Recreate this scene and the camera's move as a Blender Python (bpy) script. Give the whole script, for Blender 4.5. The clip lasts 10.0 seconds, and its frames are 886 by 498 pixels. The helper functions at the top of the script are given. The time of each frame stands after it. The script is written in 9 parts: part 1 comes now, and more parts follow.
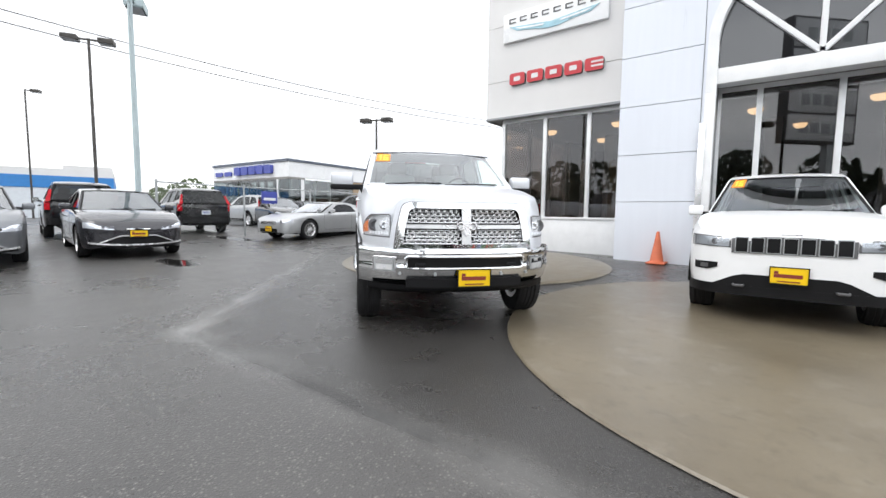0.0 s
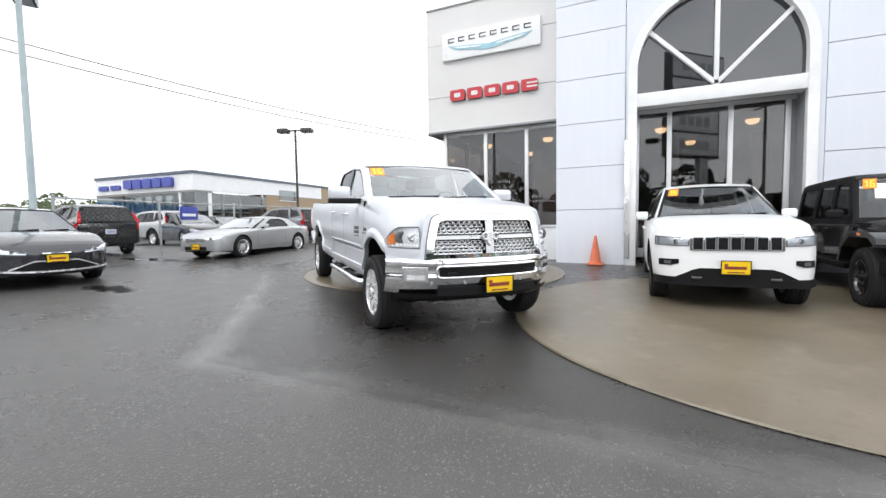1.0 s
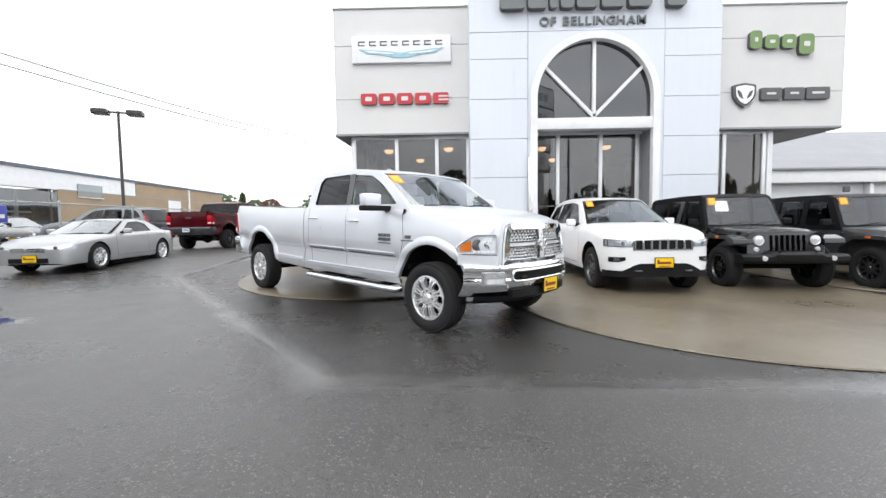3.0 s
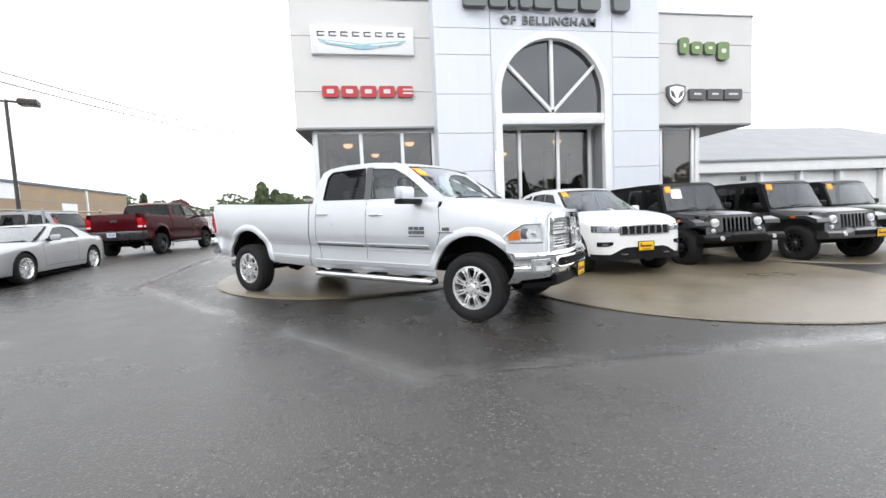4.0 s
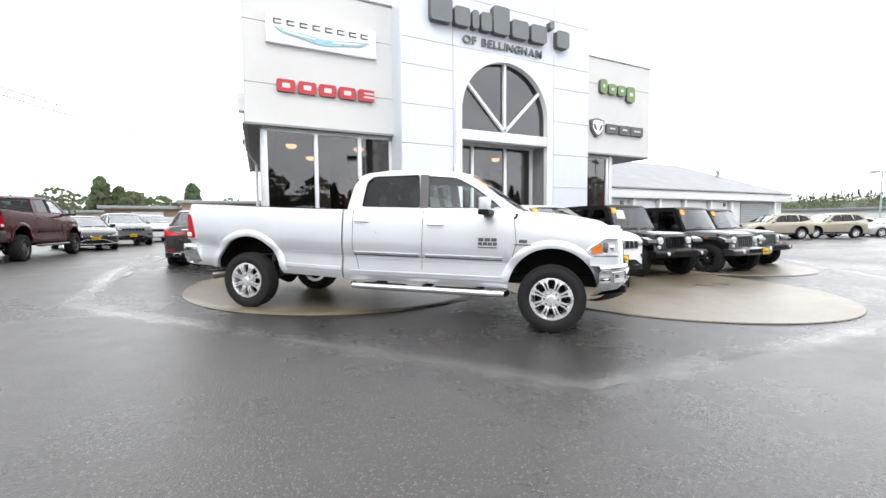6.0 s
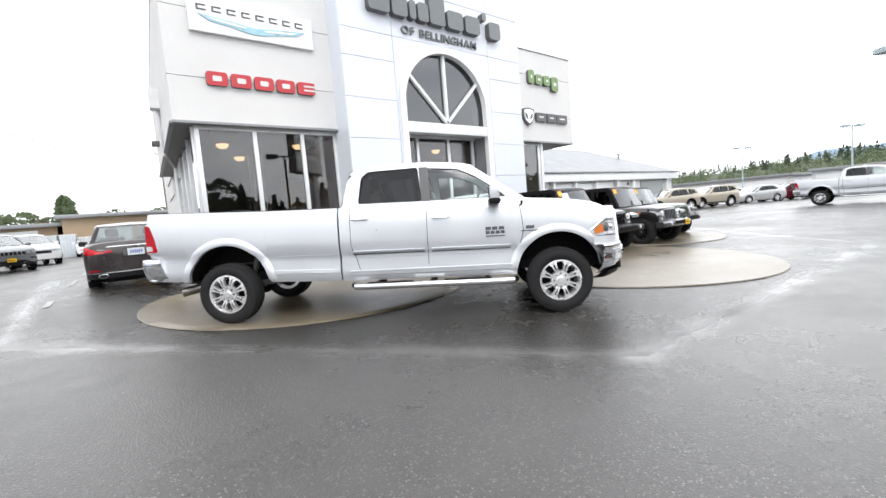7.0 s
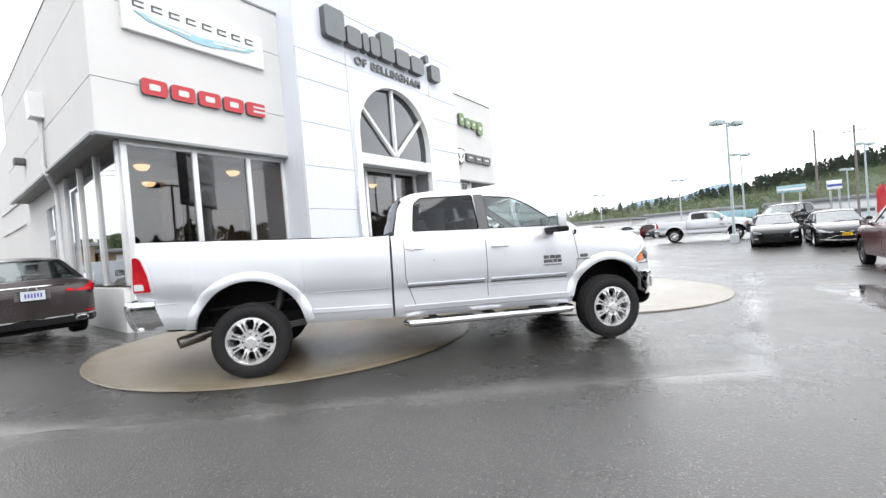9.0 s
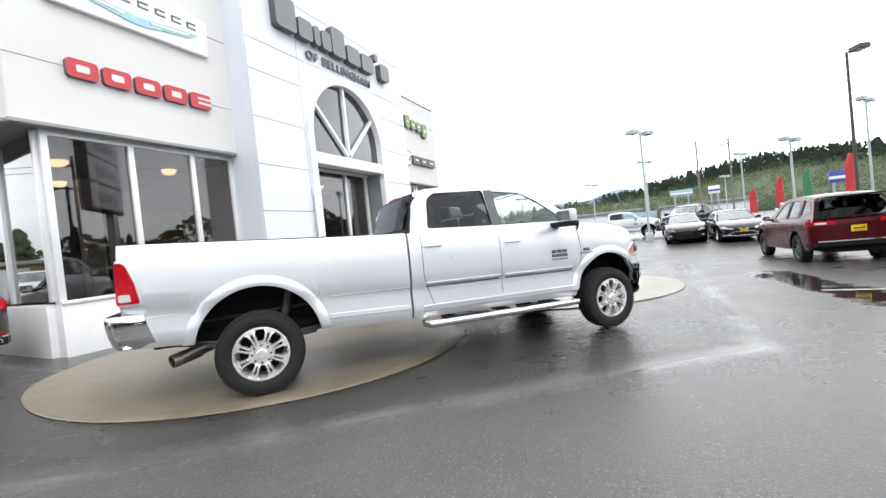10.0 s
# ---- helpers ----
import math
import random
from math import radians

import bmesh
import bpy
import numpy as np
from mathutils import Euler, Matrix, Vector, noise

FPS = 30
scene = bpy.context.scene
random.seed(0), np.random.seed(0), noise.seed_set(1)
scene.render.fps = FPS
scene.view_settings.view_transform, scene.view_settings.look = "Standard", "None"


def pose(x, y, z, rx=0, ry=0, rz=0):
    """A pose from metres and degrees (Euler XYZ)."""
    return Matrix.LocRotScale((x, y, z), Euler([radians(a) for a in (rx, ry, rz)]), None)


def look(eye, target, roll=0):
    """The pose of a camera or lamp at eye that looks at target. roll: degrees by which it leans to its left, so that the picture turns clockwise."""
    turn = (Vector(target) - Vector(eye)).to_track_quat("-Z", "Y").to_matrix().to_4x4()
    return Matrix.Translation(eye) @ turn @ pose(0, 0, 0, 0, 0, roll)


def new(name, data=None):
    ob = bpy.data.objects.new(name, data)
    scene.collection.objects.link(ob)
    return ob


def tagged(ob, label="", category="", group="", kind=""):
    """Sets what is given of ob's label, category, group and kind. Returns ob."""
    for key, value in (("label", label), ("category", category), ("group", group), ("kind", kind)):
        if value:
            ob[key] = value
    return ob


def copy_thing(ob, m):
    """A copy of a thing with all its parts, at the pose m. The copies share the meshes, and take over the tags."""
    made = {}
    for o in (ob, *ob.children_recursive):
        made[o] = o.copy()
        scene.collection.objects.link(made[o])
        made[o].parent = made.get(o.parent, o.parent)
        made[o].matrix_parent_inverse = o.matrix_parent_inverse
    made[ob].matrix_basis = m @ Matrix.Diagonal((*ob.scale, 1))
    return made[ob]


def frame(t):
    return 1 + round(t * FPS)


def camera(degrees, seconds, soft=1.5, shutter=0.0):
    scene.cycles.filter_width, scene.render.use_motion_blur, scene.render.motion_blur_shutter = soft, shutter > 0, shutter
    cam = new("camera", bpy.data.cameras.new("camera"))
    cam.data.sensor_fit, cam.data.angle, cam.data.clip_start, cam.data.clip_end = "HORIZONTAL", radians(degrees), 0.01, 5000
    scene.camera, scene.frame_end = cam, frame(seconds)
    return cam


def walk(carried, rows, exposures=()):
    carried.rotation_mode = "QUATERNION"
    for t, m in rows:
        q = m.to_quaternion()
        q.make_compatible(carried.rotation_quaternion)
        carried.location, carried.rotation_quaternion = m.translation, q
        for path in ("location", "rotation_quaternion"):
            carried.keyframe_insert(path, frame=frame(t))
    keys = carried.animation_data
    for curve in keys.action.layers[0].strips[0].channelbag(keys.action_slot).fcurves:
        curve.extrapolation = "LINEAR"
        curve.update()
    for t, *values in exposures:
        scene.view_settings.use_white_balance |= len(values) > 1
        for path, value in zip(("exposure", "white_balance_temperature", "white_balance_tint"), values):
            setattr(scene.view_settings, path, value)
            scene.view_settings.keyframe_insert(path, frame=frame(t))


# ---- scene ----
cam = camera(92.6, 10.0)
PATH = [
    (0, (0.326, 0.814, 1.093), (-0.851, 2.423, 0.925), 0.7),
    (0.5, (-0.066, 0.405, 1.097), (-1.068, 2.132, 0.983), 0.7),
    (1, (-0.537, 0.065, 1.105), (-1.349, 1.889, 0.986), -0.9),
    (1.5, (-1.068, -0.233, 1.141), (-1.72, 1.655, 1.043), -0.7),
    (2, (-1.634, -0.502, 1.174), (-2.092, 1.44, 1.049), -2.1),
    (2.5, (-2.244, -0.659, 1.204), (-2.582, 1.309, 1.091), -1.4),
    (3, (-2.894, -0.778, 1.219), (-2.927, 1.218, 1.095), -0.8),
    (3.2, (-3.154, -0.772, 1.204), (-3.13, 1.225, 1.09), -1.6),
    (4.3, (-4.627, -0.717, 1.227), (-4.229, 1.236, 1.066), -1.6),
    (4.5, (-4.86, -0.653, 1.247), (-4.433, 1.295, 1.102), -0.7),
    (5, (-5.47, -0.508, 1.236), (-4.838, 1.385, 1.099), -1.2),
    (5.5, (-6.035, -0.215, 1.246), (-5.251, 1.619, 1.094), -2.7),
    (5.7, (-6.224, -0.098, 1.259), (-5.412, 1.726, 1.137), -1.3),
    (6.8, (-7.283, 0.594, 1.306), (-6.149, 2.231, 1.119), -3.5),
    (7, (-7.45, 0.722, 1.308), (-6.243, 2.308, 1.141), -4.7),
    (7.5, (-7.85, 1.08, 1.328), (-6.518, 2.564, 1.174), -4.9),
    (8, (-8.187, 1.561, 1.335), (-6.764, 2.964, 1.249), -4.3),
    (8.5, (-8.539, 2.007, 1.361), (-6.998, 3.279, 1.272), -5.2),
    (9, (-8.78, 2.509, 1.362), (-7.164, 3.687, 1.331), -4.7),
    (9.5, (-9.045, 3.004, 1.362), (-7.308, 3.995, 1.347), -5.6),
    (10, (-9.212, 3.53, 1.366), (-7.408, 4.392, 1.325), -6.0),
]
walk(cam, [(t, look(eye, target, roll)) for t, eye, target, roll in PATH], [(0.0, 0.0), (3.0, 0.0), (6.0, 0.18), (10.0, 0.2)])

# ---- light ----
world = bpy.data.worlds.new("overcast_sky")
scene.world = world
world.use_nodes = True
wt = world.node_tree
wt.nodes.clear()


def wn(kind, **props):
    n = wt.nodes.new(kind)
    for k, v in props.items():
        if k == "sky_type":
            n.sky_type = v
        elif k == "blend_type":
            n.blend_type = v
    return n


SUN_ELEV, SUN_AZ = 48.0, 235.0
sky = wn("ShaderNodeTexSky", sky_type="NISHITA")
sky.sun_disc, sky.sun_elevation, sky.sun_rotation = False, radians(SUN_ELEV), radians(90 - SUN_AZ)
sky_gain = wt.nodes.new("ShaderNodeVectorMath")
sky_gain.operation = "SCALE"
sky_gain.inputs["Scale"].default_value = 0.12
wt.links.new(sky.outputs[0], sky_gain.inputs[0])
coord = wn("ShaderNodeTexCoord")
stretch = wn("ShaderNodeMapping")
stretch.inputs["Scale"].default_value = (1.0, 1.0, 2.6)
wt.links.new(coord.outputs["Generated"], stretch.inputs[0])
cloud = wn("ShaderNodeTexNoise")
cloud.inputs["Scale"].default_value, cloud.inputs["Detail"].default_value, cloud.inputs["Roughness"].default_value = 2.2, 7.0, 0.55
wt.links.new(stretch.outputs[0], cloud.inputs["Vector"])
ramp = wn("ShaderNodeValToRGB")
ramp.color_ramp.elements[0].position, ramp.color_ramp.elements[0].color = 0.34, (1.15, 1.19, 1.26, 1)
ramp.color_ramp.elements[1].position, ramp.color_ramp.elements[1].color = 0.58, (1.75, 1.77, 1.80, 1)
wt.links.new(cloud.outputs["Fac"], ramp.inputs[0])
mix = wn("ShaderNodeMix")
mix.data_type = "RGBA"
mix.inputs["Factor"].default_value = 0.93
wt.links.new(sky_gain.outputs[0], mix.inputs[6])
wt.links.new(ramp.outputs[0], mix.inputs[7])
back = wn("ShaderNodeBackground")
back.inputs["Strength"].default_value = 1.22
# the cloud is thinner and brighter towards the east
axis = wn("ShaderNodeSeparateXYZ")
wt.links.new(coord.outputs["Generated"], axis.inputs[0])
lift = wn("ShaderNodeMapRange")
for k, v in zip(("From Min", "From Max", "To Min", "To Max"), (-0.9, 0.9, 0.74, 1.36)):
    lift.inputs[k].default_value = v
wt.links.new(axis.outputs[0], lift.inputs[0])
east = wn("ShaderNodeVectorMath")
east.operation = "SCALE"
wt.links.new(mix.outputs[2], east.inputs[0])
wt.links.new(lift.outputs[0], east.inputs["Scale"])
wt.links.new(east.outputs[0], back.inputs[0])
wout = wn("ShaderNodeOutputWorld")
wt.links.new(back.outputs[0], wout.inputs[0])

sun = new("sun", bpy.data.lights.new("sun", "SUN"))
sun.data.energy, sun.data.angle, sun.data.color = 1.2, radians(30), (1.0, 0.97, 0.93)
sun_dir = Vector((math.cos(radians(SUN_AZ)) * math.cos(radians(SUN_ELEV)), math.sin(radians(SUN_AZ)) * math.cos(radians(SUN_ELEV)), math.sin(radians(SUN_ELEV))))
sun.matrix_world = look(sun_dir * 60, (0, 0, 0))

# ---- materials ----
MATS = {}


def link(nt, a, b):
    nt.links.new(a, b)


def node(nt, kind, **ins):
    n = nt.nodes.new(kind)
    for k, v in ins.items():
        n.inputs[k].default_value = v
    return n


def noise_node(nt, vec, scale, detail=3.0, rough=0.5):
    n = node(nt, "ShaderNodeTexNoise", Scale=scale, Detail=detail, Roughness=rough)
    link(nt, vec, n.inputs["Vector"])
    return n.outputs["Fac"]


def remap(nt, v, a, b, lo, hi):
    n = node(nt, "ShaderNodeMapRange")
    n.inputs[1].default_value, n.inputs[2].default_value, n.inputs[3].default_value, n.inputs[4].default_value = a, b, lo, hi
    link(nt, v, n.inputs[0])
    return n.outputs[0]


def mth(nt, op, a, b=None, c=None, clamp=False):
    n = nt.nodes.new("ShaderNodeMath")
    n.operation, n.use_clamp = op, clamp
    for i, v in enumerate((a, b, c)):
        if v is None:
            continue
        if isinstance(v, (int, float)):
            n.inputs[i].default_value = v
        else:
            link(nt, v, n.inputs[i])
    return n.outputs[0]


def vmth(nt, op, a, b=None, scale=None):
    n = nt.nodes.new("ShaderNodeVectorMath")
    n.operation = op
    for i, v in enumerate((a, b)):
        if v is None:
            continue
        if isinstance(v, tuple):
            n.inputs[i].default_value = v
        else:
            link(nt, v, n.inputs[i])
    if scale is not None:
        link(nt, scale, n.inputs["Scale"])
    return n


def mixc(nt, fac, a, b, mode="MIX"):
    n = nt.nodes.new("ShaderNodeMix")
    n.data_type, n.blend_type = "RGBA", mode
    for sock, v in ((n.inputs[0], fac), (n.inputs[6], a), (n.inputs[7], b)):
        if isinstance(v, (int, float)):
            sock.default_value = v
        elif isinstance(v, tuple):
            sock.default_value = (*v, 1) if len(v) == 3 else v
        else:
            link(nt, v, sock)
    return n.outputs[2]


def bumped(nt, b, height, strength, distance=0.01):
    n = node(nt, "ShaderNodeBump", Strength=strength, Distance=distance)
    link(nt, height, n.inputs["Height"])
    link(nt, n.outputs[0], b.inputs["Normal"])


def blank(name):
    m = bpy.data.materials.new(name)
    m.use_nodes = True
    nt = m.node_tree
    b = nt.nodes["Principled BSDF"]
    tc = nt.nodes.new("ShaderNodeTexCoord")
    b.inputs["Specular IOR Level"].default_value = 0.4
    MATS[name] = m
    return m, nt, b, tc.outputs["Object"]


def surface(name, col, rough=0.5, metal=0.0, coat=0.0, var=0.15, scale=3.0, fine=60.0, bump=0.05, spec=0.5):
    """A plain material with variation at two scales and a fine relief."""
    m, nt, b, P = blank(name)
    big, small = noise_node(nt, P, scale, 5.0, 0.6), noise_node(nt, P, fine, 3.0)
    k = mth(nt, "ADD", remap(nt, big, 0.3, 0.7, 1 - var, 1 + var * 0.6), remap(nt, small, 0.3, 0.7, -var * 0.35, var * 0.35))
    c = vmth(nt, "SCALE", (*col,), scale=k)
    link(nt, c.outputs[0], b.inputs["Base Color"])
    link(nt, remap(nt, big, 0.3, 0.7, max(0.02, rough * 0.8), min(1, rough * 1.2)), b.inputs["Roughness"])
    b.inputs["Metallic"].default_value = metal
    b.inputs["Coat Weight"].default_value = coat
    b.inputs["Coat Roughness"].default_value = 0.04
    b.inputs["Specular IOR Level"].default_value = spec
    if bump:
        bumped(nt, b, small, bump, 0.004)
    return m


def paint(name, col, metal=0.0, rough=0.35, dirt=0.05, coat=0.6, spec=0.2):
    """Car paint: fine flakes under a clear coat, with a thin film of road dirt low down in patches."""
    m, nt, b, P = blank(name)
    flake = noise_node(nt, P, 900.0, 1.0)
    big = noise_node(nt, P, 1.6, 4.0, 0.6)
    k = mth(nt, "ADD", remap(nt, flake, 0.35, 0.65, 0.93, 1.07), remap(nt, big, 0.3, 0.7, -dirt, dirt * 0.5))
    c = vmth(nt, "SCALE", (*col,), scale=k)
    link(nt, c.outputs[0], b.inputs["Base Color"])
    link(nt, remap(nt, big, 0.3, 0.7, rough * 0.9, rough * 1.15), b.inputs["Roughness"])
    b.inputs["Metallic"].default_value, b.inputs["Coat Weight"].default_value = metal, coat
    b.inputs["Specular IOR Level"].default_value = spec
    link(nt, remap(nt, big, 0.35, 0.7, 0.05, 0.10), b.inputs["Coat Roughness"])
    return m


def glass(name, tint, gloss=1.0):
    """Thin tinted glass: what is behind shows through the tint, and the sky mirrors in it."""
    m, nt, b, P = blank(name)
    nt.nodes.remove(b)
    tr = node(nt, "ShaderNodeBsdfTransparent", Color=(*tint, 1))
    gl = node(nt, "ShaderNodeBsdfGlossy", Roughness=0.015, Color=(0.95, 0.97, 1, 1))
    lw = node(nt, "ShaderNodeLayerWeight", Blend=0.5)
    k = mth(nt, "MULTIPLY", mth(nt, "MULTIPLY_ADD", mth(nt, "POWER", lw.outputs["Facing"], 4.0), 0.93, 0.06), gloss, clamp=True)
    mx = nt.nodes.new("ShaderNodeMixShader")
    link(nt, k, mx.inputs[0])
    link(nt, tr.outputs[0], mx.inputs[1])
    link(nt, gl.outputs[0], mx.inputs[2])
    link(nt, mx.outputs[0], nt.nodes["Material Output"].inputs[0])
    return m


def emitter(name, col, strength):
    m, nt, b, P = blank(name)
    b.inputs["Base Color"].default_value = (*col, 1)
    b.inputs["Emission Color"].default_value = (*col, 1)
    b.inputs["Emission Strength"].default_value = strength
    return m


def seg_dist(nt, P, a, b):
    """Distance on the ground from P to the stretch a-b."""
    ba = (b[0] - a[0], b[1] - a[1], 0.0)
    pa = vmth(nt, "SUBTRACT", P, (a[0], a[1], 0.0)).outputs[0]
    h = mth(nt, "MULTIPLY", vmth(nt, "DOT_PRODUCT", pa, ba).outputs["Value"], 1.0 / (ba[0] ** 2 + ba[1] ** 2), clamp=True)
    on = vmth(nt, "SCALE", ba, scale=h).outputs[0]
    return vmth(nt, "LENGTH", vmth(nt, "SUBTRACT", pa, on).outputs[0]).outputs["Value"]


# the corners of the newer asphalt round the building
PATCH = ((-9.0, 17.0), (-8.78, 8.2), (-3.93, 2.56), (6.50, 2.46), (11.4, 8.4), (11.6, 17.0))
PUDDLES = ((-8.9, 4.45, 0.75, 0.28), (1.3, 0.80, 2.3, 0.42), (-13.9, 8.2, 1.6, 0.35), (-0.5, 0.55, 1.3, 0.45), (2.4, 1.2, 0.8, 0.3))


def asphalt(name, dry, wet, stones, stone_size, gloss):
    m, nt, b, P0 = blank(name)
    flat = vmth(nt, "MULTIPLY", P0, (1.0, 1.0, 0.0)).outputs[0]
    P = flat
    wob = noise_node(nt, P, 1.3, 4.0, 0.6)
    wide = noise_node(nt, P, 0.22, 5.0, 0.6)
    mid = noise_node(nt, P, 2.4, 5.0, 0.65)
    fine = noise_node(nt, P, 150.0, 2.0)
    vor = node(nt, "ShaderNodeTexVoronoi", Scale=stone_size)
    link(nt, P, vor.inputs["Vector"])
    pebble = remap(nt, vor.outputs["Distance"], 0.0, 0.55, 1.0, 0.0)
    tone = nt.nodes.new("ShaderNodeSeparateColor")
    link(nt, vor.outputs["Color"], tone.inputs[0])
    bright = remap(nt, tone.outputs[0], 0.66, 0.92, 0.0, 1.0)
    speck = mth(nt, "MULTIPLY", mth(nt, "MULTIPLY", pebble, bright), stones, clamp=True)
    wetness = remap(nt, mth(nt, "ADD", mth(nt, "MULTIPLY", wide, 0.7), mth(nt, "MULTIPLY", mid, 0.3)), 0.40, 0.60, 0.0, 1.0)
    # streaks of water along the joint between the two asphalts, with a painted sheen
    edges = [seg_dist(nt, P, a, c) for a, c in zip(PATCH[:-1], PATCH[1:])]
    # a thin film of water along the edges; the front edge is also a wet crack
    washed = edges[0]
    for d in edges[1:]:
        washed = mth(nt, "MINIMUM", washed, d)
    joint = edges[2]
    wide_d = mth(nt, "ADD", washed, remap(nt, wob, 0.3, 0.7, -0.12, 0.12))
    film = remap(nt, wide_d, 0.0, 0.24, 1.0, 0.0)
    patchy = remap(nt, noise_node(nt, P, 0.55, 3.0), 0.34, 0.50, 0.0, 1.0)
    film_sheen = mth(nt, "MULTIPLY", film, patchy, clamp=True)
    crack = remap(nt, mth(nt, "ADD", joint, remap(nt, mid, 0.3, 0.7, -0.02, 0.02)), 0.02, 0.09, 1.0, 0.0)
    crack = mth(nt, "MULTIPLY", mth(nt, "MULTIPLY", crack, remap(nt, wob, 0.36, 0.55, 0.05, 0.6)), mth(nt, "SUBTRACT", 1.0, mth(nt, "MULTIPLY", film_sheen, 0.7)), clamp=True)
    pool = None
    for x, y, rx, ry in PUDDLES:
        q = vmth(nt, "SUBTRACT", P, (x, y, 0.0)).outputs[0]
        q = vmth(nt, "MULTIPLY", q, (1 / rx, 1 / ry, 0.0)).outputs[0]
        e = vmth(nt, "LENGTH", q).outputs["Value"]
        pool = e if pool is None else mth(nt, "MINIMUM", pool, e)
    pool = remap(nt, mth(nt, "ADD", pool, remap(nt, mid, 0.25, 0.75, -0.5, 0.5)), 0.65, 1.1, 1.0, 0.0)
    tint = mixc(nt, wetness, dry, wet)
    tint = mixc(nt, remap(nt, fine, 0.35, 0.65, 0.0, 0.35), tint, tuple(v * 0.45 for v in wet))
    tint = mixc(nt, mth(nt, "MULTIPLY", speck, remap(nt, mid, 0.3, 0.7, 0.45, 1.0)), tint, (0.42, 0.40, 0.37))
    # pale tint puts part of the film's sky reflection into the colour
    tint = mixc(nt, mth(nt, "MULTIPLY", film_sheen, 0.4), tint, (0.14, 0.137, 0.13))
    tint = mixc(nt, crack, tint, (0.012, 0.012, 0.012))
    tint = mixc(nt, pool, tint, tuple(v * 0.35 for v in wet))
    link(nt, tint, b.inputs["Base Color"])
    r = remap(nt, wetness, 0.0, 1.0, gloss[0], gloss[1])
    r = mth(nt, "ADD", r, mth(nt, "MULTIPLY", film_sheen, -0.14))
    r = mth(nt, "MULTIPLY", r, mth(nt, "SUBTRACT", 1.0, mth(nt, "MULTIPLY", pool, 0.85)))
    r = mth(nt, "ADD", r, mth(nt, "MULTIPLY", crack, 0.08))
    link(nt, mth(nt, "MAXIMUM", r, 0.05), b.inputs["Roughness"])
    link(nt, remap(nt, crack, 0.0, 1.0, 0.5, 0.42), b.inputs["Specular IOR Level"])
    calm = mth(nt, "SUBTRACT", 1.0, mth(nt, "MAXIMUM", pool, mth(nt, "MULTIPLY", film_sheen, 0.7)), clamp=True)
    hgt = mth(nt, "MULTIPLY", mth(nt, "ADD", mth(nt, "MULTIPLY", pebble, 0.6), mth(nt, "MULTIPLY", fine, 0.5)), calm)
    bumped(nt, b, hgt, 0.55, 0.006)
    return m


M_OLD = asphalt("asphalt_worn", (0.085, 0.082, 0.079), (0.055, 0.053, 0.051), 0.6, 62.0, (0.42, 0.25))
M_NEW = asphalt("asphalt_newer", (0.050, 0.048, 0.046), (0.032, 0.030, 0.028), 0.4, 95.0, (0.36, 0.20))


def concrete_wet(name):
    m, nt, b, P0 = blank(name)
    P = vmth(nt, "MULTIPLY", P0, (1.0, 1.0, 0.0)).outputs[0]
    wide, mid, fine = noise_node(nt, P, 0.55, 5.0, 0.6), noise_node(nt, P, 3.0, 5.0, 0.65), noise_node(nt, P, 170.0, 2.0)
    wetness = remap(nt, mth(nt, "ADD", mth(nt, "MULTIPLY", wide, 0.75), mth(nt, "MULTIPLY", mid, 0.25)), 0.30, 0.68, 0.0, 1.0)
    c = mixc(nt, wetness, (0.225, 0.190, 0.135), (0.118, 0.096, 0.066))
    c = mixc(nt, remap(nt, fine, 0.3, 0.7, 0.0, 0.35), c, (0.10, 0.088, 0.065))
    c = mixc(nt, remap(nt, mid, 0.54, 0.72, 0.0, 0.45), c, (0.27, 0.24, 0.19))
    c = mixc(nt, remap(nt, noise_node(nt, P, 7.0, 4.0, 0.7), 0.52, 0.70, 0.0, 0.45), c, (0.085, 0.068, 0.046))
    link(nt, c, b.inputs["Base Color"])
    link(nt, remap(nt, wetness, 0, 1, 0.42, 0.24), b.inputs["Roughness"])
    b.inputs["Specular IOR Level"].default_value = 0.55
    bumped(nt, b, fine, 0.25, 0.003)
    return m


M_CONC = concrete_wet("wet_tan_concrete")


def metal_wall(name, col, var=0.05, rough=0.38):
    """Painted wall panels with faint rain streaks."""
    m, nt, b, P = blank(name)
    st = vmth(nt, "MULTIPLY", P, (5.0, 5.0, 0.35)).outputs[0]
    streak, big, fine = noise_node(nt, st, 1.4, 4.0, 0.6), noise_node(nt, P, 0.5, 3.0), noise_node(nt, P, 90.0, 2.0)
    k = mth(nt, "ADD", remap(nt, streak, 0.3, 0.7, 1 - var, 1 + var * 0.4), remap(nt, big, 0.3, 0.7, -var * 0.6, var * 0.4))
    link(nt, vmth(nt, "SCALE", (*col,), scale=k).outputs[0], b.inputs["Base Color"])
    link(nt, remap(nt, streak, 0.3, 0.7, rough * 0.85, rough * 1.2), b.inputs["Roughness"])
    bumped(nt, b, fine, 0.04, 0.002)
    return m


M_TOWER = metal_wall("cool_white_panel", (0.70, 0.735, 0.80), 0.022, 0.32)
M_STUCCO = surface("pale_grey_stucco", (0.68, 0.675, 0.67), 0.8, var=0.05, scale=0.7, fine=140.0, bump=0.25)
M_WHITE = surface("white_painted_metal", (0.78, 0.79, 0.80), 0.35, var=0.06)
M_GREYMETAL = surface("grey_coated_metal", (0.28, 0.29, 0.30), 0.4, metal=0.3, var=0.1)
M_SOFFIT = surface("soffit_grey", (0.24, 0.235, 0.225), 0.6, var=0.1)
M_FRAME = surface("anodised_window_frame", (0.74, 0.75, 0.76), 0.35, metal=0.25, var=0.06)
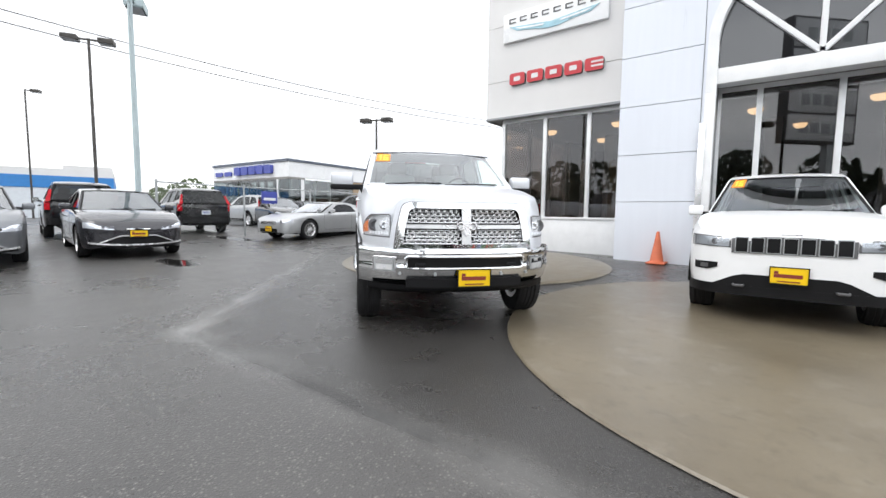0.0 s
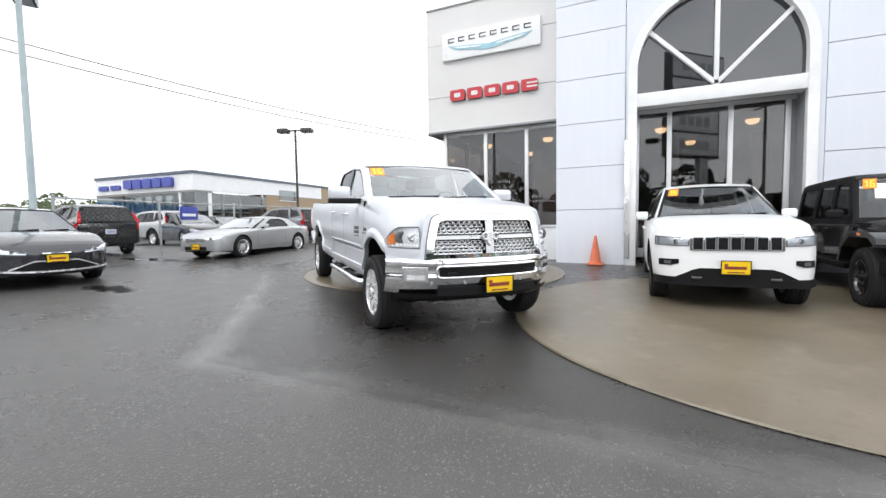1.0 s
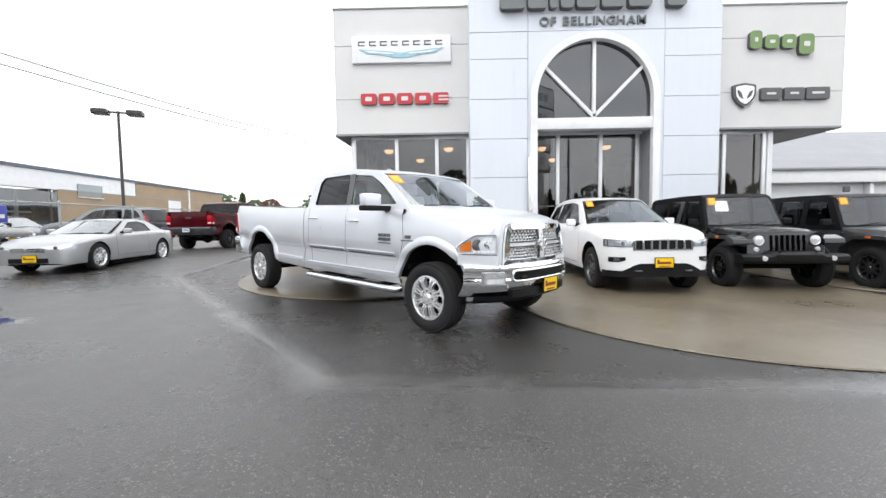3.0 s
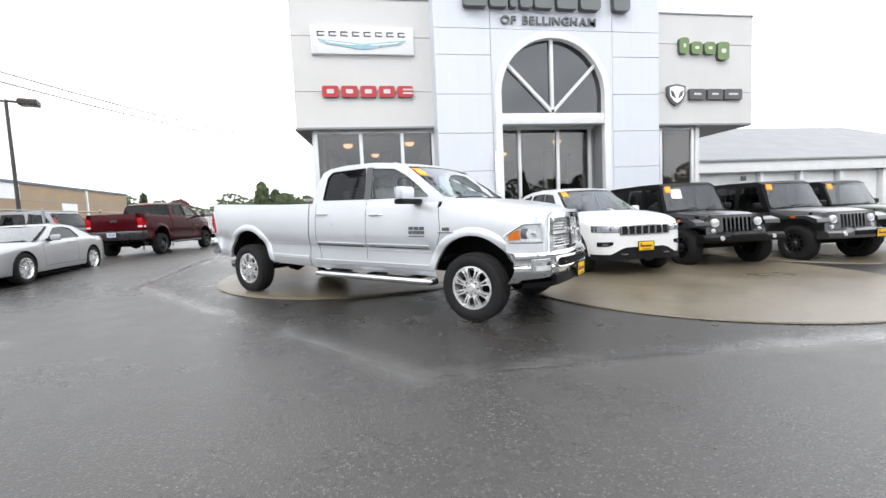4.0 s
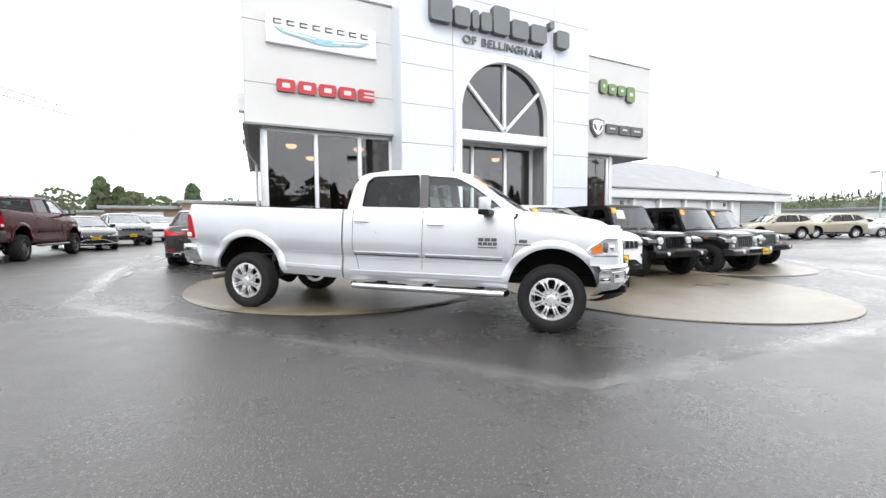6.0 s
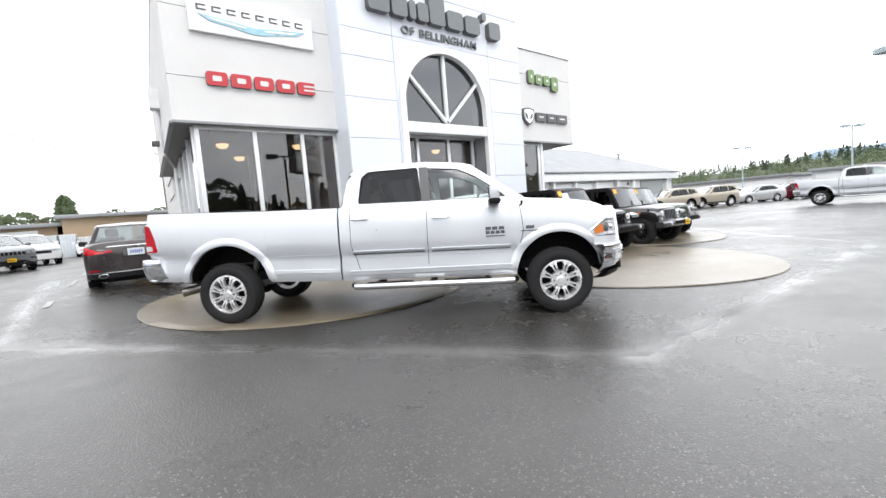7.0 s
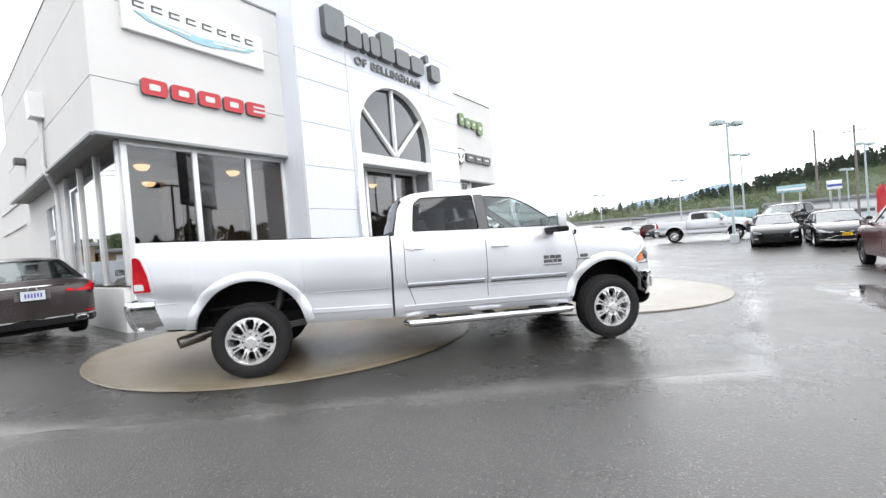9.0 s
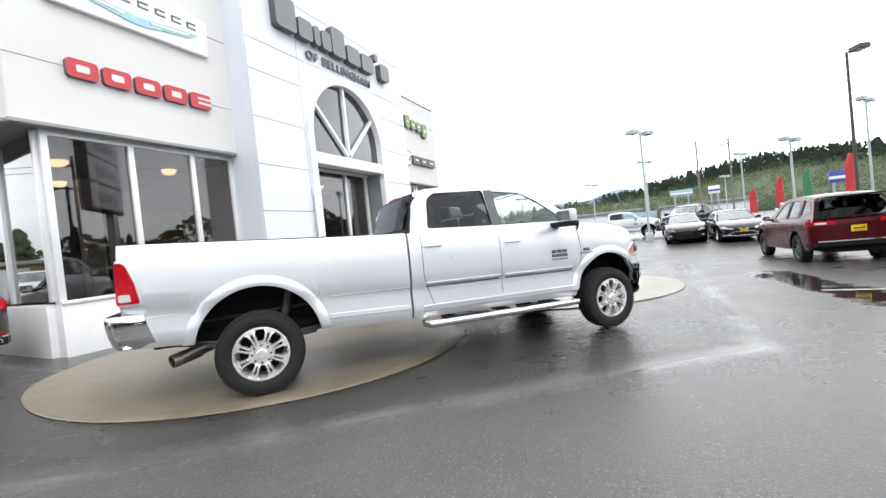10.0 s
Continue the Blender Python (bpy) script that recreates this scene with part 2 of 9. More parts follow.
M_SHOPGLASS = glass("shop_window_glass", (0.50, 0.47, 0.45), 1.35)
M_ARCHGLASS = glass("arch_window_glass", (0.16, 0.16, 0.17), 1.8)
M_CARGLASS = glass("car_window_glass", (0.91, 0.97, 0.955), 1.2)
M_SCREENGLASS = glass("windscreen_glass", (0.74, 0.87, 0.83), 2.1)
M_TINTGLASS = glass("tinted_car_glass", (0.14, 0.145, 0.145), 0.6)
M_DARKGLASS = glass("dark_rear_glass", (0.08, 0.085, 0.085), 0.55)
M_REARGLASS = glass("sedan_rear_glass", (0.42, 0.47, 0.46), 0.9)
M_SHOWGLASS = glass("showroom_glass", (0.42, 0.47, 0.47), 1.6)
# interior base colours are darkened to stand in for the room's shade
M_INNER = surface("shaded_showroom_wall", (0.09, 0.07, 0.055), 0.8, var=0.2)
M_INFLOOR = surface("shaded_showroom_floor_tile", (0.11, 0.10, 0.09), 0.25, var=0.15)
M_INCEIL = surface("shaded_showroom_ceiling", (0.09, 0.08, 0.07), 0.9, var=0.1)
M_LAMP = emitter("warm_lamp", (1.0, 0.74, 0.42), 4.0)
M_RED = surface("red_sign_face", (0.50, 0.035, 0.045), 0.35, var=0.06)
M_SIGNEDGE = surface("dark_sign_edge", (0.10, 0.10, 0.105), 0.45, var=0.1)
M_GREY_LETTER = surface("grey_sign_letter", (0.16, 0.175, 0.18), 0.4, var=0.08)
M_GREEN = surface("olive_green_sign", (0.16, 0.26, 0.09), 0.4, var=0.08)
M_SIGNWHITE = surface("white_sign_face", (0.80, 0.81, 0.82), 0.3, var=0.03)
M_WINGBLUE = surface("pale_blue_emblem", (0.32, 0.52, 0.60), 0.3, metal=0.2, var=0.2)
M_GRILLE = surface("satin_chrome_mesh", (0.66, 0.67, 0.68), 0.28, metal=0.95, var=0.1, bump=0.0)
M_CHROMEBADGE = surface("brushed_badge_metal", (0.62, 0.62, 0.63), 0.25, metal=0.9, var=0.15)
M_TYRE = surface("tyre_rubber", (0.021, 0.021, 0.022), 0.78, var=0.25, scale=9, fine=140, bump=0.2, spec=0.22)
M_BLACK = surface("black_plastic", (0.008, 0.008, 0.009), 0.5, var=0.2, spec=0.18)
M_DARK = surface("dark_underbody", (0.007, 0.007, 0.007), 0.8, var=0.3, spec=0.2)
M_UNDER = surface("dull_grey_steel", (0.075, 0.075, 0.078), 0.5, metal=0.5, var=0.3)
M_CHROME = surface("chrome", (0.83, 0.84, 0.85), 0.07, metal=1.0, var=0.05, bump=0.0)
M_ALLOY = surface("polished_alloy", (0.86, 0.86, 0.87), 0.26, metal=0.7, var=0.1, bump=0.0)
M_DARKALLOY = surface("dark_alloy", (0.10, 0.10, 0.105), 0.3, metal=0.8, var=0.1, bump=0.0)
M_BLACKALLOY = surface("gloss_black_alloy", (0.012, 0.012, 0.013), 0.2, metal=0.2, coat=0.6, var=0.1, bump=0.0)
M_LENS = glass("clear_lamp_lens", (0.97, 0.98, 1.0), 0.7)
M_LAMPBOWL = surface("lamp_reflector", (0.88, 0.89, 0.90), 0.16, metal=0.4, var=0.2, bump=0.0)
M_AMBER = surface("amber_lens", (0.75, 0.19, 0.02), 0.15, coat=1.0, var=0.08)
M_TAIL = surface("red_tail_lens", (0.42, 0.003, 0.010), 0.25, coat=0.12, var=0.12, spec=0.2)
M_YELLOW = surface("yellow_plate", (0.86, 0.56, 0.0), 0.45, var=0.05)
M_INK = surface("plate_ink", (0.22, 0.03, 0.02), 0.5, var=0.05)
M_STRIPE = surface("worn_white_road_paint", (0.36, 0.355, 0.34), 0.5, var=0.5, scale=6.0, fine=120.0)
M_PLATEWHITE = surface("pale_number_plate", (0.62, 0.66, 0.70), 0.4, var=0.08)
M_ORANGE = surface("orange_window_sticker", (0.95, 0.28, 0.02), 0.4, var=0.04)
M_STICKYELLOW = surface("yellow_sticker_digits", (0.95, 0.72, 0.05), 0.4, var=0.04)
M_PAPER = surface("white_paper_sheet", (0.78, 0.80, 0.80), 0.6, var=0.04)
M_SEAT = surface("grey_leather_seat", (0.34, 0.335, 0.33), 0.55, var=0.15)
M_SEATDARK = surface("black_cloth_seat", (0.03, 0.03, 0.031), 0.8, var=0.2)
M_CONE = surface("orange_cone_rubber", (0.64, 0.16, 0.075), 0.6, var=0.15)
M_PIPE = surface("stained_exhaust_steel", (0.20, 0.19, 0.175), 0.35, metal=0.8, var=0.3)
M_STEEL = surface("galvanised_steel", (0.42, 0.44, 0.45), 0.45, metal=0.6, var=0.15)
M_POLEBLUE = surface("pale_blue_grey_pole", (0.42, 0.50, 0.52), 0.5, var=0.1)
M_POLEDARK = surface("dark_bronze_pole", (0.055, 0.05, 0.045), 0.5, var=0.15)
M_BRICK = surface("tan_block_wall", (0.36, 0.27, 0.18), 0.85, var=0.12, scale=0.8, fine=20, bump=0.2)
M_VOLBLUE = surface("blue_sign_letter", (0.06, 0.08, 0.36), 0.4, var=0.06)
M_BLUE = surface("bright_blue_band", (0.03, 0.20, 0.52), 0.5, var=0.08)
M_ROOFEDGE = surface("blue_grey_roof_edge", (0.10, 0.12, 0.16), 0.5, var=0.1)
M_MORTAR = surface("pale_wall_joint", (0.30, 0.25, 0.19), 0.85, var=0.1)
M_BEIGE = surface("pale_beige_wall", (0.50, 0.45, 0.37), 0.8, var=0.12, scale=0.6)
M_ROOFGREY = surface("grey_metal_roof", (0.24, 0.245, 0.26), 0.5, metal=0.2, var=0.1, scale=1.0)
M_WOOD = surface("weathered_pole_wood", (0.16, 0.12, 0.085), 0.85, var=0.25)
M_POLEWOOD = surface("silvered_pole_wood", (0.19, 0.175, 0.16), 0.85, var=0.25)
M_LEAF = surface("dark_conifer_leaf", (0.036, 0.054, 0.036), 0.8, var=0.5, scale=0.25, fine=2.0)
M_LEAF2 = surface("broadleaf_green", (0.110, 0.145, 0.072), 0.8, var=0.45, scale=0.2, fine=2.0)
M_LEAFRED = surface("reddish_leaf", (0.15, 0.06, 0.05), 0.8, var=0.4, scale=0.3, fine=2.0)
M_FLAGGREEN = surface("green_flag_cloth", (0.03, 0.20, 0.08), 0.7, var=0.1)
# distance haze is mixed into the base colours of both hills
M_HILL = surface("hazy_hill_grass_scrub", (0.080, 0.100, 0.056), 0.9, var=0.4, scale=0.03, fine=0.6)
M_FARHILL = surface("haze_blue_distant_hill", (0.20, 0.28, 0.36), 0.9, var=0.1, scale=0.01, fine=0.1)

# ---- mesh helpers ----


def finish(bm, sharp=32.0):
    """Smooth faces, with the edges sharper than an angle kept crisp."""
    bmesh.ops.recalc_face_normals(bm, faces=bm.faces)
    lim = radians(sharp)
    for f in bm.faces:
        f.smooth = True
    for e in bm.edges:
        e.smooth = len(e.link_faces) == 2 and e.calc_face_angle(0.0) < lim


def part(name, bm, material, parent=None, label="", sharp=32.0, recalc=True):
    """Links a bmesh as one mesh object, under a thing or a part."""
    if recalc:
        finish(bm, sharp)
    me = bpy.data.meshes.new(name)
    bm.to_mesh(me)
    bm.free()
    me.materials.append(material)
    ob = new(name, me)
    if parent is not None:
        ob.parent = parent
    if label:
        ob["label"] = label
    return ob


def again(name, data, parent, m=None):
    """Another object on the same mesh."""
    ob = new(name, data)
    ob.parent = parent
    if m is not None:
        ob.matrix_basis = m
    return ob


def thing(name, m, label, category, group="", kind=""):
    ob = new(name)
    ob.empty_display_size = 0.1
    ob.matrix_basis = m
    return tagged(ob, label, category, group, kind)


def add_box(bm, x0, x1, y0, y1, z0, z1, bevel=0.0, m=None, seg=2):
    n = bmesh.new()
    bmesh.ops.create_cube(n, size=1.0)
    bmesh.ops.scale(n, vec=(abs(x1 - x0), abs(y1 - y0), abs(z1 - z0)), verts=n.verts)
    bmesh.ops.translate(n, vec=((x0 + x1) / 2, (y0 + y1) / 2, (z0 + z1) / 2), verts=n.verts)
    if bevel:
        bmesh.ops.bevel(n, geom=n.edges[:], offset=bevel, segments=seg, affect="EDGES", profile=0.6)
    merge(bm, n, m)


def merge(bm, n, m=None):
    if m is not None:
        bmesh.ops.transform(n, matrix=m, verts=n.verts)
    me = bpy.data.meshes.new("scratch")
    n.to_mesh(me)
    n.free()
    bm.from_mesh(me)
    bpy.data.meshes.remove(me)


def box(x0, x1, y0, y1, z0, z1, bevel=0.0, m=None, seg=2):
    bm = bmesh.new()
    add_box(bm, x0, x1, y0, y1, z0, z1, bevel, m, seg)
    return bm


def grid_faces(bm, rows, closed=False):
    """Faces between rows of points. closed: the rows are rings."""
    vs = [[bm.verts.new(p) for p in r] for r in rows]
    n = len(rows[0])
    for a, b in zip(vs[:-1], vs[1:]):
        for i in range(n if closed else n - 1):
            j = (i + 1) % n
            quad = [a[i], a[j], b[j], b[i]]
            if len({tuple(round(c, 5) for c in v.co) for v in quad}) >= 3:
                bm.faces.new(quad)
    return vs


def tube(bm, pts, r, sides=8, cap=True):
    """A round bar along points."""
    rows = []
    pts = [Vector(p) for p in pts]
    for i, p in enumerate(pts):
        d = (pts[min(i + 1, len(pts) - 1)] - pts[max(i - 1, 0)]).normalized()
        side = d.cross(Vector((0, 0, 1)))
        side = side.normalized() if side.length > 1e-3 else Vector((1, 0, 0))
        up = side.cross(d).normalized()
        rr = r[i] if isinstance(r, (list, tuple)) else r
        rows.append([p + rr * (math.cos(a) * side + math.sin(a) * up) for a in [2 * math.pi * k / sides for k in range(sides)]])
    vs = grid_faces(bm, rows, True)
    if cap:
        bm.faces.new(vs[0])
        bm.faces.new(vs[-1][::-1])


def lathe(bm, prof, sides=40, axis="y", m=None):
    """Turns a profile of (radius, along) about an axis."""
    n = bmesh.new()
    rows = []
    for r, t in prof:
        ring = []
        for k in range(sides):
            a = 2 * math.pi * k / sides
            c, s = r * math.cos(a), r * math.sin(a)
            ring.append((c, t, s) if axis == "y" else (c, s, t))
        rows.append(ring)
    grid_faces(n, rows, True)
    bmesh.ops.remove_doubles(n, verts=n.verts, dist=1e-5)
    merge(bm, n, m)


def poly_prism(bm, outline, place, depth, holes=()):
    """A flat outline, with holes, brought into space by place(u, v, w) with w from 0 to depth."""
    n = bmesh.new()
    edges = []
    for loop in (outline, *holes):
        vs = [n.verts.new((u, v, 0)) for u, v in loop]
        edges += [n.edges.new((vs[i], vs[(i + 1) % len(vs)])) for i in range(len(vs))]
    bmesh.ops.triangle_fill(n, use_beauty=True, use_dissolve=False, edges=edges)
    if depth:
        ext = bmesh.ops.extrude_face_region(n, geom=n.faces[:])
        for v in ext["geom"]:
            if isinstance(v, bmesh.types.BMVert):
                v.co.z = depth
    for v in n.verts:
        v.co = place(v.co.x, v.co.y, v.co.z)
    merge(bm, n)


def rounded(pts, r=0.03, seg=3):
    """A polygon with its corners rounded."""
    out = []
    n = len(pts)
    for i in range(n):
        p, a, b = Vector(pts[i]), Vector(pts[i - 1]), Vector(pts[(i + 1) % n])
        da, db = (a - p), (b - p)
        k = min(r, da.length * 0.45, db.length * 0.45)
        p0, p1 = p + da.normalized() * k, p + db.normalized() * k
        for s in range(seg + 1):
            t = s / seg
            q = (1 - t) ** 2 * p0 + 2 * t * (1 - t) * p + t ** 2 * p1
            out.append((q.x, q.y))
    return out


def lerp_table(table, x):
    """Straight-line interpolation in a short table of (x, y)."""
    if x <= table[0][0]:
        return table[0][1]
    for (a, p), (b, q) in zip(table[:-1], table[1:]):
        if x <= b:
            return p + (q - p) * (x - a) / (b - a) if b > a else q
    return table[-1][1]


def soft_table(table, x):
    """Smooth interpolation through a short table of (x, y)."""
    if x <= table[0][0]:
        return table[0][1]
    if x >= table[-1][0]:
        return table[-1][1]
    n = len(table)
    for i in range(n - 1):
        x0, y0 = table[i]
        x1, y1 = table[i + 1]
        if x <= x1:
            h = x1 - x0
            s = (y1 - y0) / h
            sl = (y0 - table[i - 1][1]) / (x0 - table[i - 1][0]) if i else s
            sr = (table[i + 2][1] - y1) / (table[i + 2][0] - x1) if i + 2 < n else s
            m0 = 0 if sl * s <= 0 else 2 * sl * s / (sl + s)
            m1 = 0 if sr * s <= 0 else 2 * sr * s / (sr + s)
            t = (x - x0) / h
            return (2 * t ** 3 - 3 * t ** 2 + 1) * y0 + (t ** 3 - 2 * t ** 2 + t) * h * m0 + (3 * t ** 2 - 2 * t ** 3) * y1 + (t ** 3 - t ** 2) * h * m1


def smooth01(a, b, x):
    t = min(1.0, max(0.0, (x - a) / (b - a)))
    return t * t * (3 - 2 * t)


# ---- ground ----
def ground_z(x, y):
    """The lot falls gently to the east and rises towards the building, and levels out further off."""
    z = soft_table([(-60, 0.22), (-25, 0.22), (-16, 0.17), (-12, 0.125), (-6.4, 0.034), (-3.0, -0.016), (1.15, -0.078), (6.9, -0.160), (9.9, -0.185), (13.5, -0.13), (17.5, -0.01), (30, 0.02), (45, -0.05), (55, -0.18), (85, -0.7), (110, -0.9), (900, -0.9)], x)
    near = smooth01(-12.5, -8.0, x) * (1 - smooth01(11, 16, x))
    z += near * soft_table([(-30, -0.16), (-6, -0.16), (-3, -0.14), (6, 0.0), (10.5, 0.085), (12.5, 0.095), (40, 0.095)], y)
    z += 0.14 * smooth01(8.0, 12.5, y) * (1 - smooth01(-8.0, -6.2, x)) * smooth01(-26, -17, x)
    return z - soft_table([(14, 0.0), (20, 0.10), (36, 0.22), (60, 0.22)], y) * smooth01(-7, -2, x) * (1 - smooth01(14, 30, x))


def build_ground():
    near = [v * 0.6 for v in range(-34, 52)]
    xs = [-900, -500, -300, -180, -110, -70, -45, -30] + near + [36, 45, 60, 90, 140, 220, 340, 520, 900]
    ys = [-900, -500, -300, -160, -90, -50, -30, -18, -12] + [v * 0.6 for v in range(-14, 42)] + [28, 34, 42, 60, 90, 140, 220, 340, 520, 900]
    bm = bmesh.new()
    grid_faces(bm, [[(x, y, ground_z(x, y)) for y in ys] for x in xs])
    tagged(part("ground", bm, M_OLD, None, "worn wet asphalt of a car lot", 80), "", "ground", "", "structure")

    # the newer asphalt, a thin sheet on top
    cx, cy, out = 1.17, 11.0, []
    for a, b in zip(PATCH, PATCH[1:] + PATCH[:1]):
        steps = max(2, int(math.hypot(b[0] - a[0], b[1] - a[1]) / 0.15))
        out += [(a[0] + (b[0] - a[0]) * k / steps, a[1] + (b[1] - a[1]) * k / steps) for k in range(steps)]
    out = [(x + 0.05 * noise.noise((x * 1.1, y * 1.1, 0.3)) + 0.03 * noise.noise((x * 5, y * 5, 0.3)), y + 0.05 * noise.noise((x * 1.1, y * 1.1, 7.3)) + 0.03 * noise.noise((x * 5, y * 5, 7.3))) for x, y in out]
    bm = bmesh.new()
    rows = []
    for k in range(0, 25):
        f = k / 24
        rows.append([(cx + (x - cx) * f, cy + (y - cy) * f, ground_z(cx + (x - cx) * f, cy + (y - cy) * f) + 0.004) for x, y in out])
    rows.append([(cx + (x - cx) * 1.004, cy + (y - cy) * 1.004, ground_z(x, y) - 0.004) for x, y in out])
    grid_faces(bm, rows[1:], True)
    tagged(part("pavement_asphalt", bm, M_NEW, None, "smooth dark newer asphalt with a cracked edge", 60), "", "pavement", "", "structure")

    for i, (x0, y0, r) in enumerate(((-4.55, 8.64, 2.79), (1.22, 6.02, 3.17), (6.92, 8.68, 2.92))):
        bm = bmesh.new()
        rows = []
        for k in range(1, 15):
            rr = r * k / 14
            rows.append([(x0 + rr * math.cos(a), y0 + rr * math.sin(a), ground_z(x0 + rr * math.cos(a), y0 + rr * math.sin(a)) + 0.022 + 0.004 * i) for a in [2 * math.pi * j / 96 for j in range(96)]])
        rr = r + 0.012
        rows.append([(x0 + rr * math.cos(a), y0 + rr * math.sin(a), ground_z(x0 + rr * math.cos(a), y0 + rr * math.sin(a)) + 0.012) for a in [2 * math.pi * j / 96 for j in range(96)]])
        vs = grid_faces(bm, rows, True)
        bm.faces.new(vs[0])
        tagged(part("pavement_disc", bm, M_CONC, None, "round tan concrete pad stained by rain", 40), "", "pavement", "display pads", "structure")


build_ground()
bm = bmesh.new()
grid_faces(bm, [[(-0.09 + 0.11 * i + 0.008 * math.sin(9 * k + i), 0.92 - 4.2 * k / 24, ground_z(0, 0.9 - 4.2 * k / 24) + 0.004) for i in range(2)] for k in range(25)])
tagged(part("parking_stripe", bm, M_STRIPE, None, "worn white painted parking stripe on the asphalt"), "", "road marking", "", "structure")

for ya, yb in ((10.7, 11.4), (14.3, 16.1), (17.8, 19.7)):
    bm = bmesh.new()
    grid_faces(bm, [[(-8.62 + 0.02 * (y - 10.7) + 0.10 * i + 0.006 * math.sin(9 * k + i), y, ground_z(-8.5, y) + 0.012) for i in range(2)] for k, y in enumerate([ya + (yb - ya) * j / 12 for j in range(13)])])
    tagged(part("parking_stripe", bm, M_STRIPE, None, "worn white painted parking stripe on the asphalt"), "", "road marking", "", "structure")

# ---- the dealership ----
AX, AR, AZ, TF = 1.14, 1.60, 4.58, 11.17         # arch: middle, radius, springing height; the tower's front
BASE = -0.3


def facade(y, outward=-1):
    """Brings an outline in x and z onto a wall that faces south; w goes out of the wall."""
    return lambda u, v, w: (u, y + outward * w, v)


def west_wall(x):
    return lambda u, v, w: (x - w, u, v)


def arc(cx, cz, r, a0, a1, n):
    return [(cx + r * math.cos(radians(a0 + (a1 - a0) * k / n)), cz + r * math.sin(radians(a0 + (a1 - a0) * k / n))) for k in range(n + 1)]


def build_dealership():
    house = thing("dealership", pose(0, 0, 0), "white and pale grey two-storey car dealership with an arched entrance", "building")
    joints = [BASE, 1.40, 2.45, 3.52, 4.60, 5.68, 6.40, 7.80, 9.04]
    # cladding panels of the tower, with open joints
    g = 0.006
    backing = box(-2.29, -0.70, TF + 0.05, TF + 0.30, BASE, 9.0)
    add_box(backing, 3.04, 4.56, TF + 0.05, TF + 0.30, BASE, 9.0)
    add_box(backing, -0.72, 3.06, TF + 0.05, TF + 0.30, 6.42, 9.0)
    part("tower_backing", backing, M_STUCCO, house)
    for x0, x1 in ((-2.30, -0.69), (3.03, 4.57)):
        for z0, z1 in zip(joints[:-1], joints[1:]):
            part("panel", box(x0 + g, x1 - g, TF, TF + 0.055, z0 + g, z1 - g, 0.006, seg=1), M_TOWER, house)
    for z0, z1 in zip(joints[6:-1], joints[7:]):
        part("panel", box(-0.69 + g, 3.03 - g, TF, TF + 0.055, z0 + g, z1 - g, 0.006, seg=1), M_TOWER, house)
    # the wall round the arch
    sp = bmesh.new()
    edge = [(-0.69 + g, BASE), (-0.69 + g, 6.40 - g), (3.03 - g, 6.40 - g), (3.03 - g, BASE), (AX + AR + 0.02, BASE)] + arc(AX, AZ, AR + 0.02, 0, 180, 40) + [(AX - AR - 0.02, BASE)]
    poly_prism(sp, edge, facade(TF + 0.05), 0.05)
    part("arch_surround", sp, M_TOWER, house)
    # tower sides, back and roof
    part("tower_side", box(-2.30, -2.05, TF + 0.06, 17.0, BASE, 9.04), M_TOWER, house)
    part("tower_side", box(4.39, 4.57, TF + 0.06, 17.0, BASE, 9.04), M_TOWER, house)
    part("tower_back", box(-2.05, 4.37, 16.8, 17.0, 3.9, 9.04), M_TOWER, house)
    part("tower_roof", box(-2.05, 4.37, TF + 0.3, 16.8, 8.6, 8.75), M_ROOFGREY, house)
    # white trim of the arch: pilasters, archivolt, cross band
    trim = bmesh.new()
    ring = [(AX - AR - 0.17, 3.6)] + arc(AX, AZ, AR + 0.17, 180, 0, 48) + [(AX + AR + 0.17, 3.6), (AX + AR - 0.02, 3.6)] + arc(AX, AZ, AR - 0.02, 0, 180, 48) + [(AX - AR + 0.02, 3.6)]
    poly_prism(trim, ring, facade(TF + 0.12), 0.20)
    arch = part("arch_trim", trim, M_WHITE, house, "white painted arch trim", 50)
    part("band", box(AX - AR - 0.02, AX + AR + 0.02, TF - 0.05, TF + 0.32, 3.75, 4.055, 0.012), M_WHITE, arch)
    for sx in (-1, 1):
        x = AX + sx * (AR + 0.075)
        part("pilaster", box(x - 0.095, x + 0.095, TF - 0.08, TF + 0.12, BASE, 3.60, 0.008), M_WHITE, arch)
        part("jamb", box(AX + sx * (AR - 0.0) - 0.02, AX + sx * (AR - 0.0) + 0.02, TF + 0.1, 12.3, BASE, 3.76), M_GREYMETAL, house)
    part("corner_guard", box(-0.70, -0.58, TF - 0.10, TF - 0.082, 0.2, 3.0, 0.003), M_ALLOY, house, "polished metal corner guard")
    # arch window and its spokes
    pane = bmesh.new()
    poly_prism(pane, [(AX - AR, 4.055), (AX + AR, 4.055)] + arc(AX, AZ, AR, 0, 180, 40), facade(TF + 0.13), 0.0)
    part("arch_backing", box(AX - AR - 0.1, AX + AR + 0.1, TF + 0.75, TF + 0.85, 3.9, 6.4), M_SIGNEDGE, house)
    win = part("arch_window", pane, M_ARCHGLASS, house, "dark arched window", recalc=False)
    bars = [((AX, 4.06), (AX, AZ + AR)), ((AX, 4.10), (AX - 1.36, 5.47)), ((AX, 4.10), (AX + 1.36, 5.47))]
    for (xa, za), (xb, zb) in bars:
        d = Vector((xb - xa, zb - za))
        a = math.atan2(d.y, d.x)
        part("spoke", box(0, d.length, -0.05, 0.05, -0.045, 0.045, 0.006, Matrix.Translation((xa, TF + 0.08, za)) @ Matrix.Rotation(-a, 4, "Y")), M_WHITE, win)
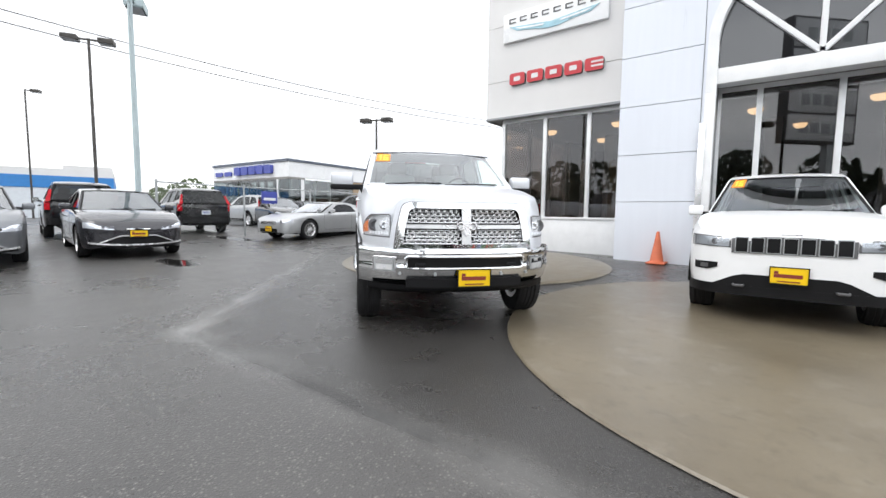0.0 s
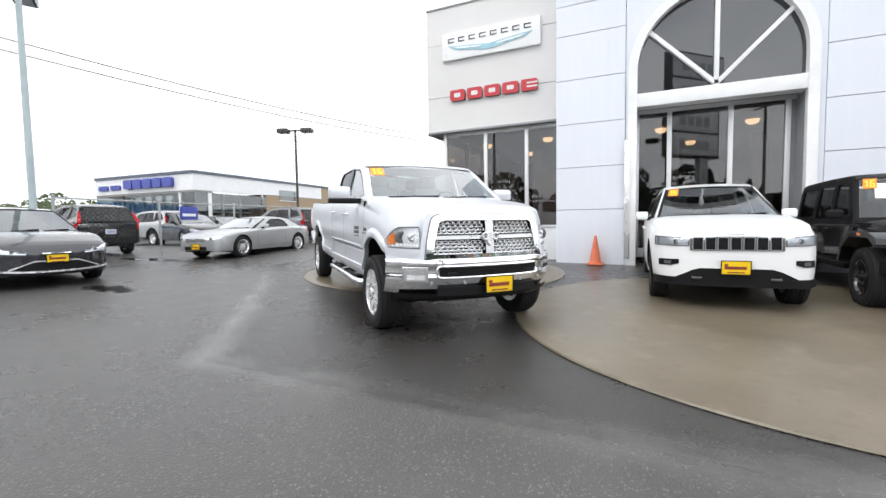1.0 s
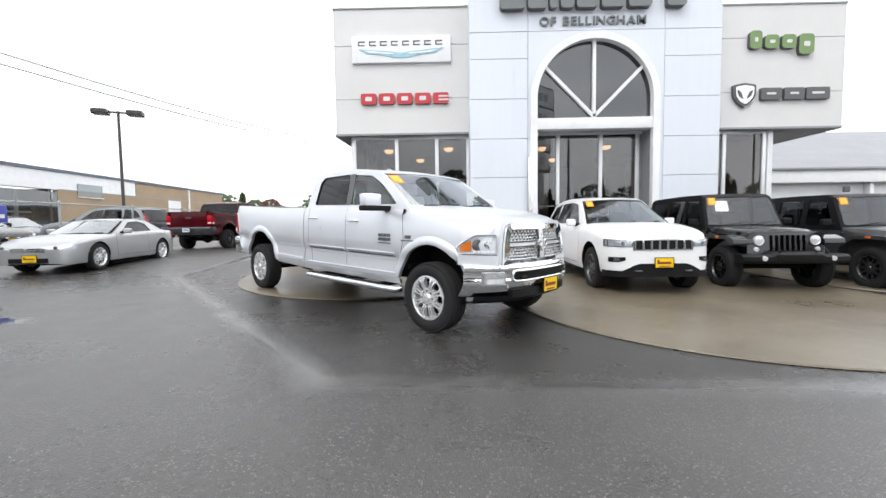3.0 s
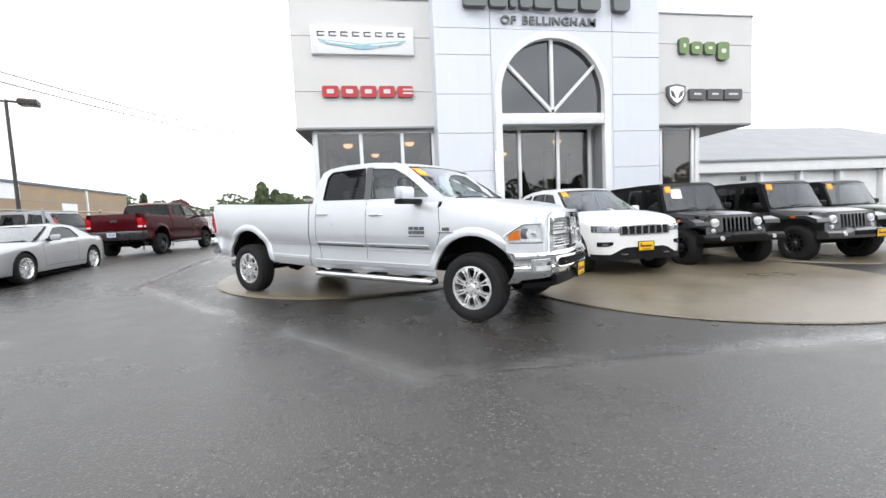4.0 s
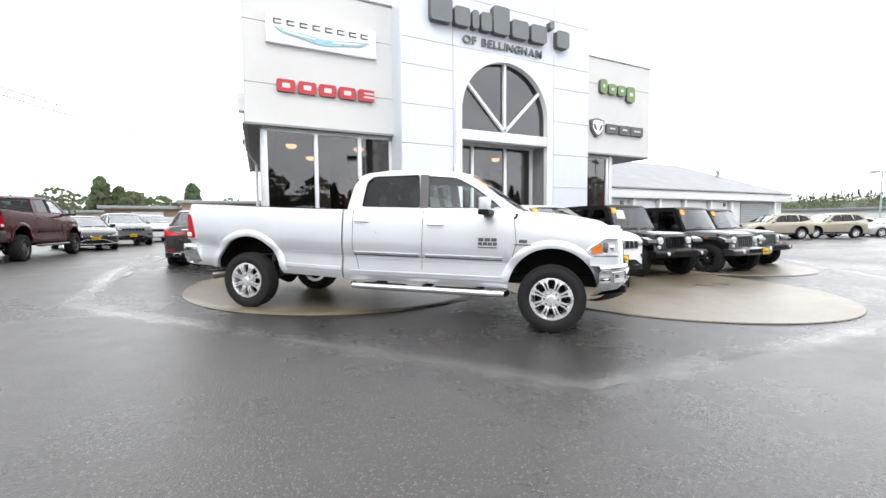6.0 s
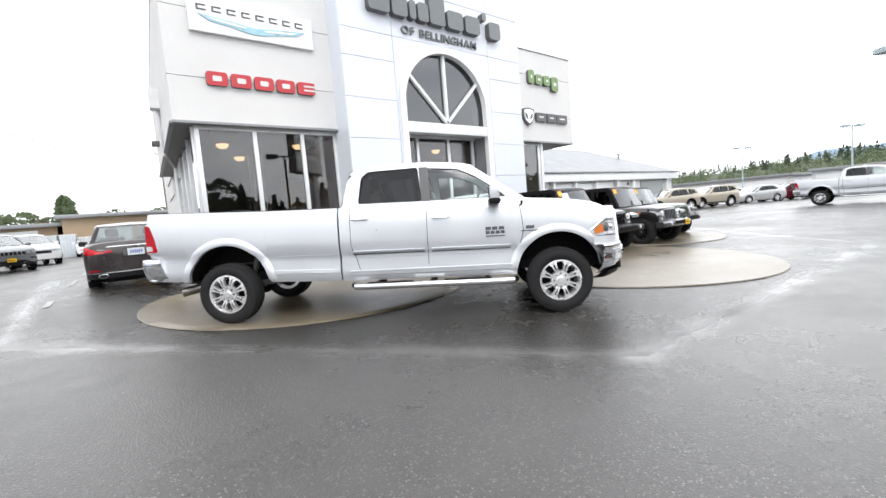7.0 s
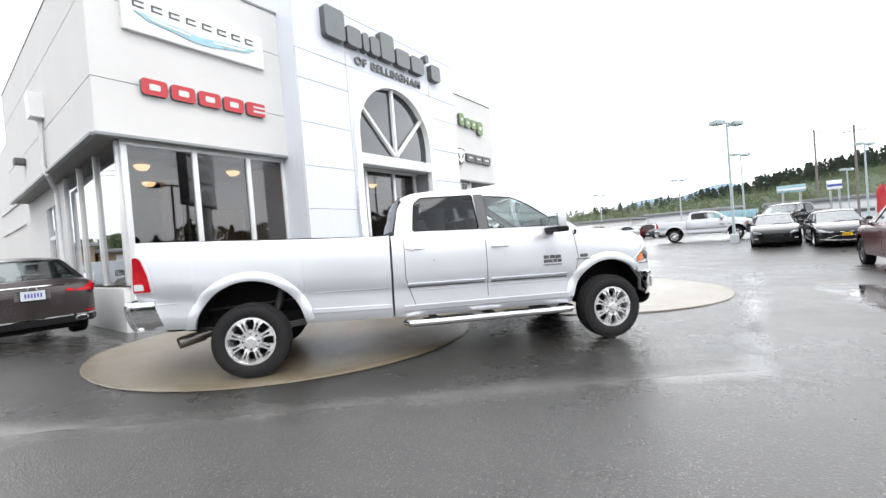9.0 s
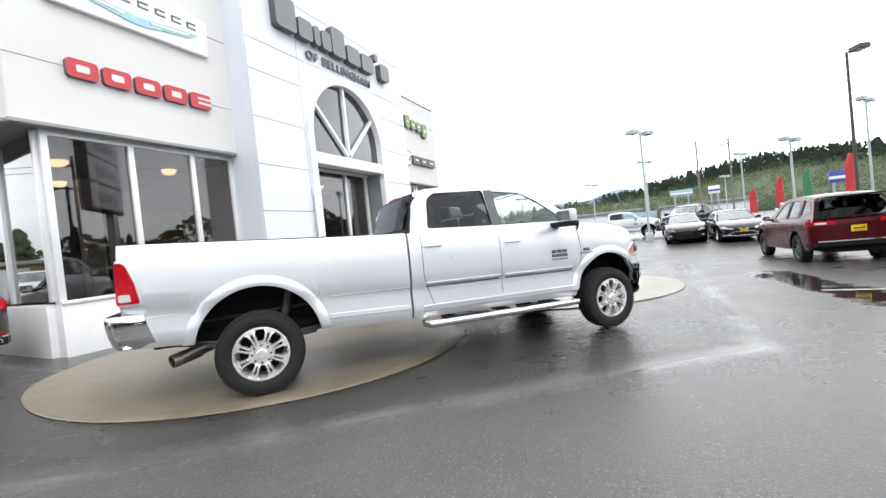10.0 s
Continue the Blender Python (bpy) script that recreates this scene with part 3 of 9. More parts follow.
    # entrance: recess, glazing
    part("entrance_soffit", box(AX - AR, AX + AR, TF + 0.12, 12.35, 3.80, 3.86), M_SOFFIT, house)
    ent = part("entrance_glazing", box(AX - AR, AX + AR, 11.76, 11.84, 3.71, 3.80, 0.004), M_FRAME, house, "tall entrance glazing with pale frames")
    xs = [AX - AR + 0.03, 0.28, 1.52, 2.58]
    for x in xs:
        part("mullion", box(x - 0.05, x + 0.05, 11.74, 11.86, 0.2, 3.71, 0.004), M_FRAME, ent)
    part("sill_rail", box(AX - AR, AX + AR, 11.75, 11.85, 0.2, 0.42, 0.004), M_FRAME, ent)
    for a, b in zip(xs[:-1], xs[1:]):
        p = part("pane", box(a + 0.05, b - 0.05, 11.795, 11.805, 0.42, 3.71), M_SHOPGLASS, ent)
        p.visible_shadow = False
    part("jamb_infill", box(2.632, AX + AR - 0.022, 11.78, 11.84, BASE, 3.70), M_GREYMETAL, house)
    # the two wings: upper mass overhanging a glazed ground floor
    for side in (-1, 1):
        ox = -6.18 if side < 0 else 8.46
        zt, yb = (7.40, 22.4) if side < 0 else (7.28, 20.0)
        ix = -2.27 if side < 0 else 4.53
        x0, x1 = min(ox, ix), max(ox, ix)
        yf = 11.83
        wing = part("wing_left" if side < 0 else "wing_right", box(x0, x1, yf + 0.03, yb, 3.86, zt - 0.04), M_STUCCO, house, "pale stucco upper storey")
        for z0, z1 in ((3.86, 4.84), (4.855, 6.36), (6.375, zt)):
            part("panel", box(x0, x1, yf, yf + 0.04, z0, z1, 0.004, seg=1), M_STUCCO, wing)
            part("panel", box(min(ox, ox + side * 0.015), max(ox, ox + side * 0.015), yf + 0.002, yb, z0, z1, 0.004, seg=1), M_STUCCO, wing)
        part("coping", box(x0 - 0.03, x1 + 0.03, yf - 0.03, yb + 0.02, zt, zt + 0.05, 0.008), M_GREYMETAL, wing)
        part("drip_edge", box(x0 - 0.02, x1 + 0.02, yf - 0.02, yf + 0.10, 3.80, 3.86, 0.006), M_GREYMETAL, wing)
        part("drip_edge", box(ox - 0.05 + 0.02 * side, ox + 0.05 + 0.02 * side, yf + 0.1, yb, 3.80, 3.86, 0.006), M_GREYMETAL, wing)
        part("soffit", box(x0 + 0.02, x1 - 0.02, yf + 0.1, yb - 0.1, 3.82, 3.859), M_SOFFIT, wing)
        # ground floor
        gx, gy = ox - side * 0.40, 12.08
        base = part("base_wall", box(min(gx, ix), max(gx, ix), gy - 0.10, gy + 0.16, BASE, 0.98, 0.006), M_WHITE, house)
        part("window_sill", box(min(gx, ix), max(gx, ix), gy - 0.14, gy + 0.1, 0.98, 1.03, 0.006), M_WHITE, base)
        if side < 0:
            cuts = [gx + 0.05, -4.45, -3.25, -2.32]
            far = 16.7
        else:
            cuts = [4.78, 5.25, 6.42]
            far = 12.9
        glz = part("shop_window", box(min(cuts) - 0.05, max(cuts) + 0.05, gy - 0.03, gy + 0.05, 3.72, 3.82, 0.004), M_FRAME, house, "tall shop window with pale frame")
        for c in cuts:
            part("mullion", box(c - 0.05, c + 0.05, gy - 0.06, gy + 0.06, 1.03, 3.72, 0.005), M_FRAME, glz)
        for a, b in zip(cuts[:-1], cuts[1:]):
            p = part("pane", box(a + 0.05, b - 0.05, gy - 0.006, gy + 0.006, 1.03, 3.72), M_SHOPGLASS, glz)
            p.visible_shadow = False
        if side < 0:
            # west side: glazing, then solid wall with a door window
            part("base_wall", box(gx - 0.1, gx + 0.16, gy + 0.16, far, BASE, 0.98, 0.006), M_WHITE, house)
            ys = [gy + 0.1, 13.75, 15.2, far]
            for c in ys:
                part("mullion", box(gx - 0.06, gx + 0.06, c - 0.05, c + 0.05, 1.03, 3.80, 0.005), M_FRAME, glz)
            for a, b in zip(ys[:-1], ys[1:]):
                p = part("pane", box(gx - 0.006, gx + 0.006, a + 0.05, b - 0.05, 1.03, 3.80), M_SHOPGLASS, glz)
                p.visible_shadow = False
            w = bmesh.new()
            poly_prism(w, [(far + 0.05, BASE), (22.4, BASE), (22.4, 3.82), (far + 0.05, 3.82)], west_wall(gx + 0.15), 0.15, [[(17.8, 0.6), (19.5, 0.6), (19.5, 3.3), (17.8, 3.3)]])
            part("side_wall", w, M_STUCCO, house)
            sw = part("side_window", box(gx + 0.04, gx + 0.10, 17.78, 19.52, 2.38, 2.48), M_FRAME, house)
            for yy in (17.8, 18.65, 19.5):
                part("mullion", box(gx + 0.02, gx + 0.12, yy - 0.04, yy + 0.04, 0.6, 3.3), M_FRAME, sw)
            for a, b in ((17.84, 18.61), (18.69, 19.46)):
                p = part("pane", box(gx + 0.065, gx + 0.075, a, b, 0.6, 3.3), M_SHOPGLASS, sw)
                p.visible_shadow = False
            # hopper and downpipe on the side wall
            dp = bmesh.new()
            tube(dp, [(ox - 0.08, 16.1, 5.12), (ox - 0.08, 16.1, 3.98), (ox - 0.04, 16.1, 3.78), (gx - 0.17, 16.85, 3.45), (gx - 0.17, 16.85, 0.2)], 0.055, 10)
            pipe = part("downpipe", dp, M_WHITE, house, "white downpipe")
            hp = bmesh.new()
            rows = []
            for z, s in ((5.08, 0.10), (5.10, 0.20), (5.66, 0.21), (5.67, 0.21)):
                rows.append([(ox - 0.01 - 1.3 * s * k, 16.1 + e, z) for k, e in ((0, -s), (1, -s), (1, s), (0, s))])
            vs = grid_faces(hp, rows, True)
            hp.faces.new(vs[-1])
            part("hopper", hp, M_WHITE, pipe)
            lm = box(ox - 0.26, ox - 0.02, 18.9, 19.2, 4.52, 4.70, 0.03)
            part("wall_light", lm, M_SIGNEDGE, house, "small dark wall light")
        else:
            part("end_wall", box(6.5, 6.65, 12.0, 20.0, BASE, 3.82), M_WHITE, house)
            part("end_wall", box(4.57, 4.74, 12.0, 12.2, BASE, 3.82), M_WHITE, house)
    # rear block further back on the west side
    part("rear_block", box(-5.55, 6.4, 22.42, 36.5, BASE, 7.2), M_STUCCO, house, "pale rear block with thin ledges")
    for z in (3.35, 4.3):
        part("ledge", box(-5.61, -5.552, 25.0, 31.5, z, z + 0.06, 0.01), M_STUCCO, house)
    part("wing_roof", box(-6.0, -2.25, 11.9, 22.3, 7.0, 7.1), M_ROOFGREY, house)
    part("wing_roof", box(4.6, 8.3, 11.9, 19.9, 7.0, 7.1), M_ROOFGREY, house)
    # showroom inside, its dimness painted into the wall, floor and ceiling colours
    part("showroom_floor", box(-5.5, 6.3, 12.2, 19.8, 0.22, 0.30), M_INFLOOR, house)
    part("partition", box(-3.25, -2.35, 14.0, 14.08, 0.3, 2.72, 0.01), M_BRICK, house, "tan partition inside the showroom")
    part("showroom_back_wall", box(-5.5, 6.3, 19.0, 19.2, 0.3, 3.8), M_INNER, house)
    part("shaded_showroom_ceiling", box(-5.4, 6.3, 12.4, 19.0, 3.70, 3.80), M_INCEIL, house)
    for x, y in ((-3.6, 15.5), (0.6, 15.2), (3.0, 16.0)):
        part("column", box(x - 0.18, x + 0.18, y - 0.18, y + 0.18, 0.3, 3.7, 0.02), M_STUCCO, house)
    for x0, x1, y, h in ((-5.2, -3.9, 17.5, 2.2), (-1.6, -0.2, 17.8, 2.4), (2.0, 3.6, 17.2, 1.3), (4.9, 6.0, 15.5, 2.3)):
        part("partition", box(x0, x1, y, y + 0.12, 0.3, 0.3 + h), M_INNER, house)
    # warm round ceiling lamps
    bowl = bmesh.new()
    lathe(bowl, [(0.0, -0.07), (0.09, -0.06), (0.15, 0.0), (0.16, 0.05), (0.0, 0.05)], 24, "z")
    first = None
    for x, y in ((-4.9, 13.6), (-2.9, 13.4), (-4.0, 15.8), (0.2, 13.6), (2.3, 13.5), (1.2, 16.2), (5.8, 13.6)):
        m = Matrix.Translation((x, y, 3.62))
        if first is None:
            first = part("ceiling_lamp", bowl, M_LAMP, None)
            first.matrix_basis = m
            tagged(first, "warm round ceiling lamp inside the showroom", "ceiling lamp", "showroom ceiling lamps")
        else:
            copy_thing(first, m)
    # the west wall stands a little askew to the front
    for ob in house.children_recursive:
        if ob.type == "MESH":
            for v in ob.data.vertices:
                if v.co.x < -5.0 and v.co.y > 11.95:
                    v.co.x += 0.047 * (v.co.y - 11.95)


build_dealership()


# ---- signs on the dealership ----
def sign_block(parent, x, z, w, h, material, depth=0.10, y=11.83, shape="block", r=0.05, lean=0.0):
    """One raised plain sign block with a dark return."""
    pts = [(x + lean * 0.0, z), (x + w, z), (x + w + lean, z + h), (x + lean, z + h)]
    bm = bmesh.new()
    poly_prism(bm, rounded(pts, r, 4), facade(y), depth - 0.012)
    edge = part("return", bm, M_SIGNEDGE, parent)
    bm = bmesh.new()
    poly_prism(bm, rounded(pts, r, 4), facade(y - depth + 0.012), 0.014)
    return part("face", bm, material, parent)


def build_signs():
    s = thing("wall_sign", pose(0, 0, 0), "white panel sign with a pale blue winged emblem on stucco", "sign", "dealership signs")
    part("panel", box(-5.655, -2.80, 11.73, 11.83, 5.855, 6.61, 0.015), M_SIGNWHITE, s)
    x = -5.47
    for k in range(8):
        bm = bmesh.new()
        poly_prism(bm, rounded([(x, 6.33), (x + 0.20, 6.33), (x + 0.20, 6.36), (x, 6.36)], 0.008), facade(11.73), 0.012)
        poly_prism(bm, rounded([(x, 6.43), (x + 0.20, 6.43), (x + 0.20, 6.46), (x, 6.46)], 0.008), facade(11.73), 0.012)
        poly_prism(bm, rounded([(x, 6.36), (x + 0.035, 6.36), (x + 0.035, 6.43), (x, 6.43)], 0.005), facade(11.73), 0.012)
        part("mark", bm, M_SIGNEDGE, s)
        x += 0.318
    cx, cz = -4.23, 6.075
    for sx in (-1, 1):
        bm = bmesh.new()
        pts = [(cx, cz + 0.05), (cx + sx * 0.35, cz + 0.09), (cx + sx * 1.22, cz + 0.17), (cx + sx * 1.0, cz + 0.04), (cx + sx * 0.55, cz - 0.02), (cx + sx * 0.18, cz - 0.09), (cx, cz - 0.10)]
        poly_prism(bm, pts, facade(11.73), 0.02)
        part("wing", bm, M_WINGBLUE, s)
        bm = bmesh.new()
        pts = [(cx + sx * 0.2, cz + 0.035), (cx + sx * 1.05, cz + 0.12), (cx + sx * 0.9, cz + 0.06), (cx + sx * 0.25, cz + 0.0)]
        poly_prism(bm, pts, facade(11.708), 0.008)
        part("feather", bm, M_SIGNWHITE, s)
    s = thing("wall_sign", pose(0, 0, 0), "raised red sign blocks on pale stucco", "sign", "dealership signs")
    for k in range(5):
        f = sign_block(s, -5.43 + k * 0.525, 4.68, 0.455, 0.31, M_RED, 0.09, r=0.07)
        if k < 4:
            bm = bmesh.new()
            a, b = -5.43 + k * 0.525 + 0.13, -5.43 + k * 0.525 + 0.325
            poly_prism(bm, rounded([(a, 4.775), (b, 4.775), (b, 4.895), (a, 4.895)], 0.03), facade(11.738), 0.006)
            part("inset", bm, M_STUCCO, s)
        else:
            for z in (4.765, 4.865):
                bm = bmesh.new()
                a, b = -5.43 + k * 0.525 + 0.16, -5.43 + k * 0.525 + 0.455
                poly_prism(bm, [(a, z), (b, z), (b, z + 0.045), (a, z + 0.045)], facade(11.738), 0.006)
                part("inset", bm, M_STUCCO, s)
    s = thing("wall_sign", pose(0, 0, 0), "raised olive green sign blocks on stucco", "sign", "dealership signs")
    for a, w, z, h in ((5.70, 0.34, 6.03, 0.50), (6.12, 0.40, 6.03, 0.38), (6.60, 0.40, 6.03, 0.38), (7.08, 0.42, 5.86, 0.56)):
        sign_block(s, a, z, w, h, M_GREEN, 0.12, r=0.12)
        bm = bmesh.new()
        poly_prism(bm, rounded([(a + 0.13, z + h * 0.38), (a + w - 0.12, z + h * 0.38), (a + w - 0.12, z + h * 0.62), (a + 0.13, z + h * 0.62)], 0.03), facade(11.708), 0.006)
        part("inset", bm, M_STUCCO, s)
    s = thing("wall_sign", pose(0.05, 0, -0.09), "dark metal sign blocks beside a shield emblem", "sign", "dealership signs")
    for k, (a, w) in enumerate(((6.02, 0.58), (6.68, 0.56), (7.30, 0.66))):
        sign_block(s, a, 4.70, w, 0.33, M_SIGNEDGE, 0.10, r=0.03)
        bm = bmesh.new()
        poly_prism(bm, [(a + 0.16, 4.84), (a + w - 0.16, 4.84), (a + w - 0.16, 4.90), (a + 0.16, 4.90)], facade(11.728), 0.006)
        part("inset", bm, M_STUCCO, s)
    bm = bmesh.new()
    shield = [(5.22, 5.12), (5.55, 5.18), (5.88, 5.12), (5.86, 4.80), (5.72, 4.60), (5.55, 4.50), (5.38, 4.60), (5.24, 4.80)]
    poly_prism(bm, rounded(shield, 0.05), facade(11.83), 0.10)
    sh = part("shield", bm, M_SIGNEDGE, s)
    bm = bmesh.new()
    mid = Vector((5.55, 4.86))
    poly_prism(bm, rounded([tuple(mid + (Vector(p) - mid) * 0.80) for p in shield], 0.05), facade(11.73), 0.02)
    part("shield_face", bm, M_CHROMEBADGE, sh)
    for sx in (-1, 1):
        bm = bmesh.new()
        poly_prism(bm, rounded([(5.55 + sx * 0.05, 4.72), (5.55 + sx * 0.12, 4.92), (5.55 + sx * 0.22, 4.98), (5.55 + sx * 0.17, 4.80)], 0.02), facade(11.71), 0.015)
        part("emblem_relief", bm, M_SIGNEDGE, sh)
    # the large dark grey name over the entrance, as plain raised blocks
    s = thing("wall_sign", pose(0, 0, 0), "large dark grey raised sign blocks over the arch", "sign", "dealership signs")
    for a, w, z, h in ((-1.46, 0.60, 6.92, 0.80), (-0.80, 0.46, 6.92, 0.52), (-0.28, 0.20, 6.92, 0.52), (-0.02, 0.34, 6.92, 0.52), (0.36, 0.52, 6.92, 0.80), (0.96, 0.56, 6.92, 0.53), (1.60, 0.56, 6.92, 0.53), (2.26, 0.16, 7.42, 0.26), (2.52, 0.46, 6.92, 0.53)):
        a2 = -1.46 + (a + 1.46) * 1.12
        sign_block(s, a2, z, w * 1.1, h, M_GREY_LETTER, 0.20, TF, r=0.10)
    # city name, in real letters
    s = thing("wall_sign", pose(-0.38, TF - 0.035, 6.53, 90), "dark grey raised letters naming the city", "sign", "dealership signs")
    letters, x = [], 0.0
    for ch in "OF BELLINGHAM":
        if ch == " ":
            x += 0.13
            continue
        cu = bpy.data.curves.new("letter", "FONT")
        cu.body, cu.size, cu.extrude, cu.offset = ch, 0.31, 0.03, 0.004
        tmp = new("letter_draft", cu)
        me = bpy.data.meshes.new_from_object(tmp.evaluated_get(bpy.context.evaluated_depsgraph_get()))
        bpy.data.objects.remove(tmp)
        wx = [v.co.x for v in me.vertices]
        me.transform(Matrix.Translation((x - min(wx), 0, 0)))
        me.materials.append(M_GREY_LETTER)
        letters.append(me)
        x += max(wx) - min(wx) + 0.045
    for me in letters:
        me.transform(Matrix.Diagonal((2.92 / x, 1.0, 1, 1)))
        again("letter", me, s)


build_signs()


def build_garage():
    ga = thing("service_garage", pose(0, 0, 0), "long low white service building with a grey metal roof", "building")
    x0, x1, y0, y1 = 8.5, 34.2, 19.3, 36.0
    part("wall", box(x0, x1, y0, y1, -0.4, 3.3), M_WHITE, ga)
    part("fascia", box(x0 - 0.3, x1 + 0.4, y0 - 0.5, y0 - 0.3, 2.80, 3.36, 0.02), M_WHITE, ga)
    part("gutter", box(x0 - 0.3, x1 + 0.42, y0 - 0.62, y0 - 0.5, 3.36, 3.48, 0.02), M_GREYMETAL, ga)
    bm = bmesh.new()
    rows = [[(x0 - 0.3, y0 - 0.55, 3.45), (x1 + 0.45, y0 - 0.55, 3.45)], [(x0 - 0.3, y0 + 7.0, 6.5), (x1 - 3.5, y0 + 7.0, 6.5)], [(x0 - 0.3, y1 + 0.5, 3.45), (x1 + 0.45, y1 + 0.5, 3.45)]]
    vs = grid_faces(bm, rows)
    bm.faces.new([vs[0][1], vs[1][1], vs[2][1]])
    part("roof", bm, M_ROOFGREY, ga, "grey metal roof", 20)
    for x in (16.4, 18.9, 21.5, 24.4, 26.9, 32.7):
        part("post", box(x - 0.09, x + 0.09, y0 - 0.32, y0 - 0.002, -0.3, 2.80, 0.01), M_WHITE, ga)
    for xa, xb in ((16.6, 18.7), (19.1, 21.3), (21.7, 24.2), (24.6, 26.7)):
        d = part("bay_door", box(xa, xb, y0 - 0.05, y0 - 0.003, -0.2, 2.62, 0.01), M_WHITE, ga, "white sectional bay door")
        for z in (0.35, 0.9, 1.45, 2.0):
            part("door_rib", box(xa + 0.03, xb - 0.03, y0 - 0.065, y0 - 0.05, z, z + 0.05), M_WHITE, d)
    sh = part("roller_door", box(28.4, 32.4, y0 - 0.05, y0 - 0.003, -0.2, 2.7), M_GREYMETAL, ga, "grey roller shutter")
    for k in range(16):
        part("shutter_slat", box(28.45, 32.35, y0 - 0.075, y0 - 0.05, -0.15 + k * 0.178, -0.01 + k * 0.178, 0.01, seg=1), M_STEEL, sh)
    for x in (15.2, 25.8):
        part("wall_light", box(x - 0.14, x + 0.14, y0 - 0.42, y0 - 0.32, 2.35, 2.62, 0.03), M_SIGNEDGE, ga)
    bm = bmesh.new()
    lathe(bm, [(0.12, 0), (0.12, 1.1), (0.2, 1.1), (0.2, 1.25), (0.0, 1.3)], 14, "z", Matrix.Translation((31.5, y0 + 3.6, 4.4)))
    part("flue", bm, M_STEEL, ga)


build_garage()

# ---- vehicles ----
SECTION = [(0.0, 0.955), (0.05, 0.975), (0.22, 0.992), (0.5, 1.0), (0.72, 0.996), (0.88, 0.985), (0.96, 0.972), (1.0, 0.95)]
TOPPING = [(0.93, 0.45), (0.86, 0.72), (0.70, 0.88), (0.45, 0.97), (0.2, 1.0), (0.0, 1.0)]


class Shell:
    """The lower body of a vehicle: x ahead, y to the left, z up; x is measured from the front axle."""

    def __init__(self, s):
        self.s = s

    def width(self, x):
        return soft_table(self.s["plan"], x)

    def shoulder(self, x):
        return soft_table(self.s["belt"], x)

    def top(self, x):
        return soft_table(self.s["top"], x)

    def low(self, x):
        z = lerp_table(self.s["under"], x)
        for cx, cz, r in self.s["arches"]:
            if abs(x - cx) < r:
                z = max(z, cz + math.sqrt(r * r - (x - cx) ** 2))
        return z

    def side(self, x, z):
        """Half width of the side at a height."""
        zl, zs = lerp_table(self.s["under"], x), self.shoulder(x)
        f = min(1.0, max(0.0, (z - zl) / max(0.05, zs - zl)))
        return self.width(x) * lerp_table(self.s.get("section", SECTION), f)

    def section(self, x, bed=False):
        zl, zs, zt = self.low(x), self.shoulder(x), self.top(x)
        zl = min(zl, zs - 0.03)
        pts = [(self.side(x, zl + f * (zs - zl)), zl + f * (zs - zl)) for f, _ in self.s.get("section", SECTION)]
        w = self.width(x)
        if bed:
            fl = self.s["bed_floor"]
            pts += [(w * 0.945, zs + 0.015), (w * 0.90, zs + 0.015), (w * 0.885, zs - 0.01), (w * 0.88, fl), (w * 0.4, fl), (0.0, fl)]
        else:
            pts += [(w * 0.95 * k / 0.95, zs + (zt - zs) * h) for k, h in TOPPING]
        return pts

    def stations(self, a, b):
        xs = {round(a, 4), round(b, 4)}
        n = max(3, int((b - a) / 0.14))
        xs |= {round(a + (b - a) * k / n, 4) for k in range(n + 1)}
        for cx, cz, r in self.s["arches"]:
            for k in range(0, 25):
                x = cx + r * math.cos(math.pi * k / 24)
                if a < x < b:
                    xs.add(round(x, 4))
            for x in (cx - r - 0.004, cx + r + 0.004):
                if a < x < b:
                    xs.add(round(x, 4))
        for t in (self.s["plan"], self.s["belt"], self.s["top"]):
            xs |= {round(x, 4) for x, _ in t if a < x < b}
        xs = sorted(xs)
        out = [xs[0]]
        for x in xs[1:]:
            if x - out[-1] > 0.003:
                out.append(x)
        return out

    def mesh(self, a, b, bed=False, caps=(True, True)):
        bm = bmesh.new()
        rows = []
        for x in self.stations(a, b):
            half = self.section(x, bed)
            rows.append([(x, -y, z) for y, z in half] + [(x, y, z) for y, z in half[::-1][1:]])
        vs = grid_faces(bm, rows)
        for on, ring in zip(caps, (vs[0], vs[-1])):
            if on:
                n = len(ring)
                for i in range(n // 2):
                    quad = [ring[i], ring[i + 1], ring[n - 2 - i], ring[n - 1 - i]]
                    if len(set(quad)) == 4:
                        try:
                            bm.faces.new(quad)
                        except ValueError:
                            pass
        bmesh.ops.remove_doubles(bm, verts=bm.verts, dist=1e-4)
        return bm

    def setback(self, y, z, way):
        """How far behind the end the body first stands as high as z."""
        x0 = self.nose(y) if way > 0 else self.tail(y)
        d = 0.0
        while d < 0.5:
            x = x0 - way * d
            e = min(1.0, abs(y) / self.width(x))
            if self.shoulder(x) + (self.top(x) - self.shoulder(x)) * (1 - e ** 3) >= z:
                break
            d += 0.01
        return d

    def nose(self, y):
        """How far ahead the front reaches at a distance y from the middle."""
        return self._end(y, 1)

    def tail(self, y):
        return self._end(y, -1)

    def _end(self, y, way):
        t = self.s["plan"]
        x = t[-1][0] if way > 0 else t[0][0]
        y = abs(y)
        for _ in range(400):
            if self.width(x) >= y:
                break
            x -= way * 0.004
        return x


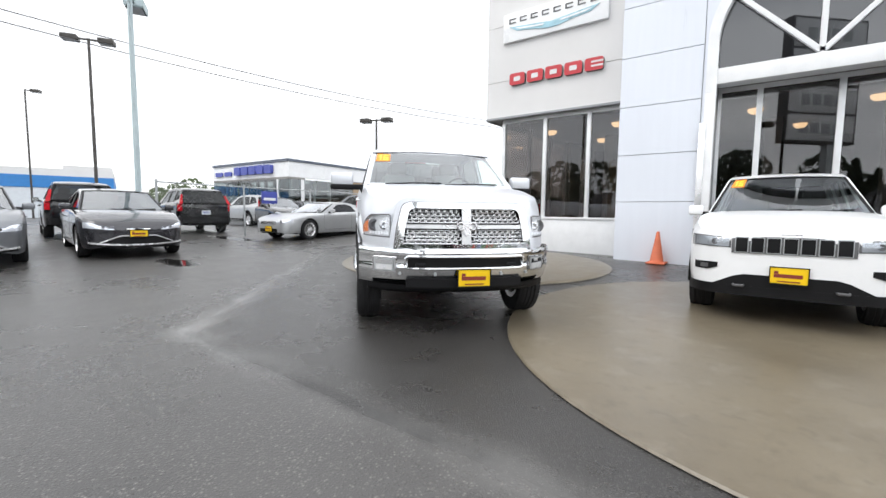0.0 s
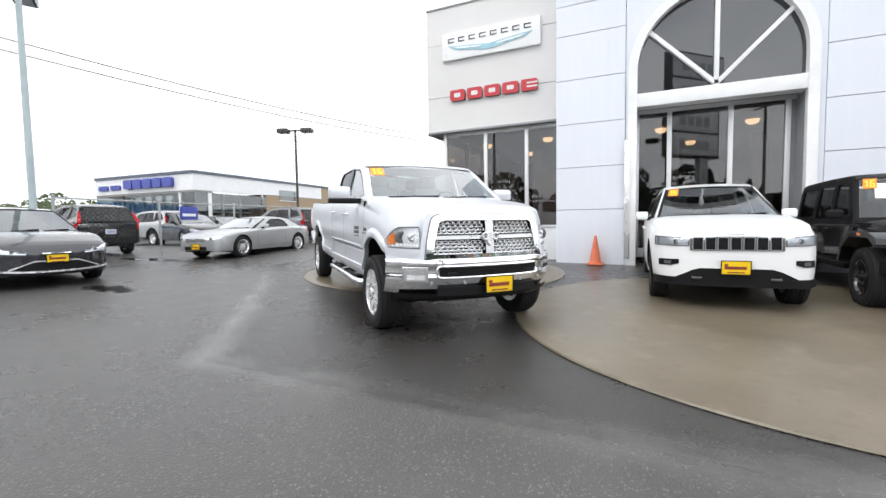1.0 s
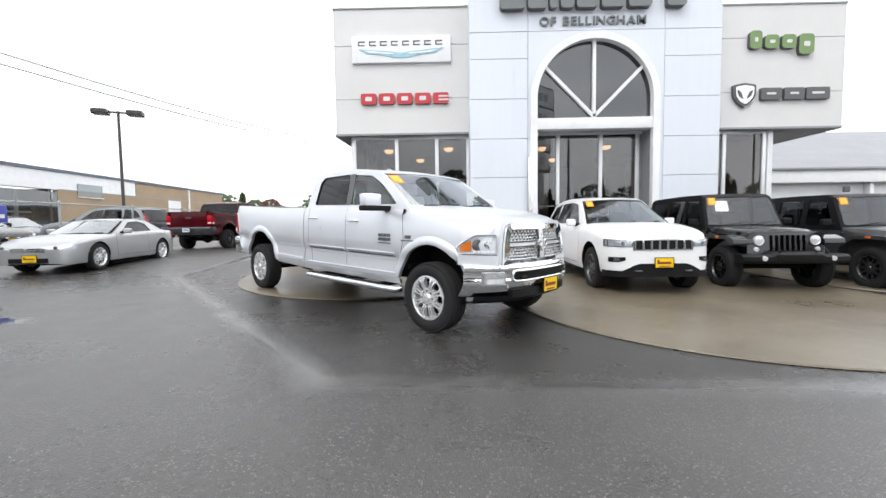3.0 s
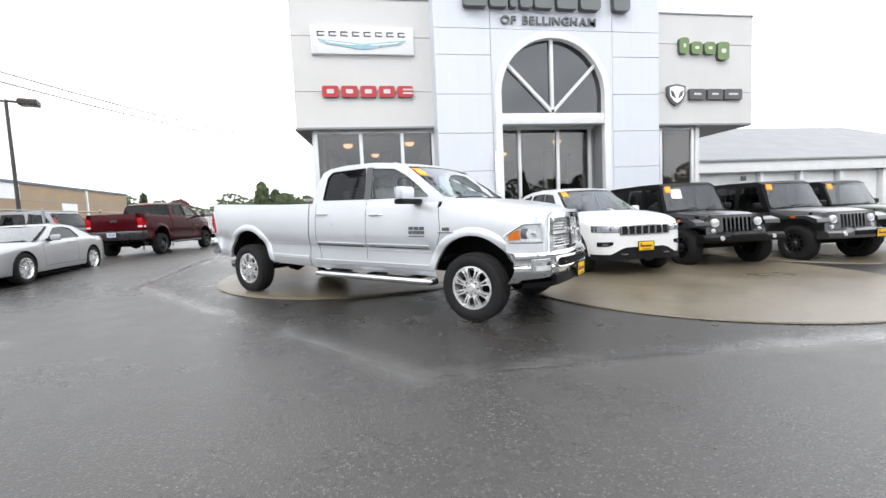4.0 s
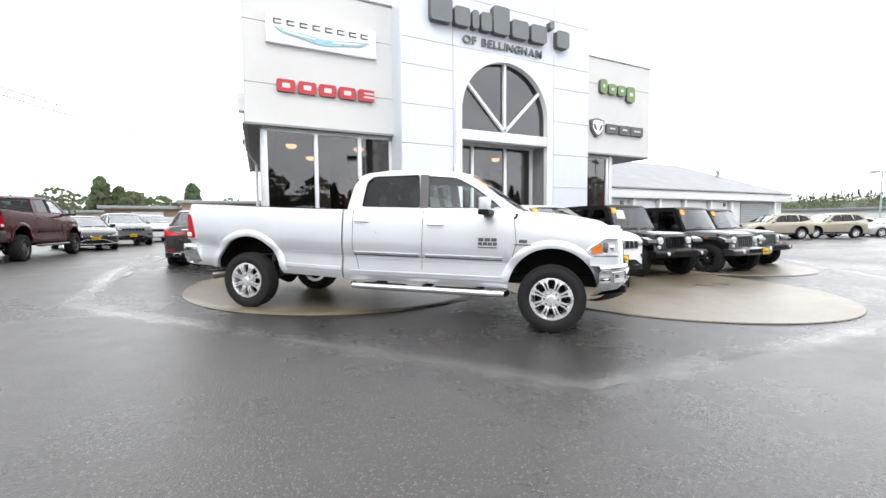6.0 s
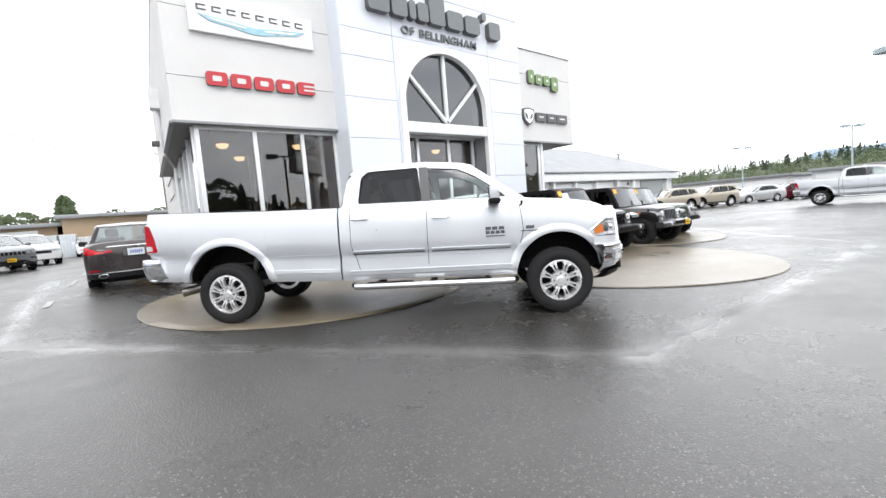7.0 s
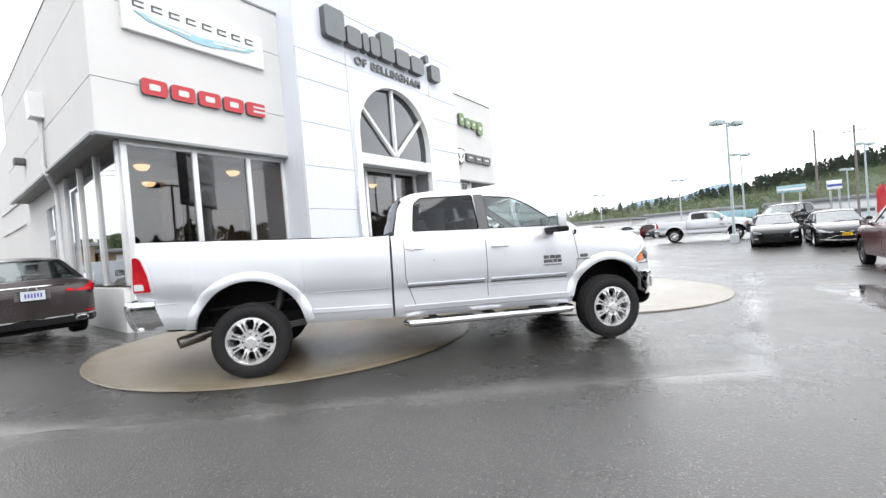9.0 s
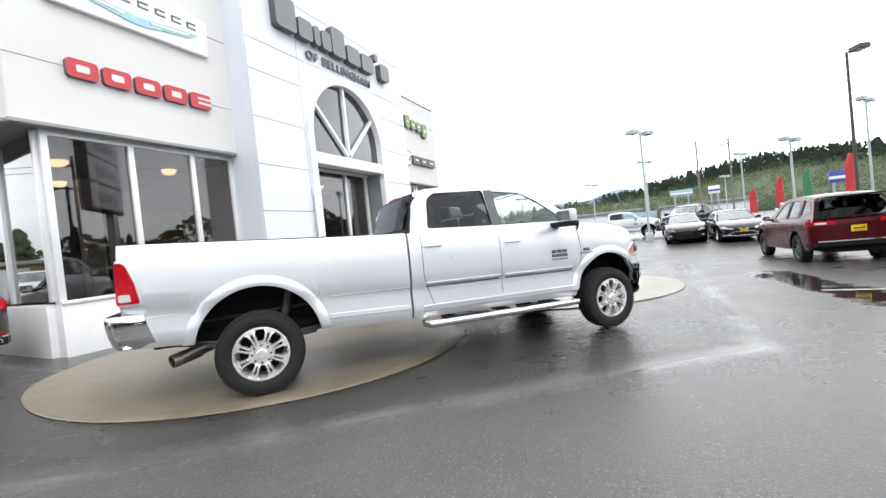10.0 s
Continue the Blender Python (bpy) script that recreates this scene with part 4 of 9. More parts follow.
def end_patch(bm, shell, y0, y1, lo, hi, out=0.012, inn=0.03, way=1, ny=10, nz=4, rake=0.0, zref=0.6):
    """A solid patch that follows the nose (way 1) or the tail (way -1) between two edges given as heights over y."""
    f = (lambda y: shell.nose(y)) if way > 0 else (lambda y: shell.tail(y))
    lof = lo if callable(lo) else (lambda y: lo)
    hif = hi if callable(hi) else (lambda y: hi)
    outer, inner = [], []
    for i in range(ny + 1):
        y = y0 + (y1 - y0) * i / ny
        x = f(y)
        a, b = lof(y), hif(y)
        col_o, col_i = [], []
        for k in range(nz + 1):
            z = a + (b - a) * k / nz
            xr = x - way * rake * (z - zref)
            col_o.append((xr + way * out, y, z))
            col_i.append((xr - way * inn, y, z))
        outer.append(col_o)
        inner.append(col_i)
    # follow the bonnet or the boot lid where the patch reaches over the edge
    for cols in (outer, inner):
        for col in cols:
            for k, (x, y, z) in enumerate(col):
                col[k] = (x - way * shell.setback(y, z, way), y, z)
    n = bmesh.new()
    grid_faces(n, outer)
    grid_faces(n, inner)
    grid_faces(n, [[c[0] for c in outer], [c[0] for c in inner]])
    grid_faces(n, [[c[-1] for c in outer], [c[-1] for c in inner]])
    grid_faces(n, [outer[0], inner[0]])
    grid_faces(n, [outer[-1], inner[-1]])
    bmesh.ops.remove_doubles(n, verts=n.verts, dist=1e-5)
    merge(bm, n)


def both(fn):
    """Runs fn for the right (-1) and the left (1) side."""
    for s in (-1, 1):
        fn(s)


WHEELS = {}


def wheel_meshes(style, r, w, rim_r, mat_rim):
    """Tyre, rim and hub meshes of one kind, shared by all wheels of that kind; the outer face looks to -y."""
    key = (style, round(r, 3), round(w, 3), round(rim_r, 3), mat_rim.name)
    if key in WHEELS:
        return WHEELS[key]
    h = w / 2
    bm = bmesh.new()
    prof = [(rim_r, -h * 0.72), (rim_r + 0.012, -h * 0.86), (rim_r + (r - rim_r) * 0.35, -h * 0.99), (rim_r + (r - rim_r) * 0.7, -h * 0.97), (r - 0.022, -h * 0.84), (r - 0.004, -h * 0.68)]
    for g in (-0.36, 0.0, 0.36):
        prof += [(r, h * (g - 0.10)), (r - 0.009, h * (g - 0.06)), (r - 0.009, h * (g + 0.06)), (r, h * (g + 0.10))]
    prof += [(r - 0.004, h * 0.68), (r - 0.022, h * 0.84), (rim_r + (r - rim_r) * 0.6, h * 0.98), (rim_r, h * 0.8)]
    lathe(bm, prof, 56)
    # shoulder blocks of the tread
    for k in range(64):
        a = 2 * math.pi * (k + 0.5) / 64
        for sgn in (-1, 1):
            add_box(bm, -0.013, 0.013, sgn * h * 0.66, sgn * h * 0.90, r - 0.028, r - 0.0135, 0.0, Matrix.Rotation(a, 4, "Y"))
    finish(bm, 40)
    tyre = bpy.data.meshes.new("tyre")
    bm.to_mesh(tyre)
    bm.free()
    tyre.materials.append(M_TYRE)
    face = -h * (0.90 if style == "truck" else 0.78)
    bm = bmesh.new()
    lathe(bm, [(rim_r + 0.006, -h * 0.80), (rim_r + 0.006, -h * 0.90), (rim_r - 0.012, -h * 0.92), (rim_r - 0.022, -h * 0.80), (rim_r - 0.035, -h * 0.2), (rim_r - 0.05, h * 0.7), (rim_r, h * 0.78)], 48)
    n = {"truck": 8, "five": 5, "ten": 10, "seven": 7, "jeep": 5}[style]
    for k in range(n):
        a = 2 * math.pi * (k + 0.5) / n
        rot = Matrix.Rotation(a, 4, "Y")
        ro, ri = rim_r - 0.018, rim_r * 0.30
        if style == "truck":
            # a broad spoke split by a slot: two legs that meet in a loop at the lip
            for sgn in (-1, 1):
                q = bmesh.new()
                rows = []
                for t, x, ww, y in ((0, sgn * 0.013, 0.026, face + 0.004), (0.35, sgn * 0.016, 0.022, face - 0.010), (0.75, sgn * 0.022, 0.022, face - 0.006), (1, sgn * 0.040, 0.040, face + 0.004)):
                    z = rim_r * 0.36 + (ro - rim_r * 0.36) * t
                    rows.append([(x - ww / 2, y + 0.045, z), (x - ww / 2 * 0.8, y, z), (x + ww / 2 * 0.8, y, z), (x + ww / 2, y + 0.045, z)])
                grid_faces(q, rows, True)
                merge(bm, q, rot)
            add_box(bm, -0.040, 0.040, face + 0.002, face + 0.04, ro - 0.030, ro + 0.004, 0.008, rot)
        elif style in ("five", "jeep"):
            # forked spoke
            wi, wo = rim_r * 0.17, rim_r * (0.21 if style == "truck" else 0.22)
            sp = rim_r * (0.20 if style == "truck" else 0.27)
            for sgn in (-1, 1):
                q = bmesh.new()
                rows = []
                for t, x, ww, y in ((0, 0.0, wi, face + 0.018), (0.45, sgn * sp * 0.62, wo * 0.66, face + 0.002), (1, sgn * sp, wo * 0.75, face + 0.012)):
                    z = ri * 0.75 + (ro - ri * 0.75) * t
                    rows.append([(x - ww / 2, y + 0.03, z), (x - ww / 2 * 0.8, y, z), (x + ww / 2 * 0.8, y, z), (x + ww / 2, y + 0.03, z)])
                grid_faces(q, rows, True)
                merge(bm, q, rot)
        else:
            q = bmesh.new()
            rows = []
            for t, ww, y in ((0, rim_r * 0.14, face + 0.02), (0.5, rim_r * 0.11, face + 0.006), (1, rim_r * 0.16, face + 0.012)):
                z = ri * 0.8 + (ro - ri * 0.8) * t
                rows.append([(-ww / 2, y + 0.03, z), (-ww / 2 * 0.75, y, z), (ww / 2 * 0.75, y, z), (ww / 2, y + 0.03, z)])
            grid_faces(q, rows, True)
            merge(bm, q, rot)
    lathe(bm, [(0.0, face - 0.012), (rim_r * 0.15, face - 0.012), (rim_r * 0.20, face), (rim_r * 0.44, face + 0.004), (rim_r * 0.49, face + 0.05)], 32)
    finish(bm, 35)
    rim = bpy.data.meshes.new("rim")
    bm.to_mesh(rim)
    bm.free()
    rim.materials.append(mat_rim)
    bm = bmesh.new()
    lathe(bm, [(0.0, face - 0.008), (0.011, face - 0.006), (0.012, face + 0.02)], 8, "y", Matrix.Translation((0, 0, rim_r * 0.33)))
    finish(bm, 35)
    nuts = bpy.data.meshes.new("wheel_nut")
    bm.to_mesh(nuts)
    bm.free()
    nuts.materials.append(M_DARKALLOY)
    bm = bmesh.new()
    lathe(bm, [(0.0, 0.02), (rim_r * 0.80, 0.02), (rim_r * 0.80, 0.045), (0.0, 0.045)], 32)
    lathe(bm, [(0.0, -h * 0.3), (rim_r * 0.3, -h * 0.3), (rim_r * 0.3, 0.02)], 20)
    finish(bm, 35)
    disc = bpy.data.meshes.new("brake_disc")
    bm.to_mesh(disc)
    bm.free()
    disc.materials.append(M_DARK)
    WHEELS[key] = (tyre, rim, nuts, disc)
    return WHEELS[key]


def put_wheels(root, s):
    style, r, w, rim_r, mr = s["wheel"]
    tyre, rim, nuts, disc = wheel_meshes(style, r, w, rim_r, mr)
    for x, dz in ((0.0, 0.0), (-s["wheelbase"], 0.0)):
        for side in (-1, 1):
            m = Matrix.Translation((x, side * s["track"] / 2, r - 0.006 + dz))
            if side > 0:
                m = m @ Matrix.Rotation(math.pi, 4, "Z")
            hub = again("wheel", None, root, m)
            hub.empty_display_size = 0.05
            again("tyre", tyre, hub)
            again("rim", rim, hub)
            for k in range(5):
                again("wheel_nut", nuts, hub, Matrix.Rotation(2 * math.pi * k / 5, 4, "Y"))
            again("brake_disc", disc, hub)


def wells(shell, root):
    """Dark linings of the wheel arches and the floor pan."""
    s = shell.s
    for cx, cz, r in s["arches"]:
        a0 = math.asin(max(-0.9, min(0.9, (lerp_table(s["under"], cx) + 0.02 - cz) / r)))
        for side in (-1, 1):
            yo, yi = side * (shell.width(cx) - 0.02), side * (shell.width(cx) - 0.42)
            rows = []
            for y in (yo, yi):
                rows.append([(cx + (r + 0.012) * math.cos(a), y, cz + (r + 0.012) * math.sin(a)) for a in [a0 + (math.pi - 2 * a0) * k / 20 for k in range(21)]])
            bm = bmesh.new()
            vs = grid_faces(bm, rows)
            bm.faces.new(vs[1])
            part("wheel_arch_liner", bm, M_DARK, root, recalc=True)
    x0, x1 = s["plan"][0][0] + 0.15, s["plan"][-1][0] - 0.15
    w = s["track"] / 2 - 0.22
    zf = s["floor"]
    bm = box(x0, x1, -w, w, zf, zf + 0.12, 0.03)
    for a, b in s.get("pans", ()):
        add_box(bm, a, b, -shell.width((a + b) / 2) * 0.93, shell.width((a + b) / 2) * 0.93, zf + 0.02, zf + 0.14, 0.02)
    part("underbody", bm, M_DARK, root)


def cabin(root, shell, s, paint_mat, glass_side, glass_front, roof_mat=None, inner=True):
    """Greenhouse of real openings: sides, screens, roof, with panes in them and seats inside."""
    c = s["cab"]
    out, roofz = c["outline"], c["roof"]
    zb, wb, lean = c["base"], c["half"], c["lean"]
    taper = c.get("taper", 0.0)

    def yat(x, z):
        return wb - (z - zb) * lean - (z - zb) ** 2 * 0.05 - taper * max(0.0, x - c["taper_x"]) - c.get("rtaper", 0.0) * max(0.0, c.get("rtaper_x", -99) - x)

    for side in (-1, 1):
        def place(u, v, w):
            return (u, side * (yat(u, v) - 0.035 + w), v)
        bm = bmesh.new()
        holes = [rounded(h, 0.035, 3) for h in c["windows"]]
        poly_prism(bm, rounded(out, 0.05, 4), place, 0.035, holes)
        part("cab_side", bm, paint_mat, root, sharp=40)
        for i, h in enumerate(holes):
            mid = Vector((sum(p[0] for p in h) / len(h), sum(p[1] for p in h) / len(h)))
            bm = bmesh.new()
            big = [tuple(mid + (Vector(p) - mid) * (1 + 0.012 / max(0.1, (Vector(p) - mid).length))) for p in h]
            poly_prism(bm, big, lambda u, v, w: (u, side * (yat(u, v) - 0.012), v), 0.0)
            gm = glass_side[min(i, len(glass_side) - 1)]
            p = part("side_window", bm, gm, root, recalc=False)
            p.visible_shadow = False
            # rubber seal
            bm = bmesh.new()
            ins = [tuple(mid + (Vector(p) - mid) * (1 - 0.014 / max(0.1, (Vector(p) - mid).length))) for p in h]
            poly_prism(bm, h, lambda u, v, w: (u, side * (yat(u, v) - 0.010 + w), v), 0.013, [ins])
            part("window_seal", bm, M_BLACK, p)
        for (xa, xb, za, zc2) in c.get("dark_pillars", ()):
            bm = bmesh.new()
            poly_prism(bm, [(xa, za), (xb, za), (xb - 0.03, zc2), (xa - 0.03, zc2)], lambda u, v, w: (u, side * (yat(u, v) + 0.001 + w), v), 0.004)
            part("pillar_trim", bm, M_SIGNEDGE if paint_mat.name.startswith("bright_silver") else M_BLACK, root)
    # screens: frame and pane between the two pillars
    for name, (xb, zlo, xt, zhi), bulge in (("windscreen", c["screen"], 0.05), ("rear_window", c["back"], -0.03)):
        yb, yt = yat(xb, zlo) - 0.02, yat(xt, zhi) - 0.02
        ny, nz = 12, 6

        def at(fu, fv, off=0.0, xb=xb, xt=xt, zlo=zlo, zhi=zhi, yb=yb, yt=yt, bulge=bulge):
            y = (yb + (yt - yb) * fv) * fu
            bow = bulge * (1 - fu * fu)
            return (xb + (xt - xb) * fv + bow + off * (1 if bulge > 0 else -1), y, zlo + (zhi - zlo) * fv)
        bm = bmesh.new()
        mg = 0.05 if name == "windscreen" else c.get("back_margin", 0.10)
        us = [-1 + 2 * k / ny for k in range(ny + 1)]
        vsx = [k / nz for k in range(nz + 1)]
        iu, iv = [u * (1 - mg) for u in us], [0.05 + v * 0.915 for v in vsx]
        rows = [[at(u, v) for u in us] for v in (0.0, 0.06)]
        grid_faces(bm, [[at(u, 0.0) for u in us], [at(u, 0.05) for u in us]])
        grid_faces(bm, [[at(u, 0.965) for u in us], [at(u, 1.0) for u in us]])
        for sg in (-1, 1):
            grid_faces(bm, [[at(sg, v) for v in iv], [at(sg * (1 - mg), v) for v in iv]])
        part(name + "_frame", bm, M_BLACK if c.get("black_frames", True) or name == "rear_window" else paint_mat, root)
        bm = bmesh.new()
        grid_faces(bm, [[at(u, v, 0.004) for u in iu] for v in iv])
        p = part(name, bm, glass_front if name == "windscreen" else glass_side[-1], root, recalc=False)
        p.visible_shadow = False
        c["at_" + name] = at
    # roof: a thin crowned sheet
    bm = bmesh.new()
    tops = [p for p in roofz]
    rows = []
    for x, z in tops:
        w = yat(x, z) - 0.005
        rows.append([(x, w * f, z + c.get("crown", 0.035) * (1 - f * f) - (0.03 if abs(f) == 1 else 0.0)) for f in (-1, -0.985, -0.95, -0.8, -0.5, 0, 0.5, 0.8, 0.95, 0.985, 1)])
    grid_faces(bm, rows)
    part("roof", bm, roof_mat or paint_mat, root, sharp=50)
    if inner:
        seat = c.get("seat_mat", M_SEATDARK)
        for sx in c["seats"]:
            for sy in (-1, 1):
                bm = bmesh.new()
                h0 = c["seat_z"]
                add_box(bm, sx - 0.30, sx + 0.20, sy * 0.37 - 0.24, sy * 0.37 + 0.24, h0 - 0.14, h0, 0.05)
                add_box(bm, -0.07, 0.07, -0.23, 0.23, 0, 0.60, 0.05, Matrix.Translation((sx - 0.28, sy * 0.37, h0 - 0.04)) @ Matrix.Rotation(radians(-14), 4, "Y"))
                add_box(bm, -0.05, 0.05, -0.12, 0.12, 0.62, 0.80, 0.04, Matrix.Translation((sx - 0.28, sy * 0.37, h0 - 0.04)) @ Matrix.Rotation(radians(-14), 4, "Y"))
                part("seat", bm, seat, root)
        xd = c["screen"][0] - 0.12
        w = yat(xd - 0.3, zb) - 0.06
        bm = box(xd - 0.42, xd + 0.02, -w, w, zb - 0.28, zb - 0.03, 0.06)
        part("dashboard", bm, M_SEATDARK, root)
        ring = bmesh.new()
        rows = []
        for k in range(24):
            a = 2 * math.pi * k / 24
            cc = Vector((0.18 * math.sin(a) * 0.4, 0.18 * math.cos(a), 0.18 * math.sin(a)))
            nrm = cc.normalized()
            ax = Vector((1, 0, -0.4)).normalized()
            rows.append([cc + 0.016 * (math.cos(b) * nrm + math.sin(b) * ax) for b in [2 * math.pi * j / 6 for j in range(6)]])
        grid_faces(ring, rows + [rows[0]], True)
        bmesh.ops.translate(ring, vec=(xd - 0.50, 0.37, zb - 0.05), verts=ring.verts)
        part("steering_wheel", ring, M_BLACK, root)
        x0, x1 = min(p[0] for p in out) + 0.12, max(p[0] for p in out) - 0.1
        part("cab_floor", box(x0, x1, -w, w, c["seat_z"] - 0.42, c["seat_z"] - 0.36), M_DARK, root)
    return yat


def plate(root, x, y, z, way, yellow=True, w=0.305, h=0.155, tilt=0.0):
    """A number plate or dealer plate on the nose (1) or the tail (-1); its writing is plain bars."""
    m = Matrix.Translation((x, y, z)) @ Matrix.Rotation(radians(tilt) * way, 4, "Y")
    bm = box(-0.006, 0.006, -w / 2, w / 2, -h / 2, h / 2, 0.004, m, 1)
    p = part("dealer_plate" if yellow else "number_plate", bm, M_YELLOW if yellow else M_PLATEWHITE, root, "yellow dealer plate in a black frame" if yellow else "pale plate with dark bars")
    f = bmesh.new()
    for a, b, c2, d in ((-w / 2 - 0.008, w / 2 + 0.008, -h / 2 - 0.012, -h / 2), (-w / 2 - 0.008, w / 2 + 0.008, h / 2, h / 2 + 0.008), (-w / 2 - 0.008, -w / 2, -h / 2, h / 2), (w / 2, w / 2 + 0.008, -h / 2, h / 2)):
        add_box(f, -0.009, 0.010, a, b, c2, d, 0.0, m)
    part("plate_frame", f, M_BLACK, p)
    bars = []
    if yellow:
        bars = [(-w * 0.40, w * 0.36, -0.020, 0.016), (-w * 0.40, -w * 0.28, 0.018, 0.045), (-w * 0.30, w * 0.30, -0.062, -0.050)]
    else:
        bars = [(-w * 0.36 + k * w * 0.125, -w * 0.36 + k * w * 0.125 + w * 0.07, -0.035, 0.035) for k in range(6)]
    for a, b, c2, d in bars:
        part("plate_mark", box(way * 0.007, way * 0.009, a, b, c2, d, 0.0, m), M_INK if yellow else M_VOLBLUE, p)
    return p


def year_sticker(root, at, u, v, right=True):
    """Orange sticker with yellow year digits inside the top corner of the windscreen."""
    bm = bmesh.new()
    du, dv = 0.22, 0.24
    grid_faces(bm, [[at(u + du * i / 3, v + dv * j / 2, 0.010) for i in range(4)] for j in range(3)])
    st = part("window_sticker", bm, M_ORANGE, root, "orange year sticker", recalc=False)
    bm = bmesh.new()

    def quad(a, b, c2, d):
        grid_faces(bm, [[at(u + du * a, v + dv * c2, 0.014), at(u + du * b, v + dv * c2, 0.014)], [at(u + du * a, v + dv * d, 0.014), at(u + du * b, v + dv * d, 0.014)]])
    # the digits 1 and 6
    quad(0.25, 0.36, 0.15, 0.85)
    quad(0.16, 0.25, 0.62, 0.74)
    quad(0.50, 0.60, 0.15, 0.85)
    quad(0.60, 0.84, 0.75, 0.85)
    quad(0.60, 0.84, 0.46, 0.56)
    quad(0.60, 0.84, 0.15, 0.25)
    quad(0.74, 0.84, 0.25, 0.46)
    part("sticker_digits", bm, M_STICKYELLOW, st, recalc=False)


def mirror(root, x, y, z, side, body, big=False, cap=None):
    bm = bmesh.new()
    h, w, d = (0.11, 0.13, 0.10) if not big else (0.11, 0.19, 0.13)
    add_box(bm, x - d * 0.5, x + d * 0.5, y + side * 0.07, y + side * (0.07 + 2 * w * 0.75), z, z + 2 * h * 0.62, 0.045, seg=3)
    mr = part("door_mirror", bm, cap or body, root)
    bm = box(x - 0.03, x + 0.03, y - side * 0.03, y + side * 0.1, z - 0.01, z + 0.05, 0.012)
    part("mirror_arm", bm, M_BLACK, mr)
    bm = box(x - d * 0.5 - 0.006, x - d * 0.5 - 0.001, y + side * 0.09, y + side * (0.05 + 2 * w * 0.75), z + 0.02, z + 2 * h * 0.62 - 0.02)
    part("mirror_glass", bm, M_CHROME, mr)


def seams(root, shell, lines, w=0.007):
    """Door gaps as thin dark lines on both sides; each line is a row of (x, z)."""
    for side in (-1, 1):
        bm = bmesh.new()
        for ln in lines:
            pts = []
            for (xa, za), (xb, zb) in zip(ln[:-1], ln[1:]):
                for k in range(8):
                    pts.append((xa + (xb - xa) * k / 8, za + (zb - za) * k / 8))
            pts.append(ln[-1])
            rows = []
            for i, (x, z) in enumerate(pts):
                a, b = pts[max(0, i - 1)], pts[min(len(pts) - 1, i + 1)]
                d = Vector((b[0] - a[0], b[1] - a[1])).normalized() * w / 2
                row = []
                for sg in (-1, 1):
                    xx, zz = x - sg * d.y, z + sg * d.x
                    row.append((xx, side * (shell.side(xx, zz) + 0.0015), zz))
                rows.append(row)
            grid_faces(bm, rows)
        part("door_gap", bm, M_DARK, root, recalc=True)


def strip_on_side(shell, side, x0, x1, z0, z1, h, out=0.018, n=10):
    """A moulding along the side."""
    bm = bmesh.new()
    rows = []
    for k in range(n + 1):
        x, z = x0 + (x1 - x0) * k / n, z0 + (z1 - z0) * k / n
        y0, y1 = shell.side(x, z - h / 2), shell.side(x, z + h / 2)
        rows.append([(x, side * (y0 - 0.01), z - h / 2), (x, side * (y0 + out), z - h / 2 + h * 0.2), (x, side * (y1 + out), z + h / 2 - h * 0.2), (x, side * (y1 - 0.01), z + h / 2)])
    vs = grid_faces(bm, rows)
    bm.faces.new(vs[0])
    bm.faces.new(vs[-1])
    return bm


def handle(root, shell, side, x, z, mat):
    bm = bmesh.new()
    y = shell.side(x, z)
    tube(bm, [(x - 0.11, side * (y - 0.005), z), (x - 0.09, side * (y + 0.032), z), (x + 0.09, side * (y + 0.032), z), (x + 0.11, side * (y - 0.005), z)], 0.013, 8)
    part("door_handle", bm, mat, root)


def flare(shell, side, arch, wide=0.085, out=0.03):
    """A raised lip round a wheel arch."""
    cx, cz, r = arch
    bm = bmesh.new()
    rows = []
    for k in range(33):
        a = radians(-14 + 208 * k / 32)
        row = []
        for dr, o in ((-0.004, -0.03), (-0.004, out * 0.8), (0.012, out), (wide * 0.7, out * 0.85), (wide, 0.0), (wide, -0.02)):
            x, z = cx + (r + dr) * math.cos(a), cz + (r + dr) * math.sin(a)
            z = max(z, shell.s["flare_low"])
            row.append((x, side * (shell.side(x, max(z, cz + 0.05)) + o), z))
        rows.append(row)
    grid_faces(bm, rows)
    return bm


def deck_hole(bm, shell, xa, xb, half):
    """Opens the body under the cabin."""
    kill = []
    for f in bm.faces:
        c = f.calc_center_median()
        if xa < c.x < xb and abs(c.y) < half and c.z > shell.shoulder(c.x) - 0.06:
            kill.append(f)
    bmesh.ops.delete(bm, geom=kill, context="FACES")


